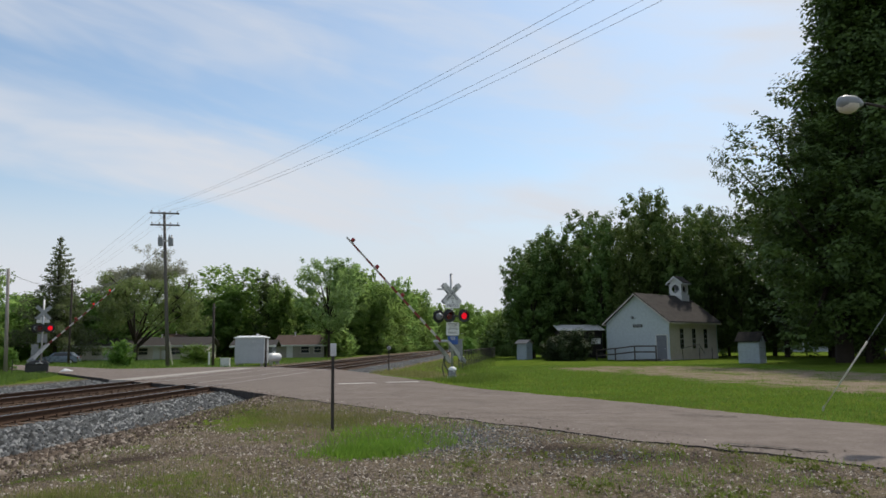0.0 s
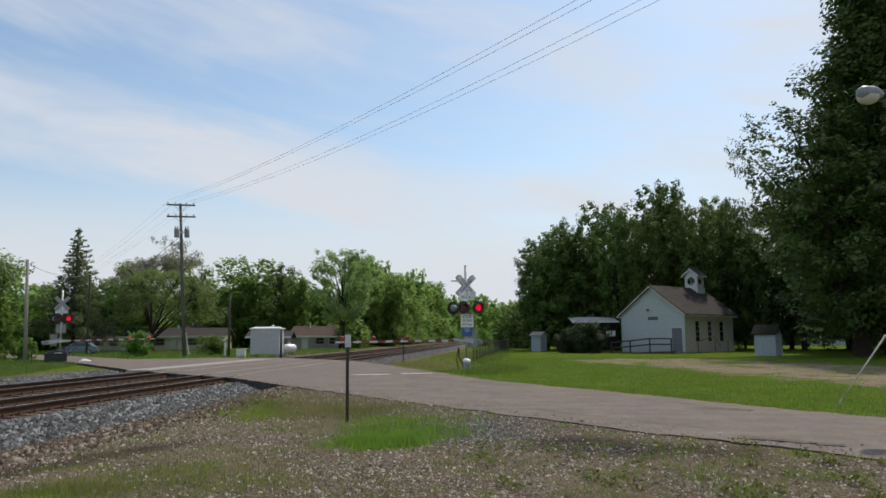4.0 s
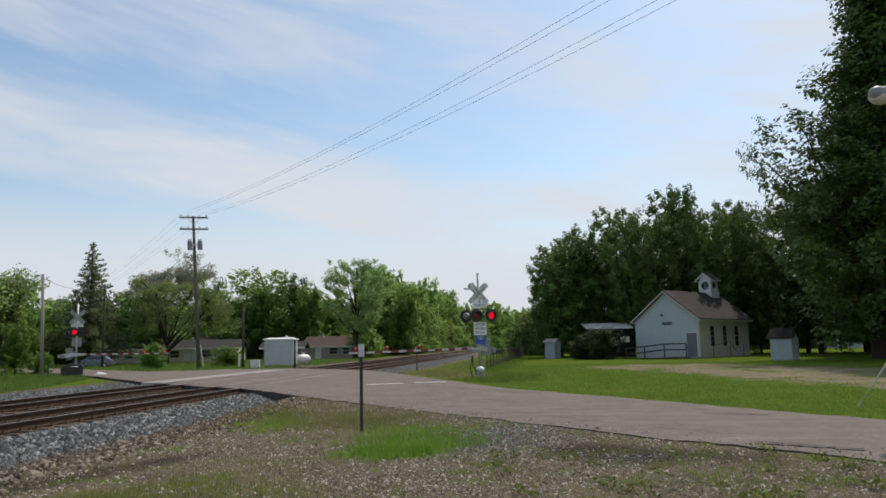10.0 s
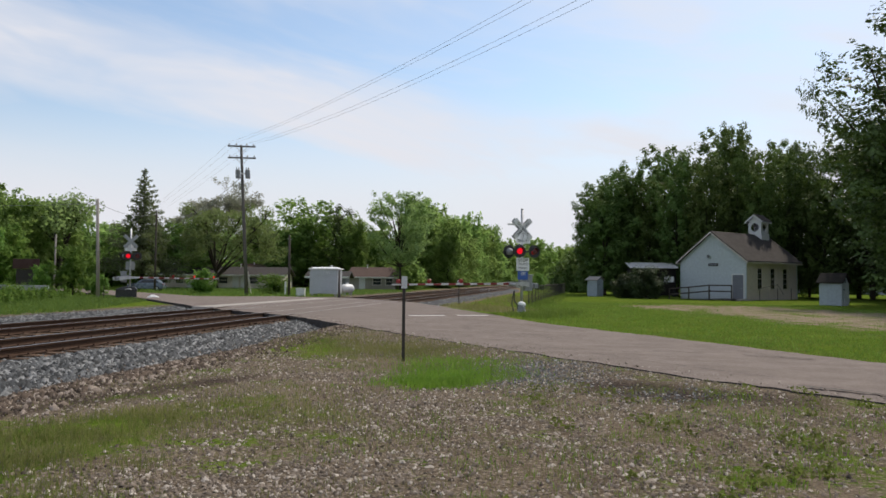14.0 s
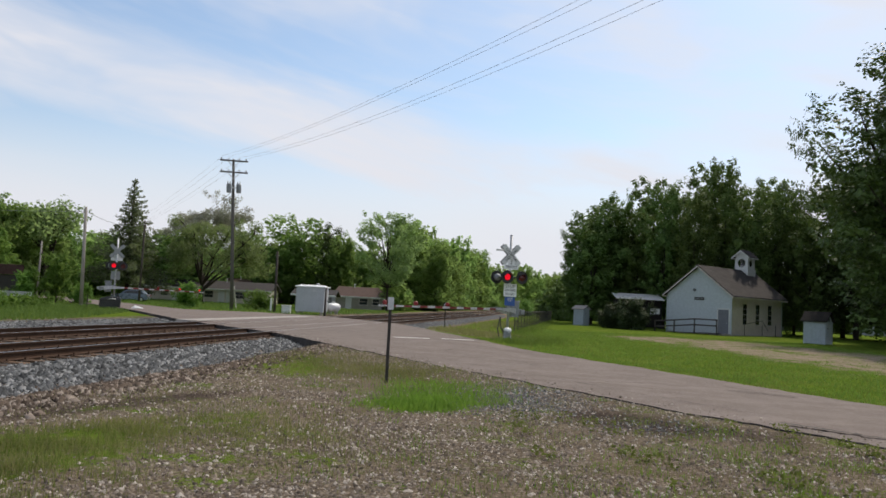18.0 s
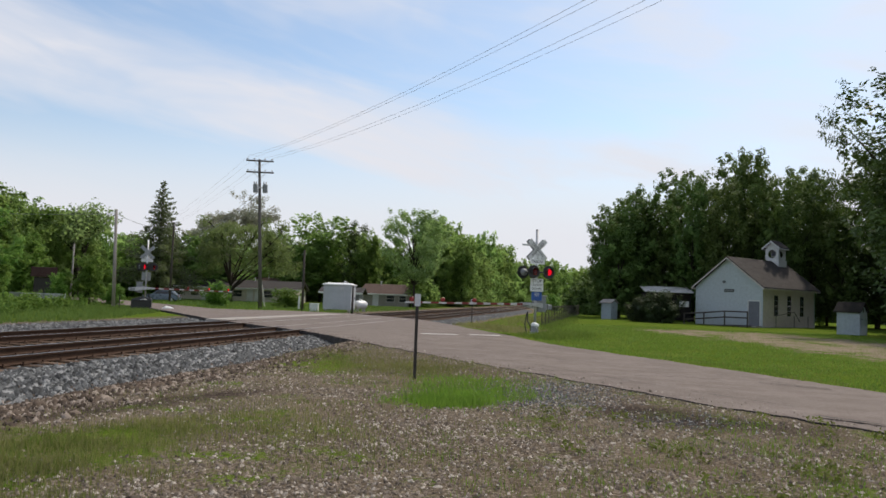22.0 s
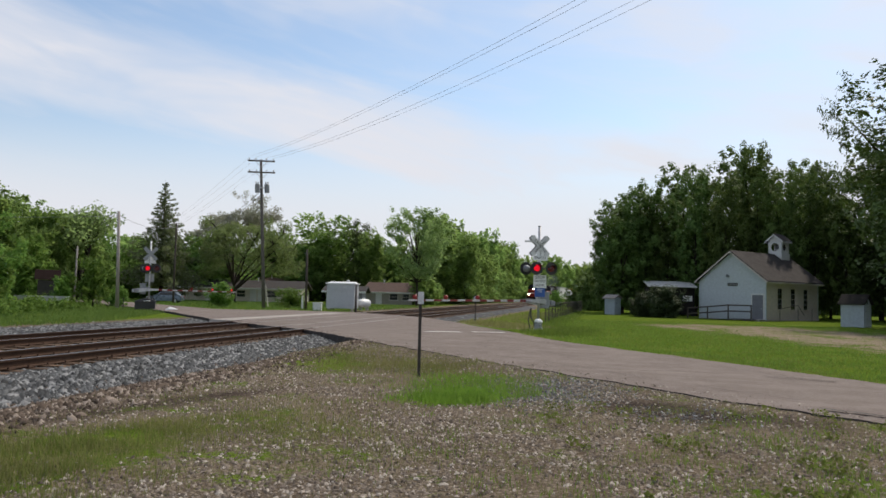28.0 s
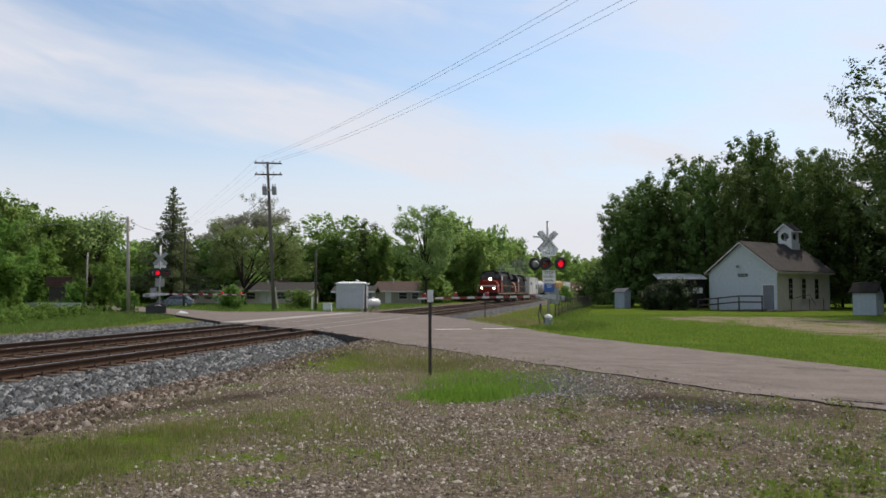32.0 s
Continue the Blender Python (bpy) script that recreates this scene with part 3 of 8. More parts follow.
def ground_mix(x, y):
    """bare, stony, cinder at a place."""
    w = noise.noise((x * 0.5, y * 0.5, 7)) + 0.5 * noise.noise((x * 1.6, y * 1.6, 9))
    apron = (1 - smooth(17, 24, y + 0.9 * x)) * smooth(-24, -21, x)
    bare = apron * (0.72 + 0.28 * w)
    bare = max(bare, 1.0 * smooth(-21.8, -20.6, x) * (1 - smooth(-7.2, -6.4, x)) * (1 - smooth(300, 310, y)))
    bare -= 0.5 * blob(x, y, -2.1, 12.2, 0.6, 1.6, -8) + 0.32 * verge_patch(x, y) + 0.3 * blob(x, y, 3.2, 6.0, 1.2, 1.2)
    bare -= 0.35 * blob(x, y, -6.5, 17.5, 1.2, 5, 30)
    drive = dusty(x, y)
    bare = max(bare, (0.60 + 0.22 * w) * drive)
    bare = max(bare, 0.75 * blob(x, y, -4.2, 40.5, 2.8, 6.0, 25))
    stony = min(1, max(0, apron * (0.55 + 0.6 * noise.noise((x * 0.8, y * 0.8, 4)) + 0.3 * blob(x, y, -1, 7.5, 3, 3)) + 0.45 * drive + 0.8 * smooth(-24, -21, x) * (1 - smooth(-18.5, -17.5, x)) * (1 - smooth(300, 310, y))))
    cinder = min(1, 1.1 * blob(x, y, 1.05, 11.4, 1.5, 0.75, -42) + 0.7 * blob(x, y, 2.6, 10.7, 0.9, 0.5, -42) + 0.95 * blob(x, y, -5.85, 9.9, 0.45, 2.8, -20) + 0.5 * blob(x, y, -7.0, 22.5, 1.2, 2.5, 30))
    return bare, stony, cinder


class Lookup:
    """Heights and soil on a regular grid over the foreground, read for many places at once."""

    def __init__(self, x0, x1, y0, y1, step):
        self.o, self.s = (x0, y0), step
        self.n = (int((x1 - x0) / step) + 1, int((y1 - y0) / step) + 1)
        self.t = np.zeros((self.n[1], self.n[0], 4))
        for j in range(self.n[1]):
            for i in range(self.n[0]):
                x, y = x0 + i * step, y0 + j * step
                self.t[j, i] = (ground_z(x, y), *ground_mix(x, y))

    def __call__(self, x, y):
        u, v = np.clip((x - self.o[0]) / self.s, 0, self.n[0] - 1.001), np.clip((y - self.o[1]) / self.s, 0, self.n[1] - 1.001)
        i, j = u.astype(int), v.astype(int)
        a, c = (u - i)[:, None], (v - j)[:, None]
        t = self.t
        return t[j, i] * (1 - a) * (1 - c) + t[j, i + 1] * a * (1 - c) + t[j + 1, i] * (1 - a) * c + t[j + 1, i + 1] * a * c


def ruled(a, fine0, fine1, step, b):
    """Grid lines: fine between fine0 and fine1, coarser outward to a and b."""
    mid = list(np.arange(fine0, fine1 + 1e-6, step))
    out, s, p = [], step, fine1
    while p < b:
        s *= 1.28
        p += s
        out.append(p)
    lead, s, p = [], step, fine0
    while p > a:
        s *= 1.28
        p -= s
        lead.append(p)
    return lead[::-1] + mid + out


def make_ground():
    xs, ys = ruled(-2500, -9, 7, 0.2, 2500), ruled(-2500, 3, 26, 0.22, 3500)
    extra = [x for x in np.arange(-24, -9.2, 0.8)] + [x for x in np.arange(8, 30, 0.7)]
    xs = sorted(set([round(x, 3) for x in xs if x <= -24 or -9.01 <= x <= 7.5 or x >= 30] + [round(x, 3) for x in extra]))
    more = [y for y in np.arange(27, 110, 0.9)]
    ys = sorted(set([round(y, 3) for y in ys if y <= 26.1 or y >= 110] + [round(y, 3) for y in more]))
    nx, ny = len(xs), len(ys)
    verts = np.zeros((ny * nx, 3), np.float32)
    tone = np.zeros((4, ny * nx), np.float32)
    for j, y in enumerate(ys):
        for i, x in enumerate(xs):
            k = j * nx + i
            verts[k] = (x, y, ground_z(x, y))
            if -30 < x < 40 and -20 < y < 320:
                tone[:3, k] = ground_mix(x, y)
                tone[3, k] = 0.9 * dusty(x, y)
    i, j = np.meshgrid(np.arange(nx - 1), np.arange(ny - 1))
    k = (j * nx + i).ravel()
    ob = fast_mesh("ground", verts, np.stack([k, k + 1, k + nx + 1, k + nx], 1), M_GROUND)
    for name, row in zip(("bare", "stony", "cinder", "dust"), tone):
        ob.data.attributes.new(name, "FLOAT", "POINT").data.foreach_set("value", row)
    ob.data.polygons.foreach_set("use_smooth", [True] * len(ob.data.polygons))
    tagged(ob, "flat lawn and bare stony verge reaching the horizon", "ground", kind="structure")


def resample(line, n):
    line = [Vector((*p, 0)) for p in line]
    seg = [(b - a).length for a, b in zip(line, line[1:])]
    out = []
    for i in range(n):
        d = sum(seg) * i / (n - 1)
        for a, b, s in zip(line, line[1:], seg):
            if d <= s + 1e-6:
                out.append(a.lerp(b, min(1, d / s)))
                break
            d -= s
    return out


def slab(name, left, right, mat, lift=0.0, cross=10, fray=0.13, steps=26):
    """A paved strip between two edges, with ragged sides down into the ground."""
    lf, rt = [], []
    for line, out in ((left, lf), (right, rt)):
        for a, b in zip(line, line[1:]):
            for k in range(steps):
                out.append(Vector((a[0] + (b[0] - a[0]) * k / steps, a[1] + (b[1] - a[1]) * k / steps, 0)))
        out.append(Vector((*line[-1], 0)))
    me = Mesh()
    n = len(lf)
    vs = []
    for i in range(n):
        for c in range(cross + 1):
            p = lf[i].lerp(rt[i], c / cross)
            if c in (0, cross):
                p = p + Vector((noise.noise((p.x * 1.3, p.y * 1.3, 5)) + 0.6 * noise.noise((p.x * 5, p.y * 5, 15)), noise.noise((p.x * 1.3, p.y * 1.3, 8)) + 0.6 * noise.noise((p.x * 5, p.y * 5, 18)), 0)) * fray
            p.z = road_z(p.x, p.y) + lift + 0.012 * noise.noise((p.x * 0.5, p.y * 0.5, 1)) - (0.03 if c in (0, cross) else 0)
            vs.append(p)
    fs = [(i * (cross + 1) + c, i * (cross + 1) + c + 1, (i + 1) * (cross + 1) + c + 1, (i + 1) * (cross + 1) + c) for i in range(n - 1) for c in range(cross)]
    me.add(vs, [f[::-1] for f in fs])
    side = Mesh()
    for c in (0, cross):
        edge = [vs[i * (cross + 1) + c] for i in range(n)]
        low = [Vector((p.x, p.y, -0.55)) for p in edge]
        side.add(edge + low, [(i, i + 1, n + i + 1, n + i) if c == 0 else (i + 1, i, n + i, n + i + 1) for i in range(n - 1)])
    tagged(link(name + "_edge", side, M_PATCH), "dark broken edge of the asphalt", "road edge", kind="structure")
    return link(name, me, mat, smooth=False)


SOIL = Lookup(-10, 18, 2, 56, 0.25)
make_ground()
tagged(slab("road", ROAD_L, ROAD_R, M_ASPHALT), "worn pinkish-grey asphalt road with ragged edges", "road", kind="structure")
tagged(slab("street", STREET_L, STREET_R, M_ASPHALT, -0.012), "worn asphalt side street beyond the railway", "road", kind="structure")


# ---- railway ----
def rail_mesh(s0, s1, off, step, z0=0.0):
    """Rail with foot, web and head, following the line."""
    prof = [(-0.07, -0.17), (0.07, -0.17), (0.07, -0.155), (0.012, -0.135), (0.01, -0.045), (0.036, -0.035), (0.036, -0.003), (0.03, 0.0), (-0.03, 0.0), (-0.036, -0.003), (-0.036, -0.035), (-0.01, -0.045), (-0.012, -0.135), (-0.07, -0.155)]
    body, top = Mesh(), Mesh()
    n = max(2, int((s1 - s0) / step) + 1)
    ring, cap = [], []
    for i in range(n):
        s = s0 + (s1 - s0) * i / (n - 1)
        for u, z in prof:
            p = along(s, off + u)
            ring.append((p.x, p.y, z0 + z))
        for u in (-0.034, 0.034):
            p = along(s, off + u)
            cap.append((p.x, p.y, z0 + 0.0035))
    k = len(prof)
    body.add(ring, [(i * k + a, i * k + (a + 1) % k, (i + 1) * k + (a + 1) % k, (i + 1) * k + a) for i in range(n - 1) for a in range(k)])
    top.add(cap, [(2 * i, 2 * i + 1, 2 * i + 3, 2 * i + 2) for i in range(n - 1)])
    return body, top


TIE = Mesh().box((0, 0, 0), (2.6, 0.22, 0.18))
TIE_DATA = None
PLATE = Mesh().box((0, 0, 0), (0.34, 0.18, 0.02)).box((-0.12, 0.04, 0.021), (0.035, 0.03, 0.05)).box((0.12, -0.03, 0.021), (0.035, 0.03, 0.05))
PLATE_DATA = bpy.data.meshes.new("tie_plate")
PLATE_DATA.from_pydata(PLATE.v, [], PLATE.f)
PLATE_DATA.materials.append(M_RAIL)


def make_track(name, centre, label, s_cross0, s_cross1):
    t = thing(name, label, "railway track")
    for side in (-0.753, 0.753):
        for s0, s1, step in ((-60, 120, 15), (120, 420, 5)):
            body, top = rail_mesh(s0, s1, centre + side, step)
            r = part("rail", body, M_RAIL, t, "rusty steel rail")
            part("rail_head", top, M_RAILTOP, r, "polished running surface")
    rng = random.Random(int(centre * 10))
    global TIE_DATA
    if TIE_DATA is None:
        TIE_DATA = bpy.data.meshes.new("tie")
        TIE_DATA.from_pydata(TIE.v, [], TIE.f)
        TIE_DATA.materials.append(M_TIE)
    s = 2.0
    while s < 118:
        if not s_cross0 - 0.3 < s < s_cross1 + 0.3:
            p = along(s, centre + rng.uniform(-0.06, 0.06))
            ob = new("tie", TIE_DATA)
            ob.parent = t
            ob.matrix_basis = pose(p.x, p.y, -0.265 + rng.uniform(-0.012, 0.008), rng.uniform(-1, 1), 0, rng.uniform(-1.5, 1.5))
            if s < s_cross0:
                for side in (-0.753, 0.753):
                    plate = new("tie_plate", PLATE_DATA)
                    plate.parent = ob
                    plate.matrix_basis = ob.matrix_basis.inverted() @ pose(centre + side, s, -0.166, 0, 0, 180 * rng.randint(0, 1))
        s += 0.52
    return t


make_track("railway_track", NEAR_TRACK, "rusty steel railway track on weathered timber ties", 27.5, 46)
make_track("railway_track", FAR_TRACK, "rusty steel railway track on weathered timber ties", 31.5, 52)


def ballast_bed(s0, s1, step, n_name):
    """The raised stone bed under both tracks."""
    prof = [(-20.6, -0.5), (-18.6, -0.215), (-17.0, -0.2), (-13.5, -0.225), (-10.0, -0.2), (-9.3, -0.22), (-8.4, -0.33), (-7.2, -0.5)]
    n = int((s1 - s0) / step) + 1
    me, vs = Mesh(), []
    fine = []
    for (a, za), (b, zb) in zip(prof, prof[1:]):
        for k in range(6):
            fine.append((a + (b - a) * k / 6, za + (zb - za) * k / 6))
    fine.append(prof[-1])
    for i in range(n):
        s = s0 + (s1 - s0) * i / (n - 1)
        for off, z in fine:
            p = along(s, off)
            vs.append((p.x, p.y, z + 0.03 * noise.noise((p.x * 2.5, p.y * 2.5, 2))))
    k = len(fine)
    me.add(vs, [(i * k + a, i * k + a + 1, (i + 1) * k + a + 1, (i + 1) * k + a) for i in range(n - 1) for a in range(k - 1)])
    return tagged(link(n_name, me, M_BALLAST, smooth=True), "grey crushed-stone ballast bed under the rails", "ballast", kind="structure")


ballast_bed(-60, 60, 0.4, "ballast_bed")
ballast_bed(60, 420, 4.0, "ballast_bed")

# crossing panels and markings
panels = thing("crossing_deck", "row of pale concrete crossing panels beside the rail", "crossing deck", kind="structure")
for i in range(9):
    y0 = 32.9 + i * 1.9
    part("panel", Mesh().box((-17.15, y0 + 0.93, -0.06 + 0.006 * math.sin(i * 2.3)), (1.05, 1.84, 0.15)), M_CONCRETE, panels)


def paint(a, b, w):
    a, b = Vector((*a, 0)), Vector((*b, 0))
    d = (b - a).normalized()
    o = Vector((-d.y, d.x, 0)) * w / 2
    me, n = Mesh(), 6
    vs = []
    for i in range(n + 1):
        for s in (-1, 1):
            p = a.lerp(b, i / n) + o * s
            vs.append((p.x, p.y, road_z(p.x, p.y) + 0.018))
    me.add(vs, [(2 * i, 2 * i + 1, 2 * i + 3, 2 * i + 2) for i in range(n)])
    return tagged(link("stop_line", me, M_PAINT), "worn white stop line on the asphalt", "road marking", kind="structure")


paint((-6.25, 28.5), (-5.0, 29.3), 0.42)
paint((-4.6, 29.75), (-3.4, 30.3), 0.42)


# ---- trees ----
def leaf_cloud(rng, centres, radii, n, size, out=None, shingled=0.0, tufts=0):
    """n small leaf blades in loose sprays round the centres, drawn out along out: arrays of verts and faces.
    shingled: how far the blades lie like tiles on their spray, facing up and outward.
    tufts: how many dense twigs of leaves a spray is made of (0: one loose spray)."""
    pick = rng.choice(len(centres), n, p=radii ** 2 / np.sum(radii ** 2))
    d = rng.normal(size=(n, 3)) * 0.52
    ln = np.linalg.norm(d, axis=1)[:, None]
    d *= np.minimum(1, 0.95 / (ln + 1e-9))
    if tufts:
        twig = rng.normal(size=(len(centres), tufts, 3))
        twig *= (rng.uniform(0.25, 1.0, (len(centres), tufts)) / np.linalg.norm(twig, axis=2))[:, :, None]
        d = twig[pick, rng.integers(0, tufts, n)] + d * (0.42, 0.42, 0.26)
    d[:, 2] *= 0.85 - 0.25 * shingled
    if out is not None:
        o = out[pick]
        d += o * np.sum(d * o, axis=1)[:, None] * 0.7
    c = centres[pick] + d * radii[pick][:, None]
    a = rng.normal(size=(n, 3))
    a[:, 2] *= 0.7
    a /= np.linalg.norm(a, axis=1)[:, None]
    face = rng.normal(size=(n, 3)) * (1 - 0.55 * shingled) + d * 0.8
    if shingled:
        away = d / (np.linalg.norm(d, axis=1)[:, None] + 1e-9)
        face += shingled * (0.35 * away + np.array((0, 0, 1.5)))
        fn = face / (np.linalg.norm(face, axis=1)[:, None] + 1e-9)
        a = a - fn * np.sum(a * fn, axis=1)[:, None]
        a /= np.linalg.norm(a, axis=1)[:, None] + 1e-9
    b = np.cross(a, face)
    b /= np.linalg.norm(b, axis=1)[:, None] + 1e-9
    s = size * rng.uniform(0.55, 1.4, n)[:, None]
    verts = np.stack([c - a * s * 0.6, c + b * s * 0.36 - a * s * 0.05, c + a * s * 0.6, c - b * s * 0.36 - a * s * 0.05], 1).reshape(-1, 3)
    return verts, np.arange(4 * n).reshape(n, 4)


def crown_plan(rng, H, R, low, lumps, spread, profile, lobes=0.22, core=0.25):
    """Sprays through an uneven crown: centres, radii and the way that each one points."""
    cs, rs, out = [], [], []
    p1, p2 = rng.uniform(0, 6.28, 2)
    for i in range(lumps):
        u = (i + rng.uniform(0, 1)) / lumps
        z = H * (low + (0.97 - low) * u)
        ang = i * 2.4 + rng.uniform(-0.5, 0.5)
        w = profile(u) * (1 + lobes * math.sin(2 * ang + p1 + 4 * u) + 0.7 * lobes * math.sin(3 * ang + p2 - 9 * u))
        rad = R * w * rng.uniform(0.08, 1) ** 0.5
        size = R * spread * rng.uniform(0.55, 1.45) * (0.75 + 0.25 * profile(u))
        ca, sa = math.cos(ang), math.sin(ang)
        cs.append((rad * ca, rad * sa, z - size * 0.4 + rng.uniform(-0.03, 0.03) * H))
        rs.append(size)
        d = np.array((ca * rad / R, sa * rad / R, 0.25 + 0.8 * u))
        out.append(d / np.linalg.norm(d))
    for i in range(int(lumps * core)):
        u = rng.uniform(0.05, 0.85)
        w, ang = profile(u), rng.uniform(0, 6.28)
        rad = R * w * 0.62 * rng.uniform(0, 1) ** 0.5
        cs.append((rad * math.cos(ang), rad * math.sin(ang), H * (low + (0.97 - low) * u)))
        rs.append(R * spread * 1.7)
        out.append((0, 0, 1))
    return np.array(cs), np.array(rs), np.array(out, float)


def round_top(u):
    return math.sin(math.pi * (0.13 + 0.76 * u)) ** 0.65


def make_tree(name, label, category, seed, H, R, low, lumps, spread, n, leaf, mat, bark, trunk_r, limbs=9, profile=round_top, group="", lobes=0.22, core=0.25, shift=(0, 0), lay=1.0, tufts=0):
    rng = np.random.default_rng(seed)
    cs, rs, out = crown_plan(rng, H, R, low, lumps, spread, profile, lobes, core)
    v, f = leaf_cloud(rng, cs, rs, n, leaf, out, lay, tufts)
    kz, kr = H / np.percentile(v[:, 2], 99.7), R / np.percentile(np.hypot(v[:, 0], v[:, 1]), 96)
    v *= (kr, kr, kz)
    far = np.hypot(v[:, 0], v[:, 1])
    v[:, :2] *= np.where(far > R, (R + (far - R) * 0.35) / np.maximum(far, 1e-6), 1.0)[:, None]
    v += (*shift, 0)
    cs = cs * (kr, kr, kz) + (*shift, 0)
    t = thing(name, label, category, group=group)
    wood = Mesh()
    lean = rng.uniform(-0.03, 0.03, 2) * H
    spine = [(lean[0] * u * u, lean[1] * u * u, H * 0.7 * u) for u in np.linspace(0, 1, 7)]
    wood.tube([(0, 0, -0.3)] + spine, [trunk_r * 1.5] + [trunk_r * (1.15 - 0.95 * u) for u in np.linspace(0, 1, 7)], 9)
    for i in np.linspace(0, len(cs) - 1, limbs).astype(int):
        c = Vector(cs[i])
        k = min(5, max(2, int(6 * (c.z / H) * 0.8)))
        p0 = Vector(spine[k])
        mid = p0.lerp(c, 0.55) + Vector((0, 0, -0.06 * (c - p0).length))
        wood.tube([p0, mid, mid.lerp(c, 0.8)], [trunk_r * 0.42, trunk_r * 0.26, trunk_r * 0.06], 6)
    part("trunk", wood, bark, t, smooth=True)
    fast_mesh("crown", v, f, mat, t)
    return t


def plant(proto, rows, H, R, seed, wide=1.25, group=""):
    """Copies of the prototypes, stretched to the height and radius of each row (x, y, height, radius)."""
    rng = random.Random(seed)
    for i, (x, y, h, r) in enumerate(rows):
        p = proto[i % len(proto)] if len(proto) > 1 else proto[0]
        k = r * wide / R
        m = pose(x, y, -0.15, 0, 0, rng.uniform(0, 360)) @ Matrix.Diagonal((k, k, h / H, 1))
        if p.get("placed"):
            ob = copy_thing(p, m)
            if "placed" in ob:
                del ob["placed"]
        else:
            p.matrix_basis = m
            p["placed"] = 1
            ob = p
        if group:
            ob["group"] = group
    for p in proto:
        if "placed" in p:
            del p["placed"]


WOOD_LEFT = [(-70.0, 71.6, 13.6, 4.2), (-62.7, 68.2, 12.0, 3.3), (-68.7, 79.2, 12.3, 3.1), (-55.4, 67.8, 9.5, 2.3), (-65.4, 83.0, 10.8, 3.2), (-55.6, 73.8, 10.5, 2.8), (-62.4, 86.7, 10.8, 2.6), (-64.6, 93.4, 10.2, 2.4), (-71.2, 107.4, 9.9, 2.3), (-69.4, 66.7, 12.0, 3.6), (-77.5, 70.1, 13.6, 4.2)]
WOOD_MID = [(-63.2, 109.1, 9.3, 4.1), (-54.9, 102.7, 9.4, 3.8), (-58.5, 121.5, 10.9, 4.6), (-55.6, 127.5, 14.2, 3.5), (-49.3, 122.0, 14.7, 3.9), (-45.7, 124.7, 15.4, 4.5), (-42.7, 131.5, 14.6, 3.6), (-35.8, 119.7, 13.4, 3.0), (-35.1, 130.1, 13.3, 3.6), (-25.9, 126.8, 14.5, 3.4), (-25.3, 137.2, 15.2, 3.2), (-21.3, 127.9, 13.3, 2.9), (-25, 148.2, 12.0, 2.8), (-26, 163.7, 12.2, 3.7), (-25.5, 169.2, 13.0, 3.8), (-26.5, 189.9, 12.7, 4.3)]
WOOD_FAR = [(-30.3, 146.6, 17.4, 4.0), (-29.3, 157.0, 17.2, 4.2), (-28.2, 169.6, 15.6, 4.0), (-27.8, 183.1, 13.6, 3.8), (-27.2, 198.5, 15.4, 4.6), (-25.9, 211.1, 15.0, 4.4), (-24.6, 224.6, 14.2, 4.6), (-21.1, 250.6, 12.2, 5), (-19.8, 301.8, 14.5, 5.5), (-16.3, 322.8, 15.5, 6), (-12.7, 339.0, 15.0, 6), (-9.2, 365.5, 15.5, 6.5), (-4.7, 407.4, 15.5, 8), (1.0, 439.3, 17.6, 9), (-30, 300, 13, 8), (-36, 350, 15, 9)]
WOOD_RIGHT = [(2.2, 93.5, 12.0, 1.7), (3.6, 90.5, 12.6, 2.0), (5.2, 98.7, 14.6, 2.4), (6.4, 93.5, 14.9, 2.3), (7.2, 93.7, 19.6, 2.8), (8.9, 92.5, 18.8, 2.6), (11.1, 98.9, 22.7, 3.4), (11.8, 90, 19.9, 2.8), (14, 94.1, 23.2, 3), (14.4, 86.1, 21.2, 2.6), (18.3, 99.2, 25.1, 3.4), (18.3, 90.3, 23.1, 3), (20.8, 94.4, 25.1, 3), (20.5, 86.5, 22.1, 2.8), (25.4, 99.9, 23.3, 3.2), (24.7, 91, 20.1, 2.8), (27.5, 95.1, 23.4, 3.2), (26.7, 87, 22.0, 3), (31.5, 91, 23.1, 3.6), (36.5, 88, 23.3, 3.8), (42, 90, 24.1, 4), (33.5, 80, 19.1, 3.8)]
WOOD_UNDER = [(-1.6, 104.0, 3.4, 1.5), (-0.2, 100.0, 4.8, 1.6), (0.9, 97.0, 6.0, 1.6), (2.4, 97.3, 2.8, 1.4), (5.1, 113.4, 5.5, 2.5), (9.1, 109.1, 5.4, 2.8), (12.9, 108.8, 6.1, 2.7), (18.1, 114.0, 7.1, 2.8), (28.2, 112.0, 7.6, 3.5), (34.8, 117.4, 7.9, 4.1), (38.1, 114.1, 6.9, 3.9), (44.4, 119.4, 7.9, 4.9)]

green_tree = [make_tree("broadleaf_tree", "leafy green broadleaf tree at the wood's edge", "tree", 11 + i, 14, 5, 0.06, 150, 0.15, 10500, 0.41, M_LEAF, M_BARK, 0.22, lay=0.65) for i in range(4)]
plant(green_tree, WOOD_LEFT + WOOD_MID, 14, 5, 1, 1.4, "trees of the wood behind the railway")
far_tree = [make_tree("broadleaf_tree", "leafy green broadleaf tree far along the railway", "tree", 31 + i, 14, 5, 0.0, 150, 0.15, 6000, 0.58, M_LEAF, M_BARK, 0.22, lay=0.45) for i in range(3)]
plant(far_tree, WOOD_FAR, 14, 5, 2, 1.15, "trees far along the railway")
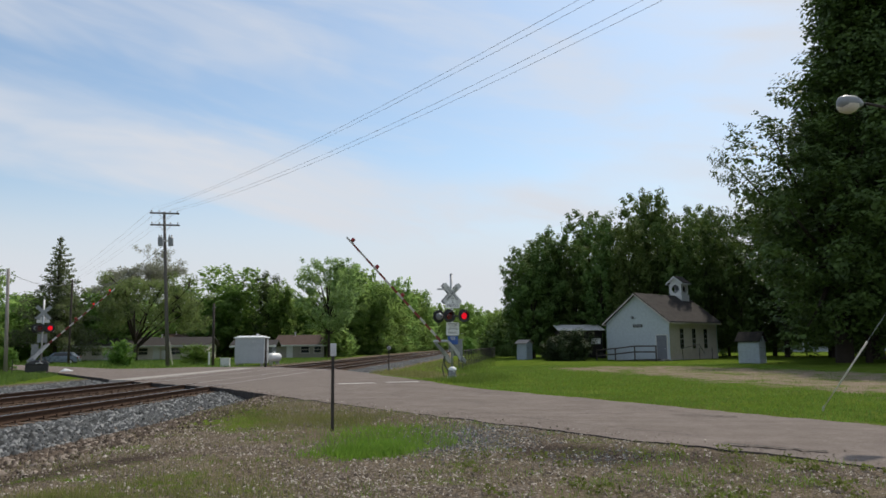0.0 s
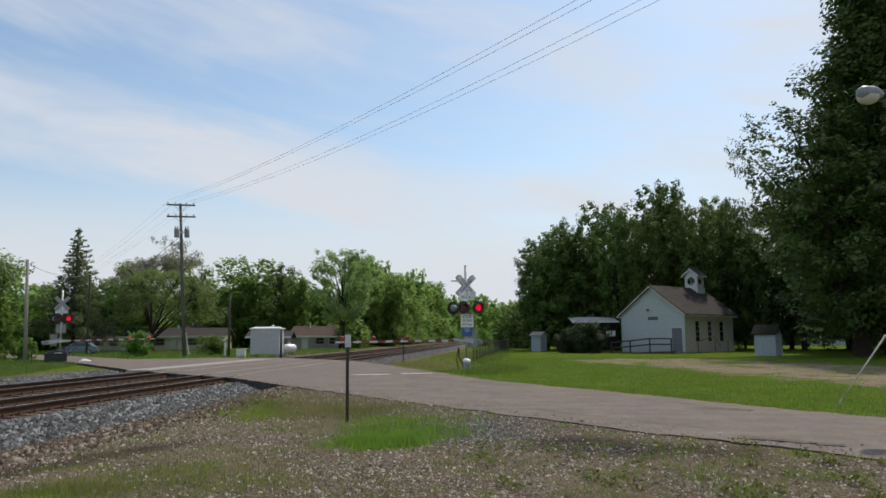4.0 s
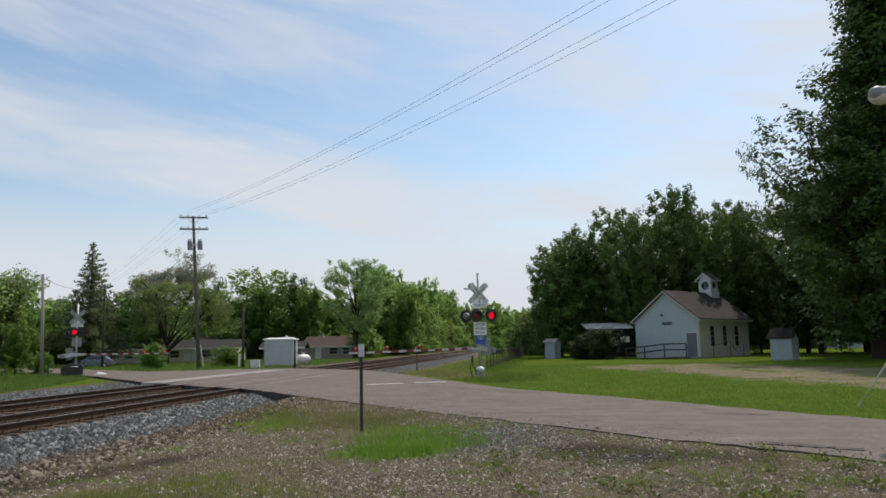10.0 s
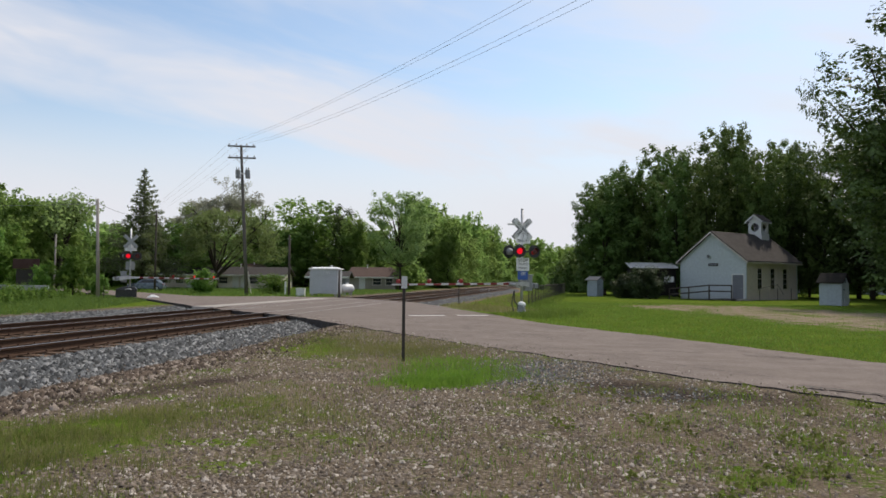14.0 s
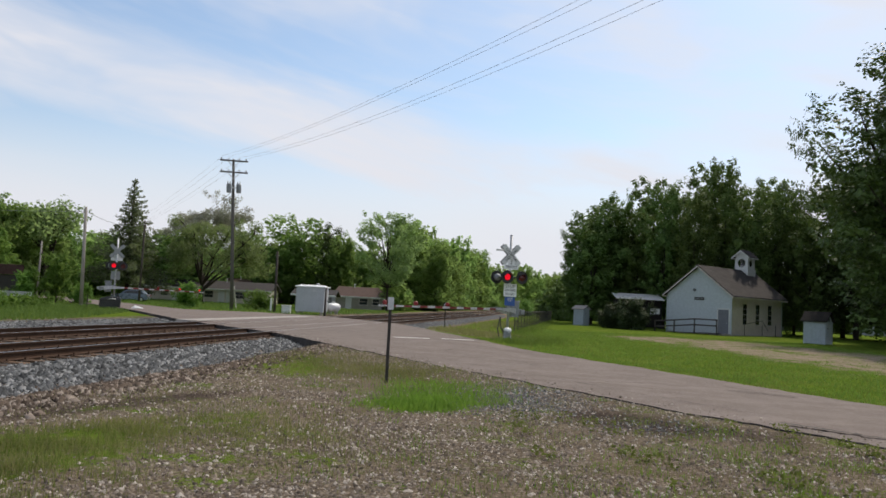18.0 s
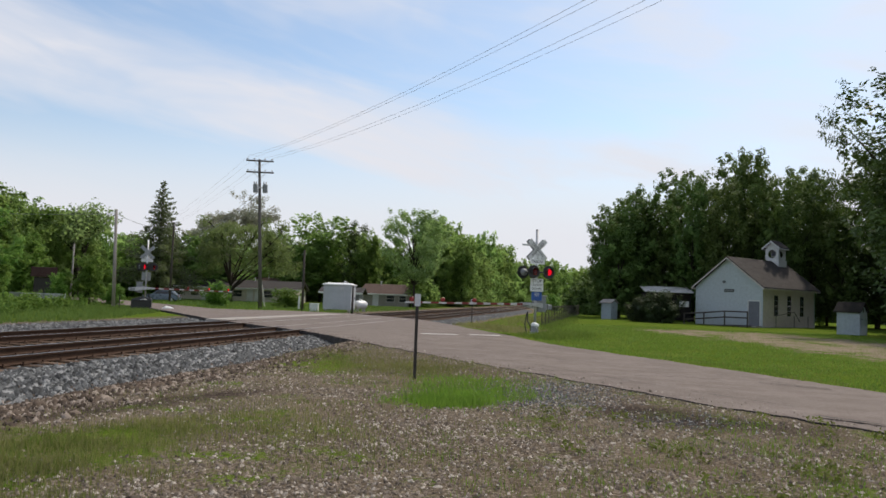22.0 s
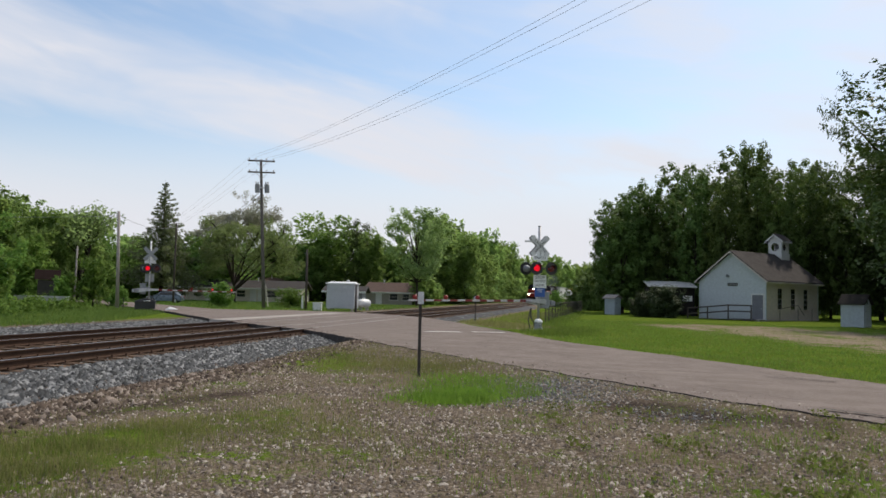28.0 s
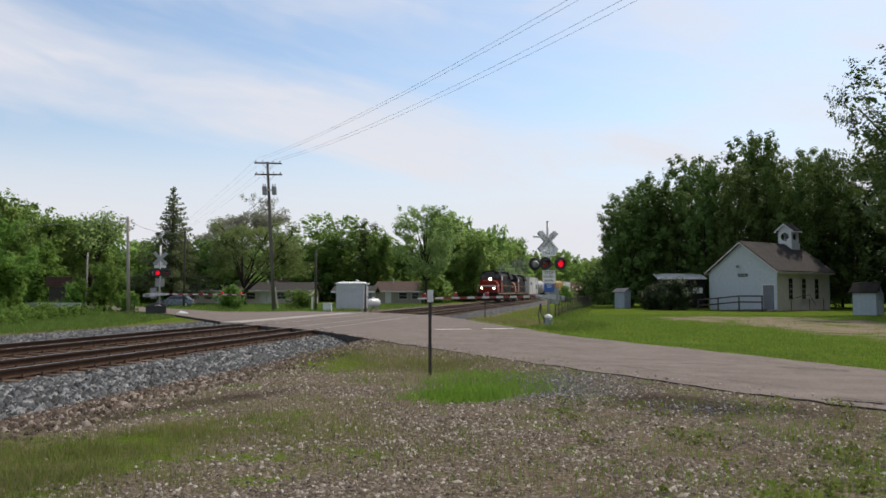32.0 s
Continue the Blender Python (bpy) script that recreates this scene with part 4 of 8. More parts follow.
dark_tree = [make_tree("broadleaf_tree", "tall dark green broadleaf tree behind the schoolhouse", "tree", 51 + i, 18, 5, 0.06, 150, 0.145, 16000, 0.38, M_LEAFSHADE, M_BARK, 0.28) for i in range(4)]
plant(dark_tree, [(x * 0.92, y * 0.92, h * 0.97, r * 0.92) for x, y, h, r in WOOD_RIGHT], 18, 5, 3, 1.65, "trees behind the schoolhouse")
filler = [make_tree("understorey_tree", "leafy green young tree inside the wood", "tree", 61 + i, 8, 4, 0.0, 90, 0.19, 3200, 0.6, M_LEAF, M_BARK, 0.12, lay=0.5) for i in range(2)]
WOOD_FILL = [(-84 + 5.2 * k, 112 + 9 * math.sin(k * 2.1), 8.5 + 1.5 * math.sin(k * 1.7), 3.8) for k in range(6)] + [(-62 + 5.0 * k, 140 + 6 * math.sin(k * 2.1), 9.0 + 1.5 * math.sin(k * 1.7), 4.0) for k in range(8)] + [(-30 + 1.2 * k, 150 + 16 * k, 8.5, 4.2) for k in range(6)] + [(-84 + 7 * k, 88 + 6 * (k % 2), 7.5, 4.0) for k in range(4)]
plant(filler[:1], WOOD_FILL, 8, 4, 7, 1.2, "young trees inside the wood")
WOOD_EDGE = []
for k in range(22):
    p = along(108 + 9.5 * k, -24.0 - 2.2 * math.sin(k * 2.7))
    WOOD_EDGE.append((p.x, p.y, 4.4 + 1.6 * math.sin(k * 1.9), 2.7))
plant(filler[1:], WOOD_EDGE, 8, 4, 8, 1.1, "bushes along the railway")
# these bushes take the shaded leaf tint as well
under = [make_tree("understorey_tree", "low dark bushy tree under the tall wood", "tree", 71 + i, 6, 3, 0.0, 80, 0.19, 4000, 0.46, M_LEAFSHADE, M_BARK, 0.1) for i in range(2)]
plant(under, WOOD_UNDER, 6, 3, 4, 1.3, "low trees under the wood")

# ---- crossing signals ----
def lamp_unit(parent, name, c, out):
    """A flashing lamp: round black background, hood, housing, and a disc that turns its lit or its dark side outward."""
    n = Vector((0, out, 0))
    c = Vector(c)
    u = part(name, Mesh().lathe(c, n, [(0.0, 0.29), (0.006, 0.305), (0.012, 0.305), (0.018, 0.29)], 24), M_BLACK, parent, "black round signal background")
    hood = Mesh()
    k = 18
    for i in range(k):
        a0, a1 = math.pi * (-0.2 + 1.4 * i / k), math.pi * (-0.2 + 1.4 * (i + 1) / k)
        d0, d1 = (0.06 + 0.2 * max(0.0, math.sin(a)) for a in (a0, a1))
        p = [Vector((math.cos(a), 0, math.sin(a))) for a in (a0, a1)]
        for r in (0.185, 0.178):
            q = (c + p[0] * r + n * 0.015, c + p[1] * r + n * 0.015, c + p[1] * r + n * (0.015 + d1), c + p[0] * r + n * (0.015 + d0))
            hood.quad(*q)
    part("hood", hood, M_BLACK, u)
    part("housing", Mesh().lathe(c, -n, [(0.0, 0.16), (0.05, 0.165), (0.14, 0.15), (0.2, 0.06)], 16), M_TRANS, u, "grey lamp housing", True)
    disc = thing("lens", "round red signal lens", "signal lens")
    del disc["category"]
    disc.parent = u
    lit, dark = Mesh(), Mesh()
    for me, s in ((lit, out), (dark, -out)):
        pts = [(0.152 * math.cos(2 * math.pi * i / 20), 0.006 * s, 0.152 * math.sin(2 * math.pi * i / 20)) for i in range(20)]
        tip = (0, 0.03 * s, 0)
        me.add(pts + [tip], [(i, (i + 1) % 20, 20) if s < 0 else ((i + 1) % 20, i, 20) for i in range(20)])
    me = bpy.data.meshes.new("lens")
    v = lit.v + dark.v
    me.from_pydata(v, [], lit.f + [tuple(i + len(lit.v) for i in f) for f in dark.f])
    me.materials.append(M_LIT)
    me.materials.append(M_LENS)
    me.polygons.foreach_set("material_index", [0] * len(lit.f) + [1] * len(dark.f))
    bpy.data.objects.remove(disc)
    disc = new("lens", me)
    disc.parent = u
    disc["label"] = "round red signal lens"
    disc.matrix_basis = Matrix.Translation(c + n * 0.035)
    return disc, c + n * 0.035


def blade(c, length, width, turn, y):
    m = Matrix.Translation((c[0], y, c[1])) @ pose(0, 0, 0, 0, turn, 0)
    return Mesh().box((0, 0, 0), (length, 0.012, width), 0, m)


def crossing_signal(x, y, z, turn, label, spots, facing_signs, pivot, swing):
    s = thing("crossing_signal", label, "railway signal", pose(x, y, z, 0, 0, turn), "signals of the level crossing")
    part("mast", Mesh().tube([(0, 0, 0), (0, 0, 4.85)], 0.062, 12), M_STEEL, s, "silver round mast", True)
    part("finial", Mesh().lathe((0, 0, 4.83), (0, 0, 1), [(0, 0.066), (0.03, 0.07), (0.05, 0.03)], 12), M_TRANS, s)
    part("base", Mesh().lathe((0, 0, 0), (0, 0, 1), [(-0.1, 0.24), (0.03, 0.24), (0.06, 0.2), (0.42, 0.12), (0.5, 0.075)], 12), M_ALU, s, "cast mast base")
    for b in range(4):
        a = math.pi / 4 + b * math.pi / 2
        part("bolt", Mesh().tube([(0.2 * math.cos(a), 0.2 * math.sin(a), 0), (0.2 * math.cos(a), 0.2 * math.sin(a), 0.1)], 0.02, 6), M_STEEL, s)
    for side in (-1, 1):
        yb = 0.09 * side
        for turn_b in (45, -45):
            part("crossbuck_blade", blade((0, 3.92), 1.22, 0.23, turn_b, yb + 0.014 * side * (turn_b > 0)), M_WHITE if side < 0 else M_SIGNBACK, s, "white crossbuck blade" if side < 0 else "grey crossbuck blade")
    if facing_signs:
        part("edge_plate", Mesh().box((-0.42, -0.05, 4.12), (0.75, 0.02, 0.09)).tube([(-0.1, -0.05, 4.12), (0, 0, 4.12)], 0.02, 6), M_ALU, s, "grey plate seen edge-on")
    plate = part("tracks_sign", Mesh().box((0, -0.1, 3.36), (0.78, 0.012, 0.24)).box((0, -0.1, 3.56), (0.40, 0.012, 0.2)), M_SIGN, s, "white plate that counts the tracks")
    words(plate, "number", "2", 0.22, pose(0, -0.109, 3.55, 90, 0, 0), M_BARS)
    words(plate, "lettering", "TRACKS", 0.17, pose(0, -0.109, 3.36, 90, 0, 0), M_BARS)
    if facing_signs:
        for turn_b, txt in ((45, "CROSSING"), (-45, "RAILROAD")):
            words(s, "lettering", txt, 0.17, Matrix.Translation((0, -0.112, 3.92)) @ pose(0, 0, 0, 0, turn_b, 0) @ pose(0, 0, 0, 90, 0, 0), M_BARS)
        plate = part("stop_sign", Mesh().box((0, -0.1, 2.27), (0.68, 0.012, 0.60)), M_SIGN, s, "white sign with black lettering")
        for k, (txt, size) in enumerate((("STOP", 0.21), ("ON RED", 0.155), ("SIGNAL", 0.155))):
            words(plate, "lettering", txt, size, pose(0, -0.109, 2.45 - 0.18 * k, 90, 0, 0), M_BARS)
        plate = part("notice_plate", Mesh().box((0, -0.1, 1.75), (0.54, 0.012, 0.40)), M_BLUE, s, "blue notice plate")
        for k in range(3):
            part("lettering_bar", Mesh().box((0, -0.109, 1.895 - 0.06 * k), (0.3 - 0.05 * k, 0.003, 0.022)), M_WHITE, plate)
    else:
        part("back_plate", Mesh().box((0, -0.1, 2.2), (0.6, 0.012, 0.6)), M_SIGNBACK, s, "grey sign plate")
    part("crossarm", Mesh().tube([(-0.42, -0.2, 2.87), (0.42, -0.2, 2.87)], 0.028, 8).tube([(-0.42, 0.2, 2.87), (0.42, 0.2, 2.87)], 0.028, 8).box((0, 0, 2.87), (0.16, 0.46, 0.12)), M_BLACK, s, "lamp crossarm")
    lenses = []
    for out in (-1, 1):
        for sx in (-1, 1):
            lenses.append((lamp_unit(s, "signal_lamp", (0.39 * sx if out < 0 else 0.3 * sx - 0.14, 0.46 * out, 2.87), out), out, sx))
    # gate machine, counterweights and arm
    part("gate_machine", Mesh().box((0.42, 0.30, 1.38), (0.42, 0.42, 0.72)).box((0.42, 0.30, 1.77), (0.48, 0.48, 0.06)).box((0.12, 0.12, 1.38), (0.4, 0.14, 0.3)), M_TRANS, s, "grey gate machine case")
    part("case_door", Mesh().box((0.42, 0.525, 1.38), (0.34, 0.02, 0.6)), M_TRANS, s)
    part("cable_pipe", Mesh().tube([(-0.2, 0.35, 1.02), (-0.2, 0.35, 0.6), (-0.1, 0.2, 0.3), (-0.1, 0.15, 0.0)], 0.03, 8), M_BLACK, s)
    part("brace", Mesh().tube([(-0.25, 0.3, 1.0), (-0.36, 0.3, 0.45), (-0.3, 0.2, 0.0)], 0.025, 6), M_BLACK, s)
    arm = new("gate_arm", None)
    arm.parent = s
    arm["label"] = "red and white striped gate arm"
    arm.matrix_basis = pose(*pivot, 1.36, 0, 0, swing)
    side = Mesh()
    for yy in (-0.13, 0.66):
        side.prism([(0.12, yy, 0.1), (-0.62, yy, 0.055), (-0.62, yy, -0.055), (0.12, yy, -0.12), (0.8, yy, -0.24), (0.98, yy, -0.16), (0.98, yy, 0.0), (0.6, yy, 0.06)], (0, 0.03, 0))
    side.box((-0.62, 0.28, 0), (0.1, 0.84, 0.1))
    part("arm_support", side, M_STEEL, arm, "pale grey arm yoke")
    for yy in (-0.19, 0.72):
        part("counterweight", Mesh().box((0.82, yy, -0.1), (0.3, 0.09, 0.22)), M_TRANS, arm, "dull grey counterweight")
    n = 16
    x0, x1 = -0.62, -spots[0] - 0.35
    for i in range(n):
        a, b = x0 + (x1 - x0) * i / n, x0 + (x1 - x0) * (i + 1) / n
        h0, h1 = 0.11 - 0.045 * i / n, 0.11 - 0.045 * (i + 1) / n
        st = Mesh().prism([(a, 0.26, -h0 / 2), (b, 0.26, -h1 / 2), (b, 0.26, h1 / 2), (a, 0.26, h0 / 2)], (0, 0.04, 0))
        part("stripe", st, M_RED if i % 2 == 0 else M_ARMWHITE, arm)
    for k, sx in enumerate(spots):
        lampb = part("arm_lamp", Mesh().box((-sx, 0.28, 0.13), (0.13, 0.12, 0.17)), M_LAMPRED, arm, "small red gate lamp")
        for out in (-1, 1):
            part("lens", Mesh().lathe((-sx, 0.28 + 0.062 * out, 0.13), (0, out, 0), [(0, 0.055), (0.02, 0.055), (0.04, 0.02)], 12), M_ARMLIT if k < 2 and not facing_signs else M_LAMPRED, lampb)
    return s, arm, lenses


SIGNAL_A, ARM_A, LENS_A = crossing_signal(-2.38, 35.3, -0.12, 33, "silver crossing signal with crossbuck and red flashers beside the road", (7.8, 6.03, 4.04), True, (0.05, 0.045), 24.4)
SIGNAL_B, ARM_B, LENS_B = crossing_signal(-31.05, 48.9, -0.05, 213, "silver crossing signal with crossbuck seen from behind across the tracks", (5.94, 4.52, 3.02), False, (0.134, 0.04), 8.5)


def junction_box(x, y, z, label):
    t = thing("junction_box", label, "electrical box", pose(x, y, z, 0, 4, 30))
    part("case", Mesh().lathe((0, 0, -0.1), (0, 0, 1), [(0, 0.19), (0.05, 0.19), (0.06, 0.165), (0.5, 0.165)], 14), M_TRANS, t)
    part("lid", Mesh().lathe((0, 0, 0.4), (0, -0.15, 1), [(0, 0.18), (0.05, 0.19), (0.12, 0.14), (0.15, 0.03)], 14), M_SIGN, t, "bright domed lid")
    part("hasp", Mesh().box((0, -0.18, 0.36), (0.06, 0.03, 0.12)), M_STEEL, t)
    return t


junction_box(-2.35, 34.6, -0.12, "grey junction pot with a bright lid beside the signal")


# ---- posts beside the line ----
def marker_post(x, y, z, h, label, sign):
    t = thing("marker_post", label, "marker post", pose(x, y, z, 0, 0, 18), "posts beside the line")
    part("post", Mesh().prism([(-0.03, -0.012, -0.4), (0.03, -0.012, -0.4), (0.03, 0.004, -0.4), (0.012, 0.02, -0.4), (-0.012, 0.02, -0.4), (-0.03, 0.004, -0.4)], (0, 0, h + 0.4)), M_POST, t, "dark steel channel post")
    if sign == "plate":
        part("plate", Mesh().box((0.005, -0.03, h - 0.07), (0.115, 0.014, 0.24)), M_ALU, t, "grey metal plate")
        for k in (-0.06, 0.06):
            part("bolt", Mesh().tube([(0.005, -0.045, h - 0.07 + k), (0.005, -0.03, h - 0.07 + k)], 0.012, 6), M_STEEL, t)
    elif sign == "disc":
        part("disc", Mesh().lathe((0, -0.03, h - 0.05), (0, 1, 0), [(0, 0.15), (0.01, 0.15)], 18), M_POST, t, "dark round marker")
        ring = Mesh()
        for i in range(18):
            a0, a1 = 2 * math.pi * i / 18, 2 * math.pi * (i + 1) / 18
            ring.quad(*[(r * math.cos(a), -0.034, h - 0.05 + r * math.sin(a)) for a, r in ((a0, 0.1), (a1, 0.1), (a1, 0.06), (a0, 0.06))])
        part("ring", ring, M_WHITE, t)
    return t


marker_post(-3.28, 14.45, -0.2, 1.62, "dark steel marker post with a grey plate in the stony verge", "plate")
marker_post(-6.65, 43.9, -0.17, 1.5, "dark steel marker post with a round marker beside the rails", "disc")
marker_post(-31.5, 46.6, -0.15, 0.9, "short brown stake in the grass", "none")


# ---- poles and wires ----
def insulator(parent, x, y, z):
    part("insulator", Mesh().lathe((x, y, z), (0, 0, 1), [(0, 0.02), (0.05, 0.02), (0.06, 0.055), (0.11, 0.05), (0.13, 0.06), (0.17, 0.03)], 10), M_TRANS, parent)


def power_pole(x, y, h, turn, lean, label, arms, cans):
    t = thing("utility_pole", label, "utility pole", pose(x, y, -0.2, lean[0], lean[1], turn))
    part("pole", Mesh().tube([(0, 0, -0.3), (0, 0, h * 0.5), (0, 0, h)], [0.165, 0.14, 0.105], 12), M_POLE, t, "weathered timber pole", True)
    for z in arms:
        part("crossarm", Mesh().box((0, -0.17, z), (2.4, 0.1, 0.13)), M_POLE, t)
        for sx in (-1, 1):
            part("brace", Mesh().tube([(0.55 * sx, -0.13, z), (0, -0.13, z - 0.6)], 0.02, 6), M_STEEL, t)
        for sx in (-1.05, -0.45, 0.45, 1.05):
            insulator(t, sx, -0.17, z + 0.06)
    for sx in cans:
        can = part("transformer", Mesh().lathe((sx, -0.25, h - 2.95), (0, 0, 1), [(0, 0.19), (0.03, 0.21), (0.7, 0.21), (0.75, 0.17), (0.8, 0.1)], 16), M_TRANS, t, "grey transformer can")
        for k in (-0.1, 0.1):
            part("bushing", Mesh().lathe((sx + k, -0.25, h - 2.2), (0, 0, 1), [(0, 0.05), (0.1, 0.04), (0.14, 0.05), (0.22, 0.03)], 8), M_TRANS, can)
        part("bracket", Mesh().box((sx / 2, -0.16, h - 2.5), (abs(sx), 0.06, 0.12)), M_STEEL, can)
    return t


def wire(a, b, sag, r, label):
    a, b = Vector(a), Vector(b)
    pts = []
    for i in range(29):
        u = i / 28
        p = a.lerp(b, u)
        p.z -= sag * 4 * u * (1 - u)
        pts.append(p)
    return tagged(link("overhead_wire", Mesh().tube(pts, r, 5), M_WIRE, smooth=True), label, "wire", "overhead wires")


POLE = (-27.9, 61.4)
power_pole(*POLE, 13.1, 38, (0, -3.2), "tall weathered utility pole with two crossarms and transformers", (12.95, 11.95), (-0.42, 0.42))
power_pole(12.1, 10.5, 11.9, 38, (0, 0), "weathered utility pole beside the road", (11.6,), ())


def top_of(u, z):
    c, s = math.cos(radians(38)), math.sin(radians(38))
    k = -math.sin(radians(3.2)) * z
    return (POLE[0] + u * c + k * c, POLE[1] + u * s + k * s, z + 0.05)


for u, sag in ((-1.05, 1.0), (-0.45, 0.8), (0.45, 1.1), (1.05, 1.0)):
    wire(top_of(u, 13.0), (12.1 + 0.79 * u, 10.5 + 0.62 * u, 11.65), sag, 0.0068, "thin dark overhead wire sagging across the sky")
for u in (-1.05, -0.45, 0.45, 1.05):
    wire(top_of(u, 12.9), (-97.5 + u, 150, 11.9), 0.9, 0.007, "thin dark overhead wire running on past the pole")
for k in (0.0, 0.35):
    wire(top_of(0.1, 10.2 - k), (-59.5, 98, 6.9 - k), 0.8, 0.022, "dark service cable leading to the houses")


def plain_pole(x, y, h, r, mat, lean, label):
    t = thing("utility_pole", label, "utility pole", pose(x, y, -0.2, lean[0], lean[1], 0))
    part("pole", Mesh().tube([(0, 0, -0.3), (0, 0, h)], [r, r * 0.7], 10), mat, t, "timber pole", True)
    part("cap_bolt", Mesh().tube([(-0.18, 0, h - 0.35), (0.18, 0, h - 0.35)], 0.02, 6), M_STEEL, t)
    return t


plain_pole(-34.0, 49.6, 7.2, 0.14, M_POLEPALE, (0, -2.0), "slim grey service pole among the weeds")
plain_pole(-50.0, 66.0, 5.6, 0.11, M_POLEPALE, (0, 0.5), "slim pale pole before the trees")
plain_pole(-42.1, 70.7, 8.4, 0.12, M_POLEDARK, (0, 0), "dark timber pole beside the parked car")
plain_pole(-23.6, 60.3, 5.2, 0.12, M_POLEDARK, (0, -0.5), "short dark timber pole near the cabin")
plain_pole(-18.55, 58.2, 2.3, 0.095, M_POLEDARK, (0, 0), "short dark timber post before the equipment cabin")
wire((-34.2, 49.6, 6.7), (-42.1, 70.7, 7.8), 0.5, 0.016, "dark service cable between two poles")
wire((-34.2, 49.6, 6.7), (-66, 38, 8.0), 1.0, 0.016, "dark service cable over the weeds")


def lamp_pole():
    t = thing("street_lamp", "grey street lamp on a timber pole beside the road", "street lamp", pose(9.9, 15.9, -0.2))
    part("pole", Mesh().tube([(0, 0, -0.3), (0, 0, 8.5)], [0.17, 0.12], 12), M_POLE, t, "weathered timber pole", True)
    part("arm", Mesh().tube([(0, 0, 5.7), (-1.2, -0.5, 6.05), (-2.75, -1.1, 6.2)], 0.03, 8), M_POST, t, "dark bent bracket arm", True)
    head = part("lamp_head", Mesh().lathe((-3.35, -1.33, 6.17), (0.93, 0.37, 0.03), [(-0.02, 0.05), (0.03, 0.11), (0.1, 0.14), (0.34, 0.145), (0.46, 0.1), (0.56, 0.045)], 18), M_TRANS, t, "grey lamp housing", True)
    bowl = Mesh()
    n = 18
    rings = [(0.0, 0.165), (-0.05, 0.16), (-0.12, 0.12), (-0.16, 0.05), (-0.165, 0.005)]
    vs = [(-3.16 + r * 1.25 * math.cos(2 * math.pi * i / n), -1.25 + r * math.sin(2 * math.pi * i / n), 6.13 + z) for z, r in rings for i in range(n)]
    bowl.add(vs, [(k * n + i, k * n + (i + 1) % n, (k + 1) * n + (i + 1) % n, (k + 1) * n + i) for k in range(len(rings) - 1) for i in range(n)])
    part("bowl", bowl, M_GUARD, head, "frosted drop lens", True)
    return t


lamp_pole()
guy = thing("guy_wire", "guy wire with a pale plastic guard anchored in the verge", "guy wire")
g0, g1 = Vector((7.08, 17.8, -0.15)), Vector((9.88, 15.95, 4.9))
part("cable", Mesh().tube([g0, g1], 0.004, 5), M_STEEL, guy)
part("guard", Mesh().tube([g0.lerp(g1, 0.02), g0.lerp(g1, 0.15), g0.lerp(g1, 0.305)], [0.012, 0.017, 0.022], 8), M_GUARD, guy, "pale plastic guard", True)
part("anchor", Mesh().tube([g0 - Vector((0, 0, 0.2)), g0 + Vector((0.05, -0.03, 0.12))], 0.02, 6), M_STEEL, guy)


# ---- schoolhouse ----
def gable_house(t, w, l, eave, ridge, mat_front, mat_side, roof_mat, over=0.35, thick=0.12):
    """Walls with gables at both ends and a two-sided roof; the front lies along x at y = 0, the house runs to +y."""
    for y, m, nm in ((0, mat_front, "front_wall"), (l - 0.15, mat_front, "back_wall")):
        part(nm, Mesh().prism([(0, y, -0.15), (w, y, -0.15), (w, y, eave), (w / 2, y, ridge), (0, y, eave)], (0, 0.15, 0)), m, t)
    part("side_wall", Mesh().box((0.075, l / 2, eave / 2 - 0.08), (0.15, l - 0.31, eave + 0.14)), mat_side, t)
    slope = (ridge - eave) / (w / 2)
    for s in (-1, 1):
        x0, x1 = w / 2, w / 2 + s * (w / 2 + over)
        z1 = eave - slope * over
        part("roof_slope", Mesh().prism([(x0, -over, ridge + 0.03), (x1, -over, z1 + 0.03), (x1, -over, z1 + 0.03 + thick), (x0, -over, ridge + 0.03 + thick * 1.1)], (0, l + 2 * over, 0)), roof_mat, t, "shingled roof slope")
        part("fascia", Mesh().prism([(x0, -over - 0.03, ridge - 0.06), (x1, -over - 0.03, z1 - 0.06), (x1, -over - 0.03, z1 + 0.06), (x0, -over - 0.03, ridge + 0.06)], (0, 0.028, 0)), M_SIDE, t, "white gable trim")
        part("eave_board", Mesh().box((x1, l / 2, z1 - 0.02), (0.04, l + 2 * over, 0.16)), M_SIDE, t, "cream eave trim")


def window_unit(parent, c, w, h, axis, cols, rows, trim, depth=0.06):
    """A sash window in a wall: frame, sill, panes with bars; axis 0: in a wall along x, 1: along y."""
    def b(u, v, d, su, sv, sd):
        if axis == 0:
            return (c[0] + u, c[1] + d, c[2] + v), (su, sd, sv)
        return (c[0] - d, c[1] + u, c[2] + v), (sd, su, sv)
    win = part("window", Mesh().box(*b(-w / 2 - 0.04, 0, 0, 0.09, h + 0.16, depth)).box(*b(w / 2 + 0.04, 0, 0, 0.09, h + 0.16, depth)).box(*b(0, h / 2 + 0.045, 0, w, 0.09, depth)), trim, parent, "painted window frame")
    part("sill", Mesh().box(*b(0, -h / 2 - 0.05, -0.03, w + 0.24, 0.07, depth + 0.08)), trim, win)
    for i in range(cols):
        for j in range(rows):
            pw, ph = w / cols, h / rows
            part("pane", Mesh().box(*b(-w / 2 + pw * (i + 0.5), -h / 2 + ph * (j + 0.5), 0.012, pw - 0.035, ph - 0.035, 0.012)), M_GLASS, win)
    part("sash", Mesh().box(*b(0, 0, 0.006, w, 0.05, 0.03)), trim, win)
    return win


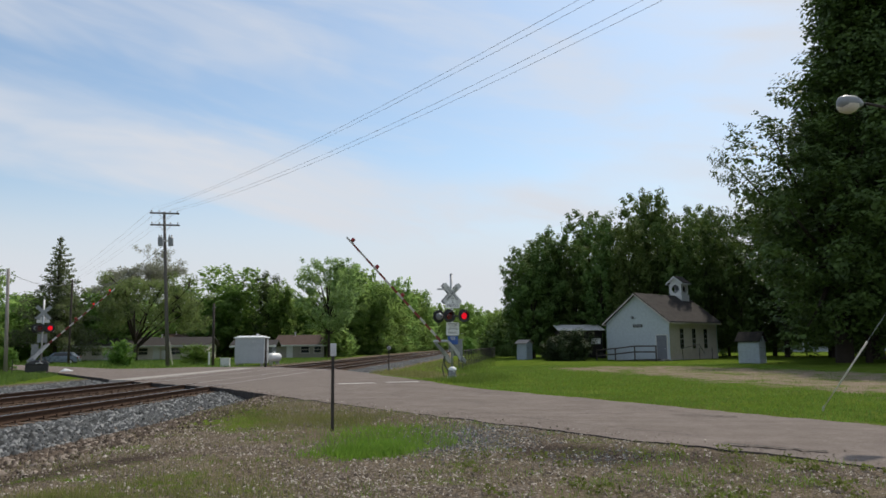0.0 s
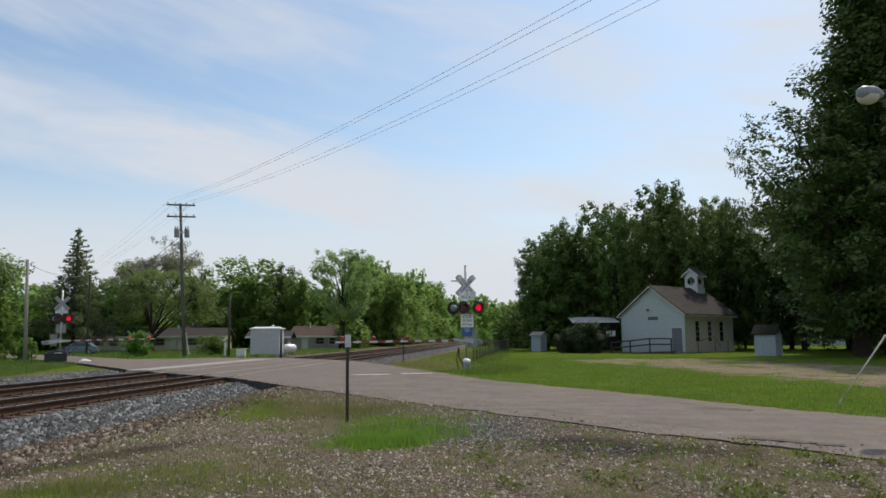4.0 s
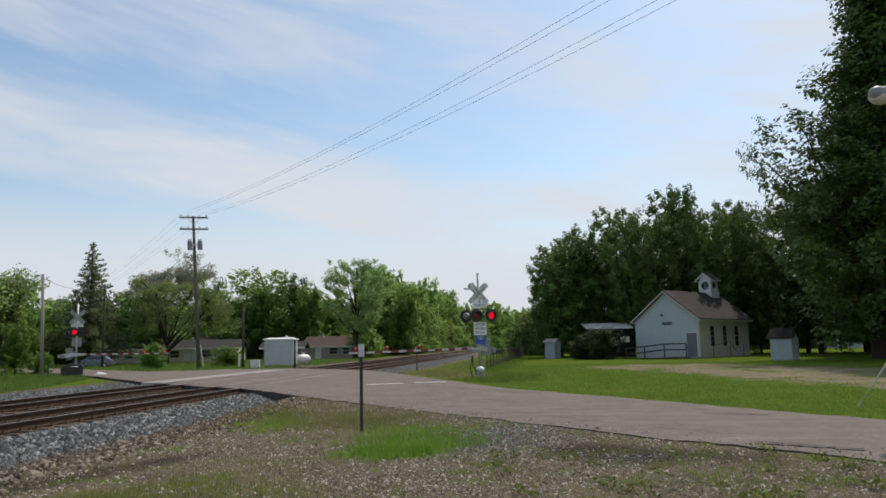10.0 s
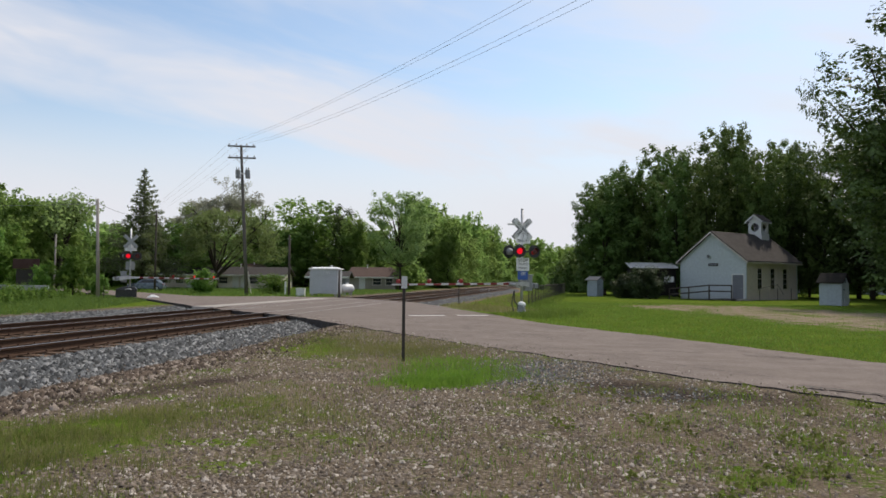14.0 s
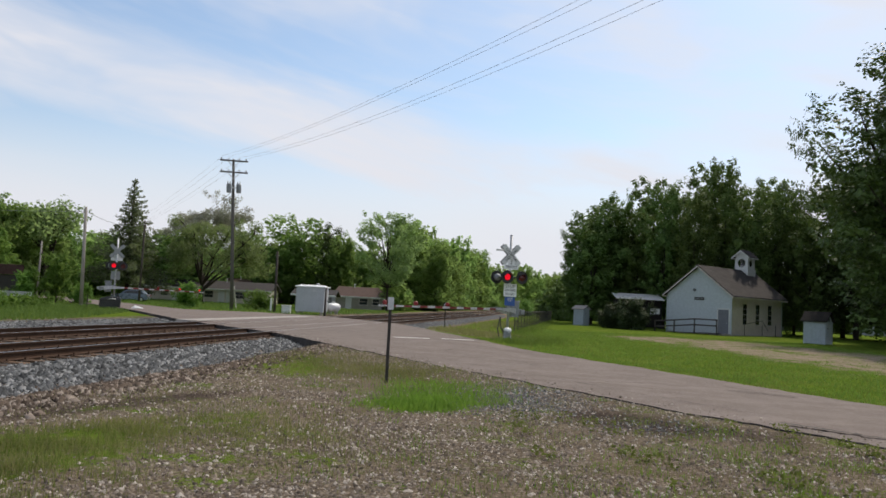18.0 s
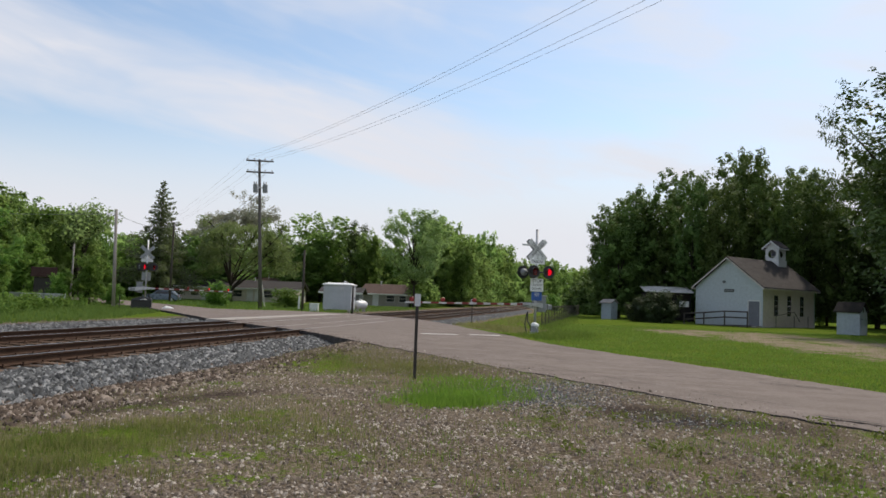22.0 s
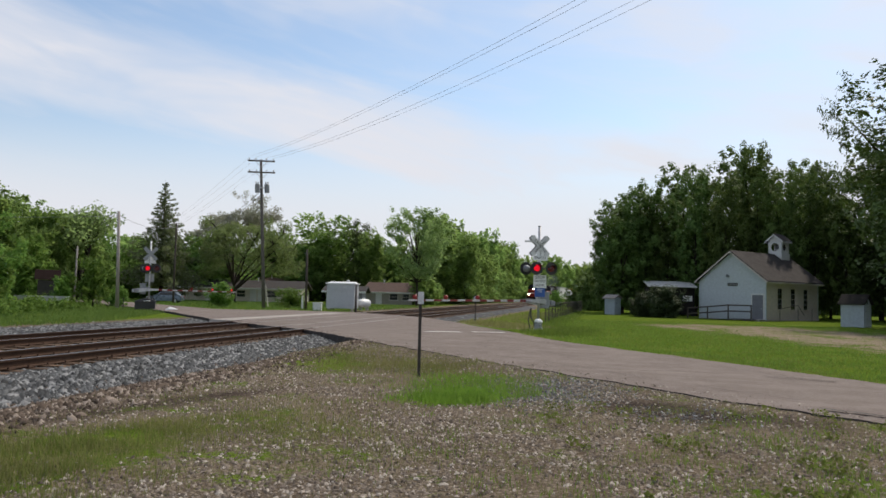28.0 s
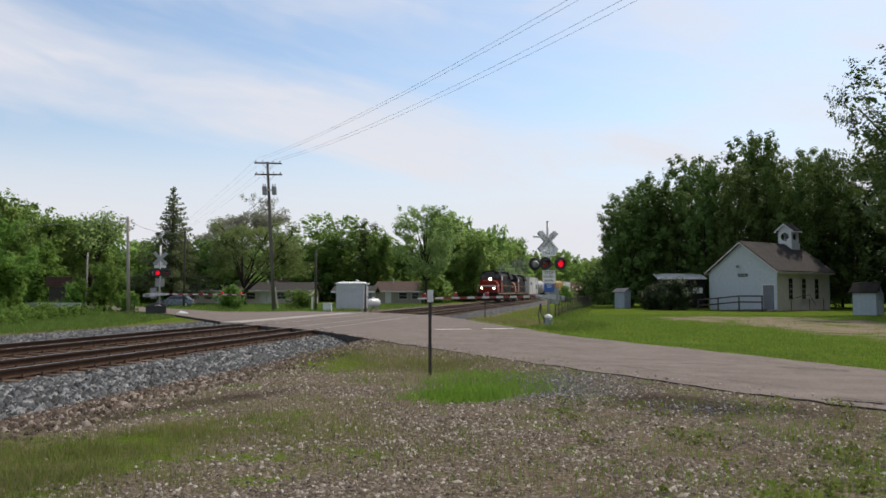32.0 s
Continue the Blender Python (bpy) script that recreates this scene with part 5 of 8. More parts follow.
def schoolhouse():
    W, L, E, R = 6.3, 9.0, 3.5, 5.9
    t = thing("schoolhouse", "small white clapboard schoolhouse with a brown roof and bell cupola", "schoolhouse", pose(9.78, 71.83, -0.12, 0, 0, -41.6))
    # front gets the blued shade colour, the long walls the cream paint
    gable_house(t, W, L, E, R, M_SHADESIDING, M_SIDE, M_SHINGLE)
    # long wall with three tall windows cut through it
    ys, wy0, wy1 = (2.3, 4.5, 6.7), 0.95, 2.75
    edges = [0.16]
    for y in ys:
        edges += [y - 0.38, y + 0.38]
    edges.append(L - 0.16)
    for a, b in zip(edges[::2], edges[1::2]):
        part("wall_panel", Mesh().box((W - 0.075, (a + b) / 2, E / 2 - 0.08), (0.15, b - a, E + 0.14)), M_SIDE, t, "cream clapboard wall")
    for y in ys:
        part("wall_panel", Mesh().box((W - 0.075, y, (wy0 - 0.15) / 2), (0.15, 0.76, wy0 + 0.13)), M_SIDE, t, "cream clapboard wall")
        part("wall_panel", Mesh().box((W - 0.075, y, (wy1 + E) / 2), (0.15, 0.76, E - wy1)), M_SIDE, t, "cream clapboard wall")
    for y in ys:
        window_unit(t, (W - 0.03, y, (wy0 + wy1) / 2), 0.72, wy1 - wy0, 1, 2, 4, M_SIDE)
    for x in (0.0, W):
        part("corner_board", Mesh().box((x, -0.02, E / 2 - 0.1), (0.16, 0.07, E)), M_SHADESIDING, t)
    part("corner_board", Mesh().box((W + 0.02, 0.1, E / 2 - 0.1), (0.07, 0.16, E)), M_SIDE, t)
    door = part("door", Mesh().box((5.6, -0.03, 1.1), (0.98, 0.06, 2.1)), M_DOOR, t, "grey panelled door")
    for z in (0.55, 1.55):
        for x in (5.38, 5.82):
            part("panel", Mesh().box((x, -0.066, z), (0.32, 0.015, 0.75)), M_DOOR, door)
    part("door_frame", Mesh().box((5.05, -0.035, 1.12), (0.1, 0.07, 2.24)).box((6.15, -0.035, 1.12), (0.1, 0.07, 2.24)).box((5.6, -0.035, 2.22), (1.0, 0.07, 0.1)), M_TRIM, t)
    part("handle", Mesh().tube([(5.97, -0.1, 1.0), (5.97, -0.06, 1.0)], 0.03, 8), M_STEEL, door)
    sign = part("name_board", Mesh().box((3.25, -0.03, 3.05), (0.95, 0.04, 0.26)), M_BLACK, t, "dark name board")
    for k in range(6):
        part("lettering_bar", Mesh().box((2.9 + 0.14 * k, -0.054, 3.05), (0.09, 0.006, 0.12)), M_TRANS, sign)
    part("gable_light", Mesh().lathe((2.85, 0.0, 3.85), (0, -1, -0.2), [(0, 0.05), (0.1, 0.06), (0.16, 0.13), (0.24, 0.14)], 10), M_DOOR, t, "small dark gable lamp")
    # cupola astride the ridge
    cx, cy, cw = W / 2, L - 1.15, 1.3
    cup = part("cupola", Mesh().box((cx, cy, R - 0.25), (cw + 0.12, cw + 0.12, 1.0)), M_TRIM, t, "white bell cupola")
    z0, z1, r = R + 0.25, R + 1.4, 0.4
    for ax in (0, 1):
        for s in (-1, 1):
            ring = Mesh()
            n = 20
            def at(u, v, d):
                return (cx + u, cy + s * (cw / 2 + d), v) if ax == 0 else (cx + s * (cw / 2 + d), cy + u, v)
            zc = (z0 + z1) / 2
            for d0, d1 in ((0, -0.08),):
                vs = []
                for i in range(n):
                    a = 2 * math.pi * i / n
                    k = min(cw / 2 / max(1e-6, abs(math.cos(a))), (z1 - z0) / 2 / max(1e-6, abs(math.sin(a))))
                    vs += [at(r * math.cos(a), zc + r * math.sin(a), d0), at(k * math.cos(a), zc + k * math.sin(a), d0), at(r * math.cos(a), zc + r * math.sin(a), d1), at(k * math.cos(a), zc + k * math.sin(a), d1)]
                fs = []
                for i in range(n):
                    j = (i + 1) % n
                    fs += [(4 * i, 4 * i + 1, 4 * j + 1, 4 * j), (4 * i, 4 * j, 4 * j + 2, 4 * i + 2), (4 * i + 2, 4 * j + 2, 4 * j + 3, 4 * i + 3)]
                ring.add(vs, fs)
            part("round_opening", ring, M_TRIM, cup, "cupola side with a round opening")
    part("bell", Mesh().lathe((cx, cy, z1 - 0.15), (0, 0, -1), [(0, 0.06), (0.08, 0.16), (0.35, 0.22), (0.5, 0.34), (0.54, 0.33)], 16), M_DOOR, cup, "dark bell")
    for s in (-1, 1):
        part("cupola_roof", Mesh().prism([(cx, cy - cw / 2 - 0.22, z1 + 0.62), (cx + s * (cw / 2 + 0.24), cy - cw / 2 - 0.22, z1 - 0.06), (cx + s * (cw / 2 + 0.24), cy - cw / 2 - 0.22, z1 + 0.02), (cx, cy - cw / 2 - 0.22, z1 + 0.71)], (0, cw + 0.44, 0)), M_SHINGLE, cup)
        part("cupola_fascia", Mesh().prism([(cx, cy - cw / 2 - 0.245, z1 + 0.5), (cx + s * (cw / 2 + 0.25), cy - cw / 2 - 0.245, z1 - 0.2), (cx + s * (cw / 2 + 0.25), cy - cw / 2 - 0.245, z1 - 0.03), (cx, cy - cw / 2 - 0.245, z1 + 0.67)], (0, 0.022, 0)), M_TRIM, cup)
        part("cupola_eave", Mesh().box((cx + s * (cw / 2 + 0.235), cy, z1 - 0.12), (0.03, cw + 0.4, 0.12)), M_TRIM, cup)
        y = cy + s * (cw / 2 + 0.02)
        part("cupola_gable", Mesh().prism([(cx - cw / 2 - 0.06, y, z1), (cx + cw / 2 + 0.06, y, z1), (cx, y, z1 + 0.58)], (0, -0.05 * s, 0)), M_TRIM, cup)
    part("step", Mesh().box((5.6, -0.55, 0.02), (1.5, 1.0, 0.16)), M_CONCRETE, t, "concrete door step")
    part("foundation", Mesh().box((W / 2, L / 2, -0.06), (W + 0.06, L + 0.06, 0.16)), M_CONCRETE, t)
    return t


schoolhouse()


def ramp_rail():
    t = thing("ramp_railing", "weathered timber ramp railing before the schoolhouse door", "railing", pose(9.78, 71.83, -0.12, 0, 0, -41.6))
    part("ramp_deck", Mesh().prism([(0.2, -1.7, -0.08), (4.6, -1.7, 0.12), (6.0, -1.7, 0.12), (6.0, -1.7, 0.04), (4.6, -1.7, 0.04), (0.2, -1.7, -0.14)], (0, 1.1, 0)), M_WOOD, t)
    posts = [(-0.1, 0.95), (1.9, 1.1), (3.9, 1.3), (6.0, 1.3)]
    for x, h in posts:
        part("post", Mesh().box((x, -1.75, h / 2 - 0.05), (0.1, 0.1, h + 0.1)), M_WOOD, t)
    for (x0, h0), (x1, h1) in zip(posts, posts[1:]):
        for d in (0.0, 0.5):
            part("rail", Mesh().prism([(x0, -1.82, h0 - d - 0.12), (x1, -1.82, h1 - d - 0.12), (x1, -1.82, h1 - d), (x0, -1.82, h0 - d)], (0, 0.04, 0)), M_WOOD, t)
    return t


ramp_rail()
hand = thing("stair_railing", "thin pipe handrail beside the long wall", "railing", pose(14.5, 67.65, -0.12, 0, 0, -41.6))
for y in (0.6, 3.6, 6.0):
    part("post", Mesh().tube([(0.9, y, -0.1), (0.9, y, 1.0)], 0.025, 6), M_POST, hand)
part("rail", Mesh().tube([(0.9, 0.6, 1.0), (0.9, 3.6, 1.35), (0.9, 4.6, 0.5)], 0.025, 6), M_POST, hand)


def outhouse(x, y, turn, w, l, h, label, roof_mat, rise=0.42):
    t = thing("shed", label, "shed", pose(x, y, -0.14, 0, 0, turn), "small sheds on the lawn")
    part("body", Mesh().box((w / 2, l / 2, h / 2 - 0.05), (w, l, h + 0.1)), M_SHEDSHADE, t, "white clapboard body")
    for s in (-1, 1):
        part("roof_slope", Mesh().prism([(w / 2, -0.16, h + rise), (w / 2 + s * (w / 2 + 0.18), -0.16, h - 0.05), (w / 2 + s * (w / 2 + 0.18), -0.16, h + 0.02), (w / 2, -0.16, h + rise + 0.08)], (0, l + 0.32, 0)), roof_mat, t)
    for y0, d in ((-0.001, 0.05), (l + 0.001, -0.05)):
        part("gable", Mesh().prism([(0, y0, h), (w, y0, h), (w / 2, y0, h + rise - 0.02)], (0, d, 0)), M_SHEDSHADE, t)
    door = part("door", Mesh().box((w / 2, -0.02, h * 0.47), (w * 0.55, 0.04, h * 0.86)), M_SHEDSHADE, t, "plank door")
    part("hinge", Mesh().box((w * 0.26, -0.045, h * 0.7), (0.2, 0.012, 0.04)), M_BLACK, door)
    part("corner_board", Mesh().box((0.0, -0.01, h / 2), (0.08, 0.05, h)), M_SHEDSHADE, t)
    part("corner_board", Mesh().box((w, -0.01, h / 2), (0.08, 0.05, h)), M_SHEDSHADE, t)
    return t


outhouse(2.35, 77.4, 56, 1.05, 1.15, 1.62, "small white outhouse with a low grey roof on the lawn", M_POLEPALE, 0.3)
lawn_shed = outhouse(18.35, 56.25, 52, 1.25, 1.5, 1.58, "small white shed with a dark roof on the lawn", M_ROOFSHADE, 0.62)
# plain black box for the small window in the gable
part("vent", Mesh().box((0.62, -0.01, 1.72), (0.16, 0.04, 0.3)), M_BLACK, lawn_shed, "small dark gable window")


# ---- equipment beyond the tracks ----
def cabin():
    t = thing("equipment_cabin", "white metal railway equipment cabin with a flat roof", "equipment cabin", pose(-22.95, 63.5, -0.12, 0, 0, 5))
    part("body", Mesh().box((1.25, 0.9, 1.2), (2.5, 1.8, 2.15)), M_CABIN, t, "white metal body")
    part("roof", Mesh().box((1.25, 0.9, 2.33), (2.72, 2.0, 0.1)).prism([(-0.05, -0.05, 2.38), (2.55, -0.05, 2.38), (2.2, 0.5, 2.5), (0.3, 0.5, 2.5)], (0, 1.3, 0)), M_TANKWHITE, t, "pale overhanging roof")
    part("vent", Mesh().lathe((1.7, 0.9, 2.4), (0, 0, 1), [(0, 0.12), (0.16, 0.12), (0.2, 0.18), (0.26, 0.05)], 10), M_STEEL, t)
    door = part("door", Mesh().box((2.52, 0.9, 1.15), (0.04, 0.95, 1.9)), M_CABIN, t)
    part("handle", Mesh().box((2.56, 1.2, 1.15), (0.03, 0.05, 0.2)), M_BLACK, door)
    for x in (0.62, 1.25, 1.88):
        part("seam", Mesh().box((x, -0.004, 1.2), (0.03, 0.02, 2.1)), M_CABIN, t)
    part("louvre", Mesh().box((1.6, -0.012, 2.0), (0.42, 0.03, 0.25)), M_STEEL, t)
    for x in (0.2, 2.3):
        part("footing", Mesh().box((x, 0.9, -0.03), (0.2, 1.8, 0.3)), M_CONCRETE, t)
    return t


cabin()


def propane_tank():
    t = thing("propane_tank", "white horizontal propane tank beside the cabin", "gas tank", pose(-20.35, 66.3, -0.12, 0, 0, 62) @ Matrix.Scale(0.8, 4))
    part("vessel", Mesh().lathe((-0.9, 0, 0.75), (1, 0, 0), [(0, 0.02), (0.05, 0.22), (0.15, 0.38), (0.32, 0.47), (1.5, 0.47), (1.67, 0.38), (1.77, 0.22), (1.82, 0.02)], 20), M_TANKWHITE, t, "white steel vessel", True)
    part("dome", Mesh().lathe((0, 0, 1.2), (0, 0, 1), [(0, 0.14), (0.14, 0.14), (0.18, 0.08)], 12), M_TANKWHITE, t)
    for x in (-0.5, 0.5):
        part("foot", Mesh().box((x, 0, 0.14), (0.1, 0.5, 0.36)), M_STEEL, t)
    return t


propane_tank()
box = thing("relay_box", "small white relay box beside the road", "electrical box", pose(-22.3, 59.6, -0.12, 0, 0, 10))
part("case", Mesh().box((0, 0, 0.3), (0.7, 0.5, 0.62)), M_WHITE, box)
part("lid", Mesh().box((0, 0, 0.64), (0.78, 0.58, 0.06)), M_WHITE, box)
stake = thing("marker_stake", "white marker stake in the grass", "marker post", pose(-25.2, 63.5, -0.15), "white stakes")
part("stake", Mesh().box((0, 0, 0.5), (0.16, 0.06, 1.35)), M_WHITE, stake)
stake = thing("guy_wire", "leaning white guy guard beside the utility pole", "guy wire", pose(-28.6, 63.9, -0.15, 0, -9, 8), "white stakes")
part("guard", Mesh().tube([(0, 0, 0), (0, 0, 2.1)], 0.05, 8), M_GUARD, stake, "pale plastic guard")
part("cable", Mesh().tube([(0, 0, 2.1), (0, 0, 6.0)], 0.012, 5), M_WIRE, stake)
rock = thing("painted_rock", "white painted rock at the road edge", "rock", pose(-27.9, 46.6, -0.12, 0, 0, 20))
rv = Mesh().lathe((-0.45, 0, 0.08), (1, 0, 0.05), [(0, 0.03), (0.1, 0.14), (0.35, 0.2), (0.6, 0.16), (0.85, 0.1), (0.95, 0.02)], 9)
rv.v = [(x + 0.05 * noise.noise((x * 5, y * 5, z * 5)), y, z + 0.06 * noise.noise((x * 4, y * 4, z * 4 + 9))) for x, y, z in rv.v]
rv.v = [(x * 0.75 + (0.0 if x < 0 else 0.06), y * 1.1, max(z, 0.0) * (0.9 + 0.5 * noise.noise((x * 7, y * 7, 3)))) for x, y, z in rv.v]
part("stone", rv, M_TANKWHITE, rock, "white painted stone")
bin_ = thing("battery_box", "black battery box at the foot of the far signal", "electrical box", pose(-30.3, 47.6, -0.14, 0, 0, 30) @ Matrix.Scale(1.4, 4))
part("case", Mesh().box((-0.1, 0, 0.2), (0.95, 0.6, 0.44)), M_BLACK, bin_)
part("lid", Mesh().prism([(-0.6, -0.34, 0.42), (0.42, -0.34, 0.42), (0.3, -0.3, 0.56), (-0.2, -0.3, 0.6), (-0.5, -0.3, 0.5)], (0, 0.62, 0)), M_BLACK, bin_)
part("handle", Mesh().tube([(-0.15, -0.35, 0.46), (0, -0.4, 0.48), (0.15, -0.35, 0.46)], 0.02, 6), M_STEEL, bin_)


def ranch_house(x, y, turn, w, d, eave, ridge, mat, roof_mat, label, windows, door_at):
    """Low house, long side to the front along x, ridge along x."""
    t = thing("house", label, "house", pose(x, y, -0.35, 0, 0, turn), "low houses beyond the street")
    openings = sorted([(u, ww, 0.85, 1.75) for u, ww in windows] + [(u, 0.9, 0.15, 1.85) for u in door_at])
    at = 0.0

    def piece(c, s):
        if min(s) > 0.02:
            part("wall_panel", Mesh().box(c, s), mat, t)
    for u, ww, z0, z1 in openings:
        piece(((at + u - ww / 2) / 2, 0.1, eave / 2), (u - ww / 2 - at, 0.2, eave))
        piece((u, 0.1, z0 / 2), (ww, 0.2, z0))
        piece((u, 0.1, (z1 + eave) / 2), (ww, 0.2, eave - z1))
        at = u + ww / 2
    piece(((at + w) / 2, 0.1, eave / 2), (w - at, 0.2, eave))
    part("back_wall", Mesh().box((w / 2, d - 0.1, eave / 2), (w, 0.2, eave)), mat, t)
    for xx in (0.1, w - 0.1):
        part("end_wall", Mesh().prism([(xx - 0.1, 0.2, 0), (xx - 0.1, d - 0.2, 0), (xx - 0.1, d - 0.2, eave), (xx - 0.1, d / 2, ridge - 0.1), (xx - 0.1, 0.2, eave)], (0.2, 0, 0)), mat, t)
    for s in (-1, 1):
        y1 = d / 2 + s * (d / 2 + 0.5)
        z1 = eave - 0.5 * (ridge - eave) / (d / 2)
        part("roof_slope", Mesh().prism([(-0.5, d / 2, ridge), (-0.5, y1, z1), (-0.5, y1, z1 + 0.16), (-0.5, d / 2, ridge + 0.18)], (w + 1.0, 0, 0)), roof_mat, t)
    part("fascia", Mesh().box((w / 2, -0.52, eave - 0.5 * (ridge - eave) / (d / 2) + 0.06), (w + 1.0, 0.04, 0.2)), M_TRIM, t)
    for u, ww in windows:
        window_unit(t, (u, 0.03, 1.3), ww - 0.02, 0.88, 0, max(1, round(ww / 0.8)), 1, M_HOUSE)
    for u in door_at:
        door = part("door", Mesh().box((u, 0.06, 1.0), (0.88, 0.06, 1.7)), M_TRIM, t, "pale door")
        part("handle", Mesh().tube([(u + 0.35, 0.0, 1.0), (u + 0.35, 0.04, 1.0)], 0.03, 6), M_STEEL, door)
    for u in (w * 0.3,):
        part("chimney_pipe", Mesh().lathe((u, d * 0.45, ridge - 0.1), (0, 0, 1), [(0, 0.08), (0.55, 0.08), (0.58, 0.14), (0.68, 0.14)], 8), M_TANKWHITE, t)
    return t


ranch_house(-58.2, 95.4, 12, 9.2, 7.5, 2.05, 3.05, M_HOUSE, M_SHINGLE, "long low tan house with a brown shingled roof", [(2.2, 1.6), (4.6, 1.0), (7.6, 1.4)], (6.1,))
ranch_house(-49.0, 97.35, 12, 9.4, 7.5, 2.05, 3.05, M_HOUSE, M_SHINGLE, "long low cream house with a brown shingled roof", [(1.2, 1.2), (5.4, 1.4), (8.2, 1.0)], (2.9, 4.0))
ranch_house(-55.5, 116.4, 12, 9.5, 8, 2.2, 3.9, M_BRICK, M_SHINGLERED, "low house with a reddish roof behind the others", [(3, 1.4), (8, 1.4)], (5.6,))
# grey-tan walls on this house stand in for shadow on its front
ranch_house(-32.2, 105.8, 4, 6.8, 7.0, 2.0, 3.25, M_BRICK, M_SHINGLERED, "low house with a faded reddish roof before the wood", [(4.1, 1.2), (5.9, 1.0)], (1.9,))
ranch_house(-30.4, 84.0, 10, 4.2, 4.0, 1.9, 2.4, M_DOOR, M_SHINGLE, "small dark garage among the trees", [(1.0, 0.8)], (2.8,))


def parked_car(x, y, turn):
    t = thing("car", "blue-grey hatchback parked beside the street", "car", pose(x, y, -0.15, 0, 0, turn) @ Matrix.Diagonal((0.86, 0.9, 0.84, 1)))
    prof = [(-2.1, 0.35), (-2.15, 0.62), (-2.05, 0.92), (-1.75, 1.02), (-1.35, 1.42), (-0.4, 1.5), (0.45, 1.44), (1.05, 1.0), (1.85, 0.88), (2.12, 0.7), (2.15, 0.38), (1.75, 0.28), (-1.75, 0.28)]
    body = Mesh()
    for side in (0,):
        n = len(prof)
        vs = []
        for w, k in ((-0.86, 0.9), (-0.9, 1.0), (0.9, 1.0), (0.86, 0.9)):
            for px, pz in prof:
                inset = 0.16 * max(0.0, (pz - 0.95) / 0.55)
                yy = w * (1 - inset) if abs(w) else 0
                vs.append((px * (0.985 if k < 1 else 1), yy, pz))
        fs = [(r * n + i, r * n + (i + 1) % n, (r + 1) * n + (i + 1) % n, (r + 1) * n + i) for r in range(3) for i in range(n)]
        fs += [tuple(range(n))[::-1], tuple(range(3 * n, 4 * n))]
        body.add(vs, fs)
    part("body", body, M_CARBLUE, t, "blue-grey painted body")
    for s in (-1, 1):
        part("side_window", Mesh().prism([(-1.55, 0.86 * s, 1.03), (0.75, 0.86 * s, 1.03), (0.38, 0.79 * s, 1.38), (-1.2, 0.79 * s, 1.38)], (0, 0.02 * s, 0)), M_GLASS, t)
        for px in (-1.35, 1.35):
            wh = part("wheel", Mesh().lathe((px, 0.74 * s, 0.31), (0, s, 0), [(0, 0.2), (0.02, 0.31), (0.18, 0.31), (0.2, 0.27)], 18), M_RUBBER, t)
            part("rim", Mesh().lathe((px, 0.94 * s, 0.31), (0, s, 0), [(0, 0.2), (0.012, 0.19), (0.02, 0.05)], 14), M_STEEL, wh)
        part("headlight", Mesh().box((2.08, 0.62 * s, 0.72), (0.14, 0.36, 0.14)), M_TANKWHITE, t)
        part("tail_light", Mesh().box((-2.08, 0.7 * s, 0.82), (0.12, 0.26, 0.2)), M_RED, t)
        part("mirror", Mesh().box((0.72, 0.98 * s, 1.05), (0.14, 0.16, 0.12)), M_CARBLUE, t)
    part("windscreen", Mesh().prism([(1.0, -0.7, 1.05), (1.0, 0.7, 1.05), (0.5, 0.62, 1.41), (0.5, -0.62, 1.41)], (0.03, 0, 0.02)), M_GLASS, t)
    return t


parked_car(-45.2, 74.4, 197)


# ---- fence beside the line ----
def chain_fence():
    t = thing("fence", "chain-link fence with dark posts between the lawn and the railway", "fence")
    a, b = Vector((-2.7, 46.2, -0.15)), Vector((-1.0, 92, -0.15))
    n = 19
    for i in range(n + 1):
        p = a.lerp(b, i / n)
        part("post", Mesh().tube([p - Vector((0, 0, 0.2)), p + Vector((0, 0, 1.25))], 0.03, 6), M_POST, t)
    part("top_rail", Mesh().tube([a + Vector((0, 0, 1.18)), b + Vector((0, 0, 1.18))], 0.022, 6), M_POST, t)
    d = (b - a) / n
    for i in range(n):
        net = Mesh()
        p = a + d * i
        for k in range(-8, 17):
            for s in (-1, 1):
                u0, u1 = k / 16, k / 16 + s * 0.5
                z0, z1 = 0.05, 1.15
                if s < 0:
                    u0, u1 = k / 16 + 0.5, k / 16
                c0, c1 = max(0, min(1, u0)), max(0, min(1, u1))
                if abs(c1 - c0) < 0.02:
                    continue
                za, zb = z0 + (z1 - z0) * (c0 - u0) / (u1 - u0), z0 + (z1 - z0) * (c1 - u0) / (u1 - u0)
                net.tube([p + d * c0 + Vector((0, 0, za)), p + d * c1 + Vector((0, 0, zb))], 0.002, 3, False)
        part("mesh_panel", net, M_POST, t, "chain-link netting")
    return t


chain_fence()

# white trailer roof and building glimpsed among the trees
tr = thing("trailer", "white trailer with a bright roof parked under the trees", "trailer", pose(5.7, 79.0, -0.15, 0, 0, 6) @ Matrix.Scale(0.935, 4))
part("roof", Mesh().prism([(0, 0, 3.1), (5.2, 0, 3.1), (5.2, 0, 3.18), (0, 0, 3.18)], (0, 3.2, 0.62)), M_TANKWHITE, tr, "bright white roof")
# black body colour stands in for the shade below the roof
part("body", Mesh().box((2.6, 1.8, 1.6), (4.9, 2.6, 2.9)), M_LOCOBLACK, tr, "body coloured dark for shade")
part("door", Mesh().box((4.3, 0.46, 1.9), (1.0, 0.05, 0.6)), M_TANKWHITE, tr, "white panel")
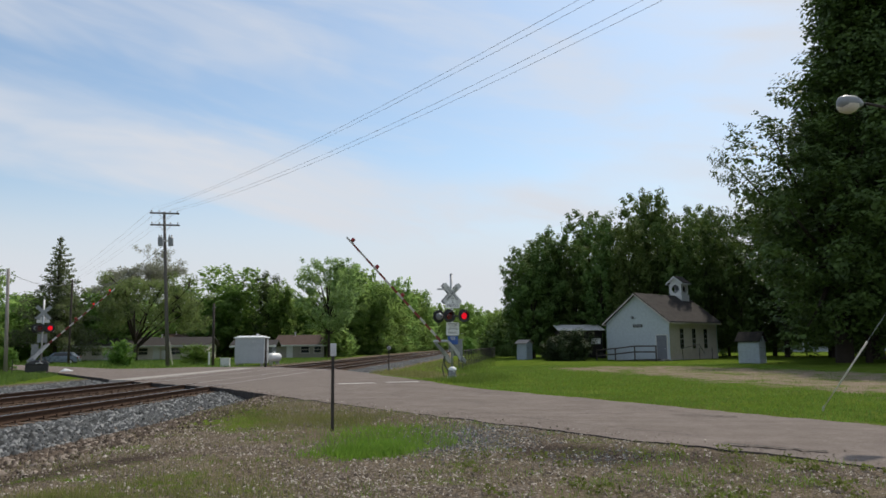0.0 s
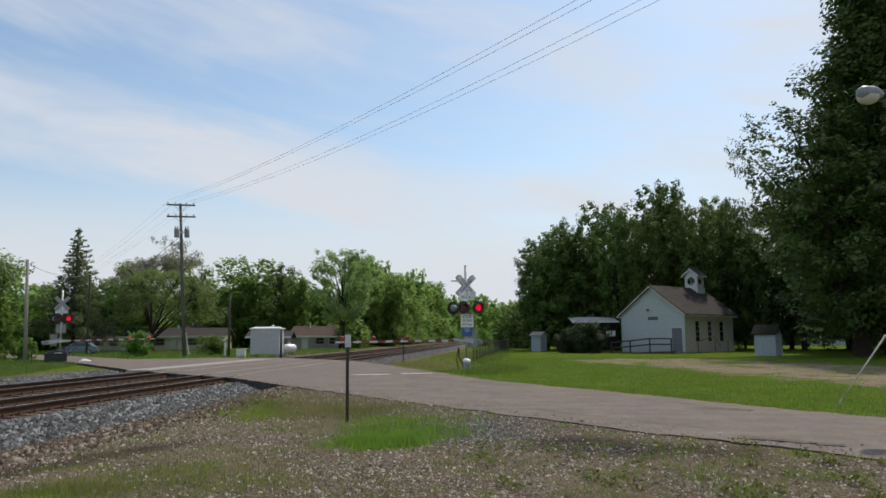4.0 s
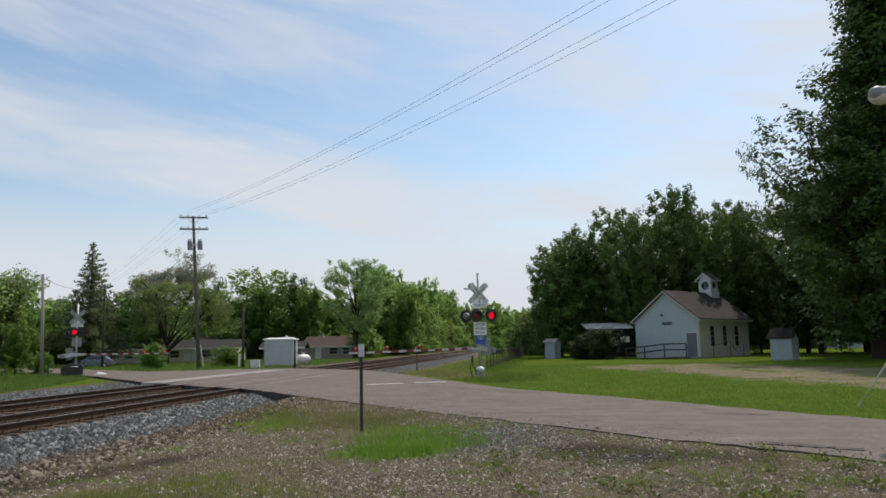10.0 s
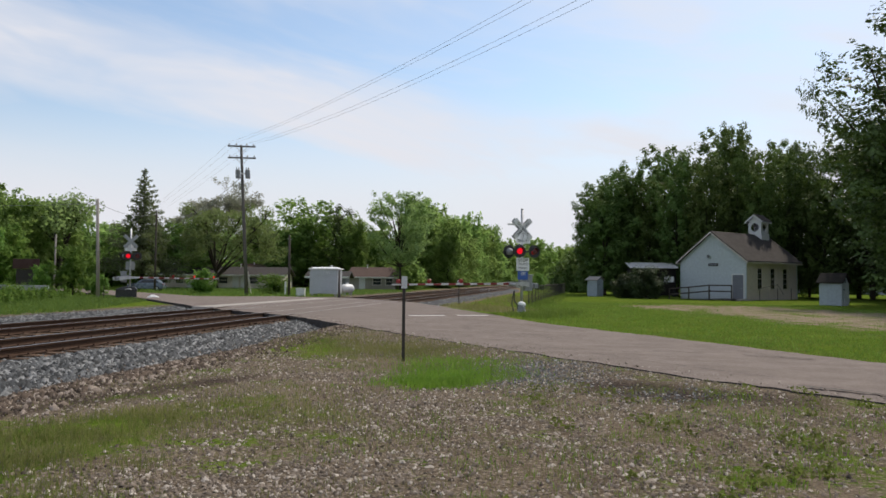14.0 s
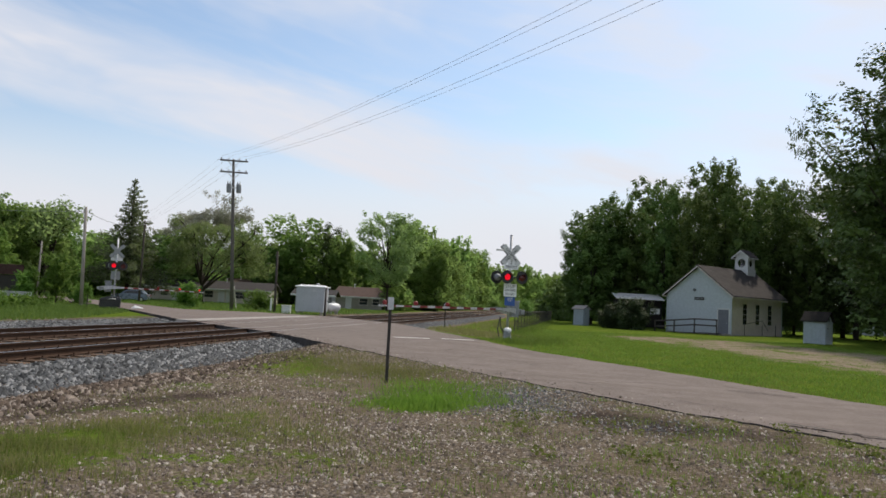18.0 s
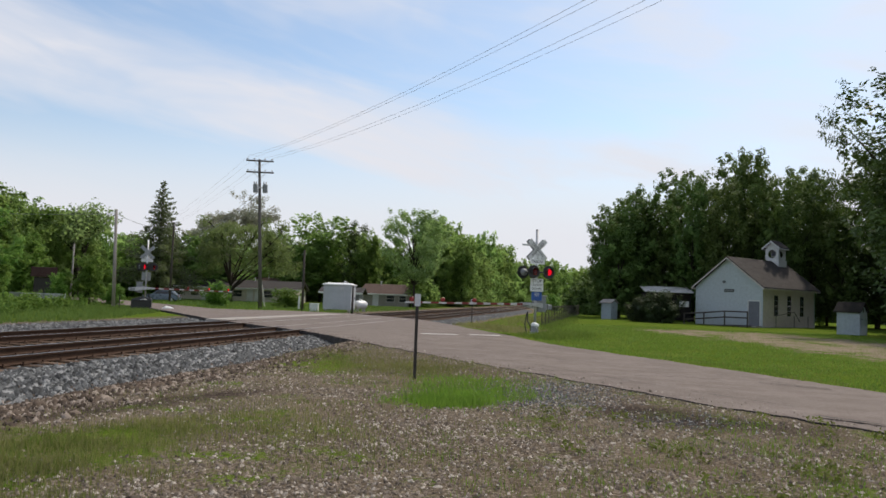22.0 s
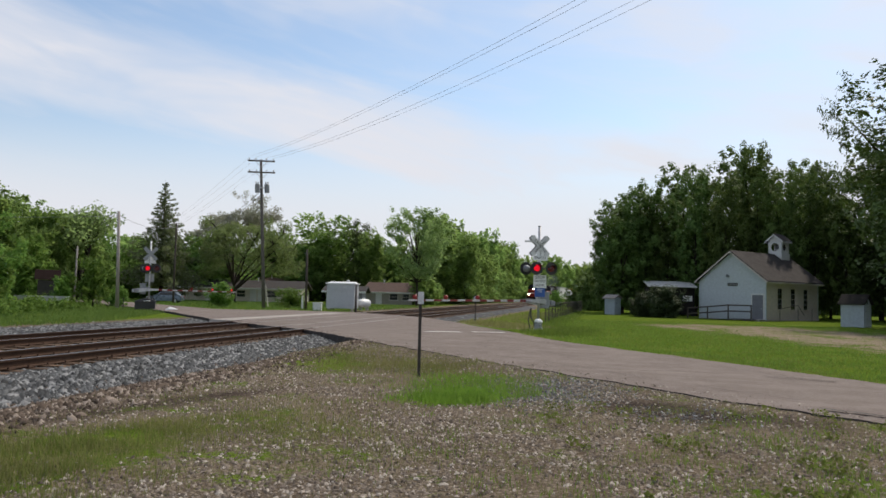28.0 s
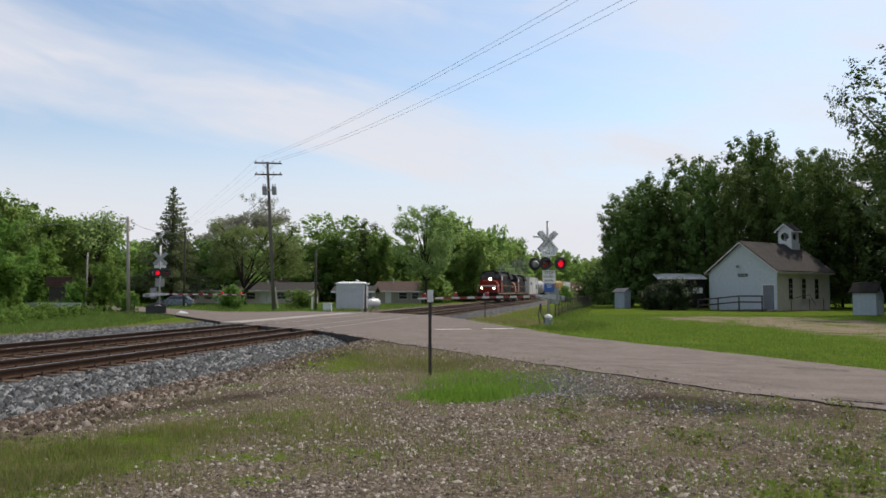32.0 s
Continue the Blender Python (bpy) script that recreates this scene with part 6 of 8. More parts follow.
for px in (1.2, 4.8):
    part("wheel", Mesh().lathe((px, 0.22, 0.3), (0, -1, 0), [(0, 0.25), (0.05, 0.32), (0.18, 0.3)], 14), M_RUBBER, tr)
wb = thing("outbuilding", "long white outbuilding behind the trees", "outbuilding", pose(30, 118, -0.15, 0, 0, -14))
part("wall", Mesh().box((14, 2, 1.2), (28, 4, 2.6)), M_SHADESIDING, wb)
part("roof", Mesh().prism([(-0.3, -0.3, 2.5), (-0.3, 4.3, 2.5), (-0.3, 2, 3.5)], (28.6, 0, 0)), M_STEEL, wb)
for k in range(6):
    part("window", Mesh().box((2.5 + 4.6 * k, -0.02, 1.5), (1.2, 0.05, 0.9)), M_GLASS, wb)
bar = thing("metal_barrier", "low pale metal barrier among the weeds", "barrier", pose(-38.6, 44.9, 0.0, 0, 0, 12))
part("rail", Mesh().box((1.8, 0, 0.55), (3.8, 0.06, 0.34)), M_STEEL, bar)
for px in (0.1, 1.8, 3.5):
    part("post", Mesh().box((px, 0.06, 0.15), (0.1, 0.08, 1.1)), M_WOOD, bar)
sg = thing("shed", "dark red board-fronted shed among the trees", "shed", pose(-46.6, 56.0, -0.15, 0, 0, 38))
# solid dark block put where the shaded opening lies below the board
part("body", Mesh().box((1.2, 1.4, 1.0), (1.5, 2.6, 2.1)), M_SHINGLE, sg, "dark block for the shaded opening")
part("fascia", Mesh().box((1.2, 0.02, 2.5), (2.0, 0.1, 0.85)), M_SHEDRED, sg, "dark red front board")
part("roof", Mesh().box((1.2, 1.45, 2.2), (2.1, 2.7, 0.14)), M_SHINGLE, sg)
ss = thing("sign_board", "small white and blue sign on a post", "sign", pose(-46.5, 58.0, -0.15, 0, 0, 20))
part("post", Mesh().tube([(0, 0, -0.2), (0, 0, 2.0)], 0.03, 6), M_STEEL, ss)
part("board", Mesh().box((0, -0.04, 1.65), (0.5, 0.02, 0.65)), M_TRIM, ss)
part("stripe", Mesh().box((0, -0.055, 1.7), (0.4, 0.01, 0.16)), M_BLUE, ss)

# ---- single trees and shrubs ----
def broad_top(u):
    return max(0.1, 1.06 * (1 - u) ** 0.75 * min(1.0, (u + 0.12) / 0.34) ** 0.6)


def shouldered(u):
    """Widest a third of the way up, then drawn in to a tall narrower top."""
    return float(np.interp(u, (0, 0.12, 0.25, 0.37, 0.49, 0.62, 0.76, 1), (0.5, 0.9, 1, 0.95, 0.62, 0.36, 0.24, 0.1)))


big = make_tree("broadleaf_tree", "huge dark green maple at the edge of the lawn", "tree", 91, 32, 10.0, 0.08, 420, 0.13, 150000, 0.24, M_MAPLESHADE, M_BARK, 0.55, 60, shouldered, lobes=0.12, core=0.4, shift=(0.9, -2.7), lay=0.75, tufts=9)
big.matrix_basis = pose(24.4, 56.5, -0.15, 0, 0, 40)
side = make_tree("broadleaf_tree", "tall dark green maple standing with the others on the lawn", "tree", 92, 28, 9, 0.1, 200, 0.13, 18000, 0.46, M_MAPLESHADE, M_BARK, 0.5, 40, broad_top)
plant([side], [(31.2, 66.0, 26, 8), (36.0, 79, 25, 8), (28.2, 78, 18.2, 4.8), (40.0, 60.0, 30, 9), (26.1, 56.6, 22, 4.2)], 28, 9, 9, 1.0, "tall maples on the lawn")


def spruce(x, y, h, r):
    t = thing("spruce_tree", "tall dark spruce with drooping uneven boughs", "tree", pose(x, y, -0.15))
    rng = np.random.default_rng(5)
    part("trunk", Mesh().tube([(0, 0, -0.3), (0, 0, h)], [0.24, 0.03], 8), M_BARK, t, smooth=True)
    cs, rs, out = [], [], []
    for i in range(130):
        u = 0.15 + 0.84 * (i / 130) ** 0.9
        z = h * u
        ln = r * 1.35 * (1.01 - u) ** 1.1 * rng.uniform(0.5, 1.25) + 0.1
        a = i * 2.399 + rng.uniform(-0.3, 0.3)
        d = np.array((math.cos(a), math.sin(a), -0.32 + 0.4 * u))
        tip = np.array((0, 0, z)) + d * ln
        part("bough", Mesh().tube([(0, 0, z), tuple(tip)], [0.03, 0.008], 4, False), M_BARK, t)
        for k in (0.3, 0.5, 0.7, 0.88, 1.0):
            cs.append(np.array((0, 0, z)) + d * ln * k + np.array((0, 0, 0.12 * k * k * ln)))
            rs.append(0.08 + 0.2 * ln * (1.1 - 0.7 * k))
            out.append(d / np.linalg.norm(d))
    v, f = leaf_cloud(rng, np.array(cs), np.array(rs), 17000, 0.22, np.array(out))
    fast_mesh("needles", v, f, M_NEEDLE, t)
    return t


spruce(-51.0, 82.8, 14.6, 4.6)


def bare_tree(x, y, h, r, n, mat, seed, label, leaf=0.3, depth=5):
    """A spreading tree whose branching shows through thin foliage."""
    rng = random.Random(seed)
    t = thing("sparse_tree", label, "tree", pose(x, y, -0.15))
    wood, tips = Mesh(), []

    def grow(p, d, ln, rad, level):
        q = p + d * ln
        mid = p.lerp(q, 0.5) + Vector((rng.uniform(-1, 1), rng.uniform(-1, 1), 0)) * ln * 0.06
        wood.tube([p, mid, q], [rad, rad * 0.82, rad * 0.66], 6 if level < 3 else 4, False)
        if level >= depth:
            tips.append(q)
            return
        if level >= depth - (2 if mat is M_BUD else 3):
            tips.append(q)
        for k in range(3 if level < 3 else 2):
            a = rng.uniform(0, 2 * math.pi)
            spread = rng.uniform(0.35, 0.8) if level else rng.uniform(0.35, 0.65)
            e = (d + Vector((math.cos(a), math.sin(a), rng.uniform(-0.1, 0.35))) * spread).normalized()
            grow(q, e, ln * rng.uniform(0.62, 0.86), rad * (0.7 if mat is M_BUD else 0.62), level + 1)

    grow(Vector((0, 0, -0.2)), Vector((0, 0, 1)), h * 0.24, 0.2, 0)
    top = max(q.z for q in tips)
    wide = sorted(math.hypot(q.x, q.y) for q in tips)[int(len(tips) * 0.92)]
    kz, kr = h / top, r / wide
    wood.v = [(a * kr, b * kr, c * kz) for a, b, c in wood.v]
    part("trunk", wood, M_BARKPALE if mat is M_BUD else M_BARK, t, "spreading bare limbs", True)
    drop = 0.0 if mat is M_BUD else 0.08 * h
    cs = np.array([(q.x * kr, q.y * kr, q.z * kz - drop * rng.uniform(0, 1)) for q in tips])
    v, f = leaf_cloud(np.random.default_rng(seed), cs, np.full(len(cs), 0.034 * h if mat is M_BUD else 0.085 * h), n, leaf)
    fast_mesh("crown", v, f, mat, t)
    return t


bare_tree(-50.0, 99.5, 15.2, 6.8, 15000, M_BUD, 3, "half-bare spreading tree above the houses", 0.2, 7)


def vase_tree(x, y, h, r, n, mat, seed, label, leaf, off):
    """Dark limbs that part low down and spread under a broad thin dome of foliage, its middle off to one side."""
    rng = random.Random(seed)
    t = thing("sparse_tree", label, "tree", pose(x, y, -0.15))
    wood, ends = Mesh(), []
    wood.tube([(0, 0, -0.3), (0.1, 0, 0.9), (0.15, 0, 1.9)], [0.42, 0.3, 0.27], 9)
    for k in range(8):
        a = 0.4 + k * 2 * math.pi / 8 + rng.uniform(-0.3, 0.3)
        reach = r * rng.uniform(0.55, 0.85)
        tip = Vector((off[0] + reach * math.cos(a), off[1] + reach * math.sin(a), h * rng.uniform(0.62, 0.9)))
        p = [Vector((0.15, 0, 1.5 + 0.12 * k))]
        for u in (0.25, 0.5, 0.75, 1.0):
            q = p[0].lerp(tip, u)
            q.z = p[0].z + (tip.z - p[0].z) * u ** 0.85
            p.append(q + Vector((rng.uniform(-0.25, 0.25), rng.uniform(-0.25, 0.25), 0)))
        wood.tube(p, [0.15, 0.13, 0.10, 0.07, 0.025], 7, False)
        for q in (p[2], p[3], p[3], p[4], p[4]):
            e = q + Vector((rng.uniform(-1, 1) * r * 0.3, rng.uniform(-1, 1) * r * 0.3, h * rng.uniform(0.02, 0.16)))
            wood.tube([q, q.lerp(e, 0.5) + Vector((0, 0, 0.2)), e], [0.08, 0.05, 0.015], 5, False)
            ends.append(e)
    part("trunk", wood, M_BARK, t, "dark spreading limbs", True)
    gen = np.random.default_rng(seed)
    cs = [tuple(e) for e in ends]
    for k in range(110):
        u, a = gen.uniform(0, 1), gen.uniform(0, 2 * math.pi)
        z = h * (0.36 + 0.6 * u)
        w = r * math.sqrt(max(0.05, 1 - ((z / h - 0.5) / 0.5) ** 2)) * gen.uniform(0.6, 1.0)
        cs.append((off[0] + w * math.cos(a), off[1] + w * math.sin(a), z))
    cs = np.array(cs)
    v, f = leaf_cloud(gen, cs, gen.uniform(0.5, 1.25, len(cs)), n, leaf, None, 0.4)
    v[:, 2] *= h / np.percentile(v[:, 2], 99.5)
    fast_mesh("crown", v, f, mat, t)
    return t


vase_tree(-44.7, 89.0, 10.4, 6.6, 21000, M_OLIVELEAF, 8, "olive spreading tree with dark limbs before the low houses", 0.2, (1.8, 0.5))
dark_conifer = make_tree("conifer_tree", "narrow dark conifer among the green trees", "tree", 97, 13.8, 3.2, 0.04, 120, 0.17, 9000, 0.26, M_MAPLESHADE, M_BARK, 0.2, 8, lobes=0.12)
dark_conifer.matrix_basis = pose(-38.4, 121.5, -0.15)
pale = make_tree("sparse_tree", "pale young-leaved tree with its trunk showing before the wood", "tree", 95, 13.6, 5.2, 0.31, 190, 0.11, 14000, 0.25, M_LEAFPALE, M_BARK, 0.17, 40, core=0.0, lay=0.5)
pale.matrix_basis = pose(-23.6, 101.6, -0.15)
bare_tree(-53.5, 71.5, 10.6, 3.4, 3500, M_LEAFPALE, 15, "thin pale-leaved tree among the others", 0.28, 6)

shrub = [make_tree("shrub", "bright green leafy shrub on the grass", "shrub", 101 + i, 2.2, 1.3, 0.0, 60, 0.22, 3600, 0.16, M_WEED, M_BARK, 0.05, 6) for i in range(2)]
plant(shrub, [(-33.2, 63.5, 2.3, 1.2), (-28.4, 68.5, 1.9, 1.5), (1.9, 104, 3.2, 1.8), (-6.2, 135, 2.2, 1.6), (-5.6, 126, 2.6, 1.4)], 2.2, 1.3, 5, 1.1, "shrubs")
leafy = [make_tree("leafy_bush", "tall light green bush among the weeds", "shrub", 111 + i, 4.5, 2.2, 0.0, 80, 0.17, 6000, 0.22, M_WEED, M_BARK, 0.07, 12, lobes=0.3) for i in range(3)]
plant(leafy, [(-36.2, 38.6, 6.2, 2.2), (-35.8, 39.2, 3.3, 1.3), (-41.0, 52.5, 2.4, 0.9), (-39.6, 54.5, 2.9, 1.2), (-37.0, 54.0, 2.3, 1.0), (-48, 58.5, 3.4, 1.6), (-52, 62, 4.5, 2.2), (-39.5, 43, 5.5, 2.2), (-46.5, 66.5, 2.6, 1.4)], 4.5, 2.2, 6, 1.2, "bushes among the weeds")
dk = make_tree("shrub", "large dark rounded shrub beside the schoolhouse", "shrub", 121, 2.9, 2.0, 0.0, 80, 0.2, 9000, 0.16, M_SHRUBSHADE, M_BARK, 0.06, 6)
dk.matrix_basis = pose(6.5, 70.3, -0.15)
ob = copy_thing(dk, pose(4.9, 71.6, -0.15, 0, 0, 70) @ Matrix.Diagonal((0.75, 0.75, 0.8, 1)))


# ---- the train ----
def wheelset(parent, x):
    for s in (-1, 1):
        w = part("wheel", Mesh().lathe((x, 0.68 * s, 0.46), (0, s, 0), [(-0.02, 0.2), (0.0, 0.49), (0.03, 0.46), (0.13, 0.455), (0.13, 0.36), (0.09, 0.12), (0.16, 0.1)], 18), M_RAIL, parent)
    part("axle", Mesh().tube([(x, -0.7, 0.46), (x, 0.7, 0.46)], 0.08, 8), M_RAIL, parent)


def bogie(car, x, axles, mat):
    b = part("bogie", Mesh().box((x, 0, 0.62), (axles[-1] - axles[0] + 0.3, 1.9, 0.16)), mat, car, "black wheel bogie")
    for s in (-1, 1):
        part("side_frame", Mesh().prism([(x + axles[0] - 0.35, 0.95 * s, 0.42), (x + axles[0] - 0.25, 0.95 * s, 0.66), (x - 0.3, 0.95 * s, 0.74), (x + 0.3, 0.95 * s, 0.74), (x + axles[-1] + 0.25, 0.95 * s, 0.66), (x + axles[-1] + 0.35, 0.95 * s, 0.42), (x + 0.3, 0.95 * s, 0.3), (x - 0.3, 0.95 * s, 0.3)], (0, 0.1 * s, 0)), mat, b)
    for a in axles:
        wheelset(b, x + a)
    return b


def locomotive(label, nose_mat, lit):
    """Front towards -x in its own space; 22 m long."""
    c = thing("locomotive", label, "locomotive", group="train")
    part("underframe", Mesh().box((11, 0, 1.25), (21.6, 2.9, 0.36)), M_LOCOBLACK, c, "black underframe")
    part("fuel_tank", Mesh().prism([(8, -1.25, 1.1), (14, -1.25, 1.1), (13.6, -1.15, 0.4), (8.4, -1.15, 0.4)], (0, 2.5, 0)), M_LOCOBLACK, c)
    nose = Mesh().prism([(0.75, -1.42, 1.43), (0.75, 1.42, 1.43), (0.75, 1.2, 2.75), (0.75, 0.85, 3.05), (0.75, -0.85, 3.05), (0.75, -1.2, 2.75)], (2.4, 0, 0.15))
    part("nose", nose, nose_mat, c, "orange red nose")
    part("cab", Mesh().prism([(3.1, -1.5, 1.43), (3.1, 1.5, 1.43), (3.1, 1.5, 3.7), (3.1, 1.15, 4.35), (3.1, 0.5, 4.62), (3.1, -0.5, 4.62), (3.1, -1.15, 4.35), (3.1, -1.5, 3.7)], (2.6, 0, 0)), M_LOCOBLACK, c, "black crew cab")
    part("nose_stripe", Mesh().box((0.74, 0, 2.35), (0.03, 2.3, 0.16)), M_CARWHITE, c, "white nose stripe")
    part("cab_front", Mesh().prism([(3.05, -1.48, 2.7), (3.05, 1.48, 2.7), (3.05, 1.48, 3.3), (3.05, -1.48, 3.3)], (0.06, 0, 0)), nose_mat, c, "red cab front")
    for y in (-1.05, -0.36, 0.36, 1.05):
        part("windscreen", Mesh().box((3.04, y, 3.72), (0.05, 0.6, 0.6)), M_GLASS, c)
    for s in (-1, 1):
        part("side_window", Mesh().box((4.5, 1.505 * s, 3.5), (1.5, 0.03, 0.7)), M_GLASS, c)
        part("cab_panel", Mesh().box((4.4, 1.51 * s, 2.2), (2.5, 0.02, 1.4)), nose_mat, c, "red cab side")
        part("white_stripe", Mesh().prism([(6.0, 1.12 * s, 1.6), (6.7, 1.12 * s, 1.6), (7.7, 1.12 * s, 3.9), (7.0, 1.12 * s, 3.9)], (0, 0.03 * s, 0)), M_CARWHITE, c, "white slanting stripe")
        part("handrail", Mesh().tube([(0.5, 1.42 * s, 1.45), (0.5, 1.42 * s, 2.4), (3.0, 1.42 * s, 2.5)], 0.025, 5), M_CARWHITE, c)
        part("walkway_rail", Mesh().tube([(6.0, 1.42 * s, 2.45), (21.3, 1.42 * s, 2.45)], 0.025, 5), M_CARYELLOW, c)
        part("sill_stripe", Mesh().box((11, 1.46 * s, 1.3), (21.2, 0.03, 0.1)), M_CARYELLOW, c)
        for k in range(8):
            part("stanchion", Mesh().tube([(6.4 + 2.1 * k, 1.42 * s, 1.43), (6.4 + 2.1 * k, 1.42 * s, 2.45)], 0.02, 5), M_LOCOBLACK, c)
        for k in range(9):
            part("hood_door", Mesh().box((8.3 + 1.35 * k, 0.96 * s, 2.5), (1.2, 0.03, 1.7)), M_LOCOBLACK, c)
    part("long_hood", Mesh().prism([(5.7, -0.95, 1.43), (5.7, 0.95, 1.43), (5.7, 0.95, 4.0), (5.7, 0.7, 4.35), (5.7, -0.7, 4.35), (5.7, -0.95, 4.0)], (14.9, 0, 0)), M_LOCOBLACK, c, "black engine hood")
    part("radiator", Mesh().prism([(16.4, -1.35, 3.6), (16.4, 1.35, 3.6), (16.4, 1.0, 4.62), (16.4, -1.0, 4.62)], (4.0, 0, 0)), M_LOCOBLACK, c)
    for x in (17.4, 18.8):
        part("roof_fan", Mesh().lathe((x, 0, 4.6), (0, 0, 1), [(0, 0.6), (0.15, 0.6), (0.16, 0.5)], 16), M_LOCOBLACK, c)
    part("exhaust_stack", Mesh().box((11.5, 0, 4.45), (1.0, 0.5, 0.35)), M_LOCOBLACK, c)
    part("horn", Mesh().lathe((6.2, 0.3, 4.5), (-1, 0, 0.1), [(0, 0.03), (0.3, 0.05), (0.4, 0.12)], 8), M_STEEL, c)
    part("plow", Mesh().prism([(0.35, -1.5, 1.2), (0.35, 1.5, 1.2), (0.15, 1.5, 0.25), (-0.15, 0, 0.2), (0.15, -1.5, 0.25)], (0.12, 0, 0)), M_LOCOBLACK, c, "black pilot plow")
    part("coupler", Mesh().box((-0.1, 0, 0.9), (0.7, 0.3, 0.3)), M_RAIL, c)
    if lit:
        part("number_board", Mesh().box((3.03, 0, 4.25), (0.05, 1.3, 0.25)), M_GLASS, c)
        head = part("headlight", Mesh().box((2.95, 0, 3.36), (0.2, 0.66, 0.36)), M_LOCOBLACK, c, "headlight case")
        for y in (-0.11, 0.11):
            part("bulb", Mesh().lathe((2.84, y, 3.36), (-1, 0, 0), [(0, 0.14), (0.02, 0.14), (0.04, 0.05)], 12), M_HEAD, head, "lit headlight")
        for y in (-0.85, 0.85):
            ditch = part("ditch_light", Mesh().box((0.66, y, 2.0), (0.2, 0.3, 0.3)), M_LOCOBLACK, c, "ditch light case")
            part("bulb", Mesh().lathe((0.55, y, 2.0), (-1, 0, 0), [(0, 0.13), (0.02, 0.13), (0.04, 0.04)], 12), M_HEAD, ditch, "lit ditch light")
    for x in (4.4, 17.6):
        bogie(c, x, (-1.7, 0.0, 1.7), M_LOCOBLACK)
    return c


def boxcar(label, mat, l=16.5, h=4.6, group="train", marks=M_BARS):
    c = thing("boxcar", label, "freight car", group=group)
    part("body", Mesh().box((l / 2, 0, (h + 1.05) / 2), (l - 1.0, 2.9, h - 1.05)), mat, c, "ribbed steel body")
    part("roof", Mesh().prism([(0.4, -1.52, h), (0.4, 1.52, h), (0.4, 0, h + 0.16)], (l - 0.8, 0, 0)), M_CARGREY, c)
    for s in (-1, 1):
        for k in range(13):
            x = 0.8 + (l - 1.6) * k / 12
            part("rib", Mesh().box((x, 1.475 * s, (h + 1.15) / 2), (0.1, 0.06, h - 1.2)), mat, c)
        door = part("door", Mesh().box((l / 2, 1.5 * s, (h + 1.1) / 2), (3.0, 0.07, h - 1.4)), mat, c)
        part("lettering_bar", Mesh().box((l * 0.22, 1.512 * s, 3.2), (2.4, 0.02, 0.5)), marks, c)
        part("lettering_bar", Mesh().box((l * 0.78, 1.512 * s, 2.6), (2.0, 0.02, 0.9)), marks, c)
        for k in range(5):
            part("ladder_rung", Mesh().tube([(0.7, 1.53 * s, 1.2 + 0.45 * k), (1.15, 1.53 * s, 1.2 + 0.45 * k)], 0.02, 4), M_STEEL, c)
    part("sill", Mesh().box((l / 2, 0, 0.95), (l, 0.5, 0.3)), M_LOCOBLACK, c)
    for x in (2.4, l - 2.4):
        bogie(c, x, (-0.9, 0.9), M_LOCOBLACK)
    return c


def hopper(label, mat, l=16.0):
    c = thing("hopper_car", label, "freight car", group="train")
    h = 4.5
    part("body", Mesh().prism([(1.0, -1.5, 2.0), (1.0, -1.5, h - 0.3), (1.0, -1.1, h), (1.0, 1.1, h), (1.0, 1.5, h - 0.3), (1.0, 1.5, 2.0), (1.0, 0.9, 1.3), (1.0, -0.9, 1.3)], (l - 2.0, 0, 0)), mat, c, "covered hopper body")
    for k in range(4):
        x = 2.6 + 3.6 * k
        part("chute", Mesh().prism([(x - 1.4, -1.0, 1.6), (x + 1.4, -1.0, 1.6), (x + 0.4, -1.0, 0.5), (x - 0.4, -1.0, 0.5)], (0, 2.0, 0)), mat, c)
        part("hatch", Mesh().lathe((x, 0, h), (0, 0, 1), [(0, 0.5), (0.12, 0.5), (0.14, 0.3)], 12), mat, c)
    for s in (-1, 1):
        for k in range(10):
            part("rib", Mesh().box((1.2 + (l - 2.4) * k / 9, 1.53 * s, 3.0), (0.09, 0.06, 2.2)), mat, c)
        part("lettering_bar", Mesh().box((l * 0.3, 1.57 * s, 3.4), (2.2, 0.02, 0.5)), M_BARS, c)
    part("sill", Mesh().box((l / 2, 0, 1.0), (l, 0.5, 0.28)), M_LOCOBLACK, c)
    for x in (2.2, l - 2.2):
        bogie(c, x, (-0.9, 0.9), M_LOCOBLACK)
    return c


def tank_car(label, mat, l=16.0):
    c = thing("tank_car", label, "freight car", group="train")
    part("tank", Mesh().lathe((0.7, 0, 2.65), (1, 0, 0), [(0, 0.1), (0.1, 0.8), (0.35, 1.3), (0.7, 1.48), (l - 2.1, 1.48), (l - 1.75, 1.3), (l - 1.5, 0.8), (l - 1.4, 0.1)], 24), mat, c, "round steel tank", True)
    part("dome", Mesh().lathe((l / 2, 0, 4.05), (0, 0, 1), [(0, 0.6), (0.4, 0.58), (0.46, 0.3)], 16), mat, c)
    part("sill", Mesh().box((l / 2, 0, 1.0), (l, 0.6, 0.3)), M_LOCOBLACK, c)
    for x in (1.6, l - 1.6):
        part("saddle", Mesh().box((x, 0, 1.4), (0.6, 2.2, 0.6)), M_LOCOBLACK, c)
    for s in (-1, 1):
        part("ladder", Mesh().tube([(l / 2, 1.5 * s, 1.1), (l / 2, 1.5 * s, 4.1)], 0.03, 5), M_STEEL, c)
        part("lettering_bar", Mesh().box((l * 0.3, 1.49 * s, 2.9), (1.8, 0.02, 0.5)), M_BARS, c)
    for x in (2.2, l - 2.2):
        bogie(c, x, (-0.9, 0.9), M_LOCOBLACK)
    return c


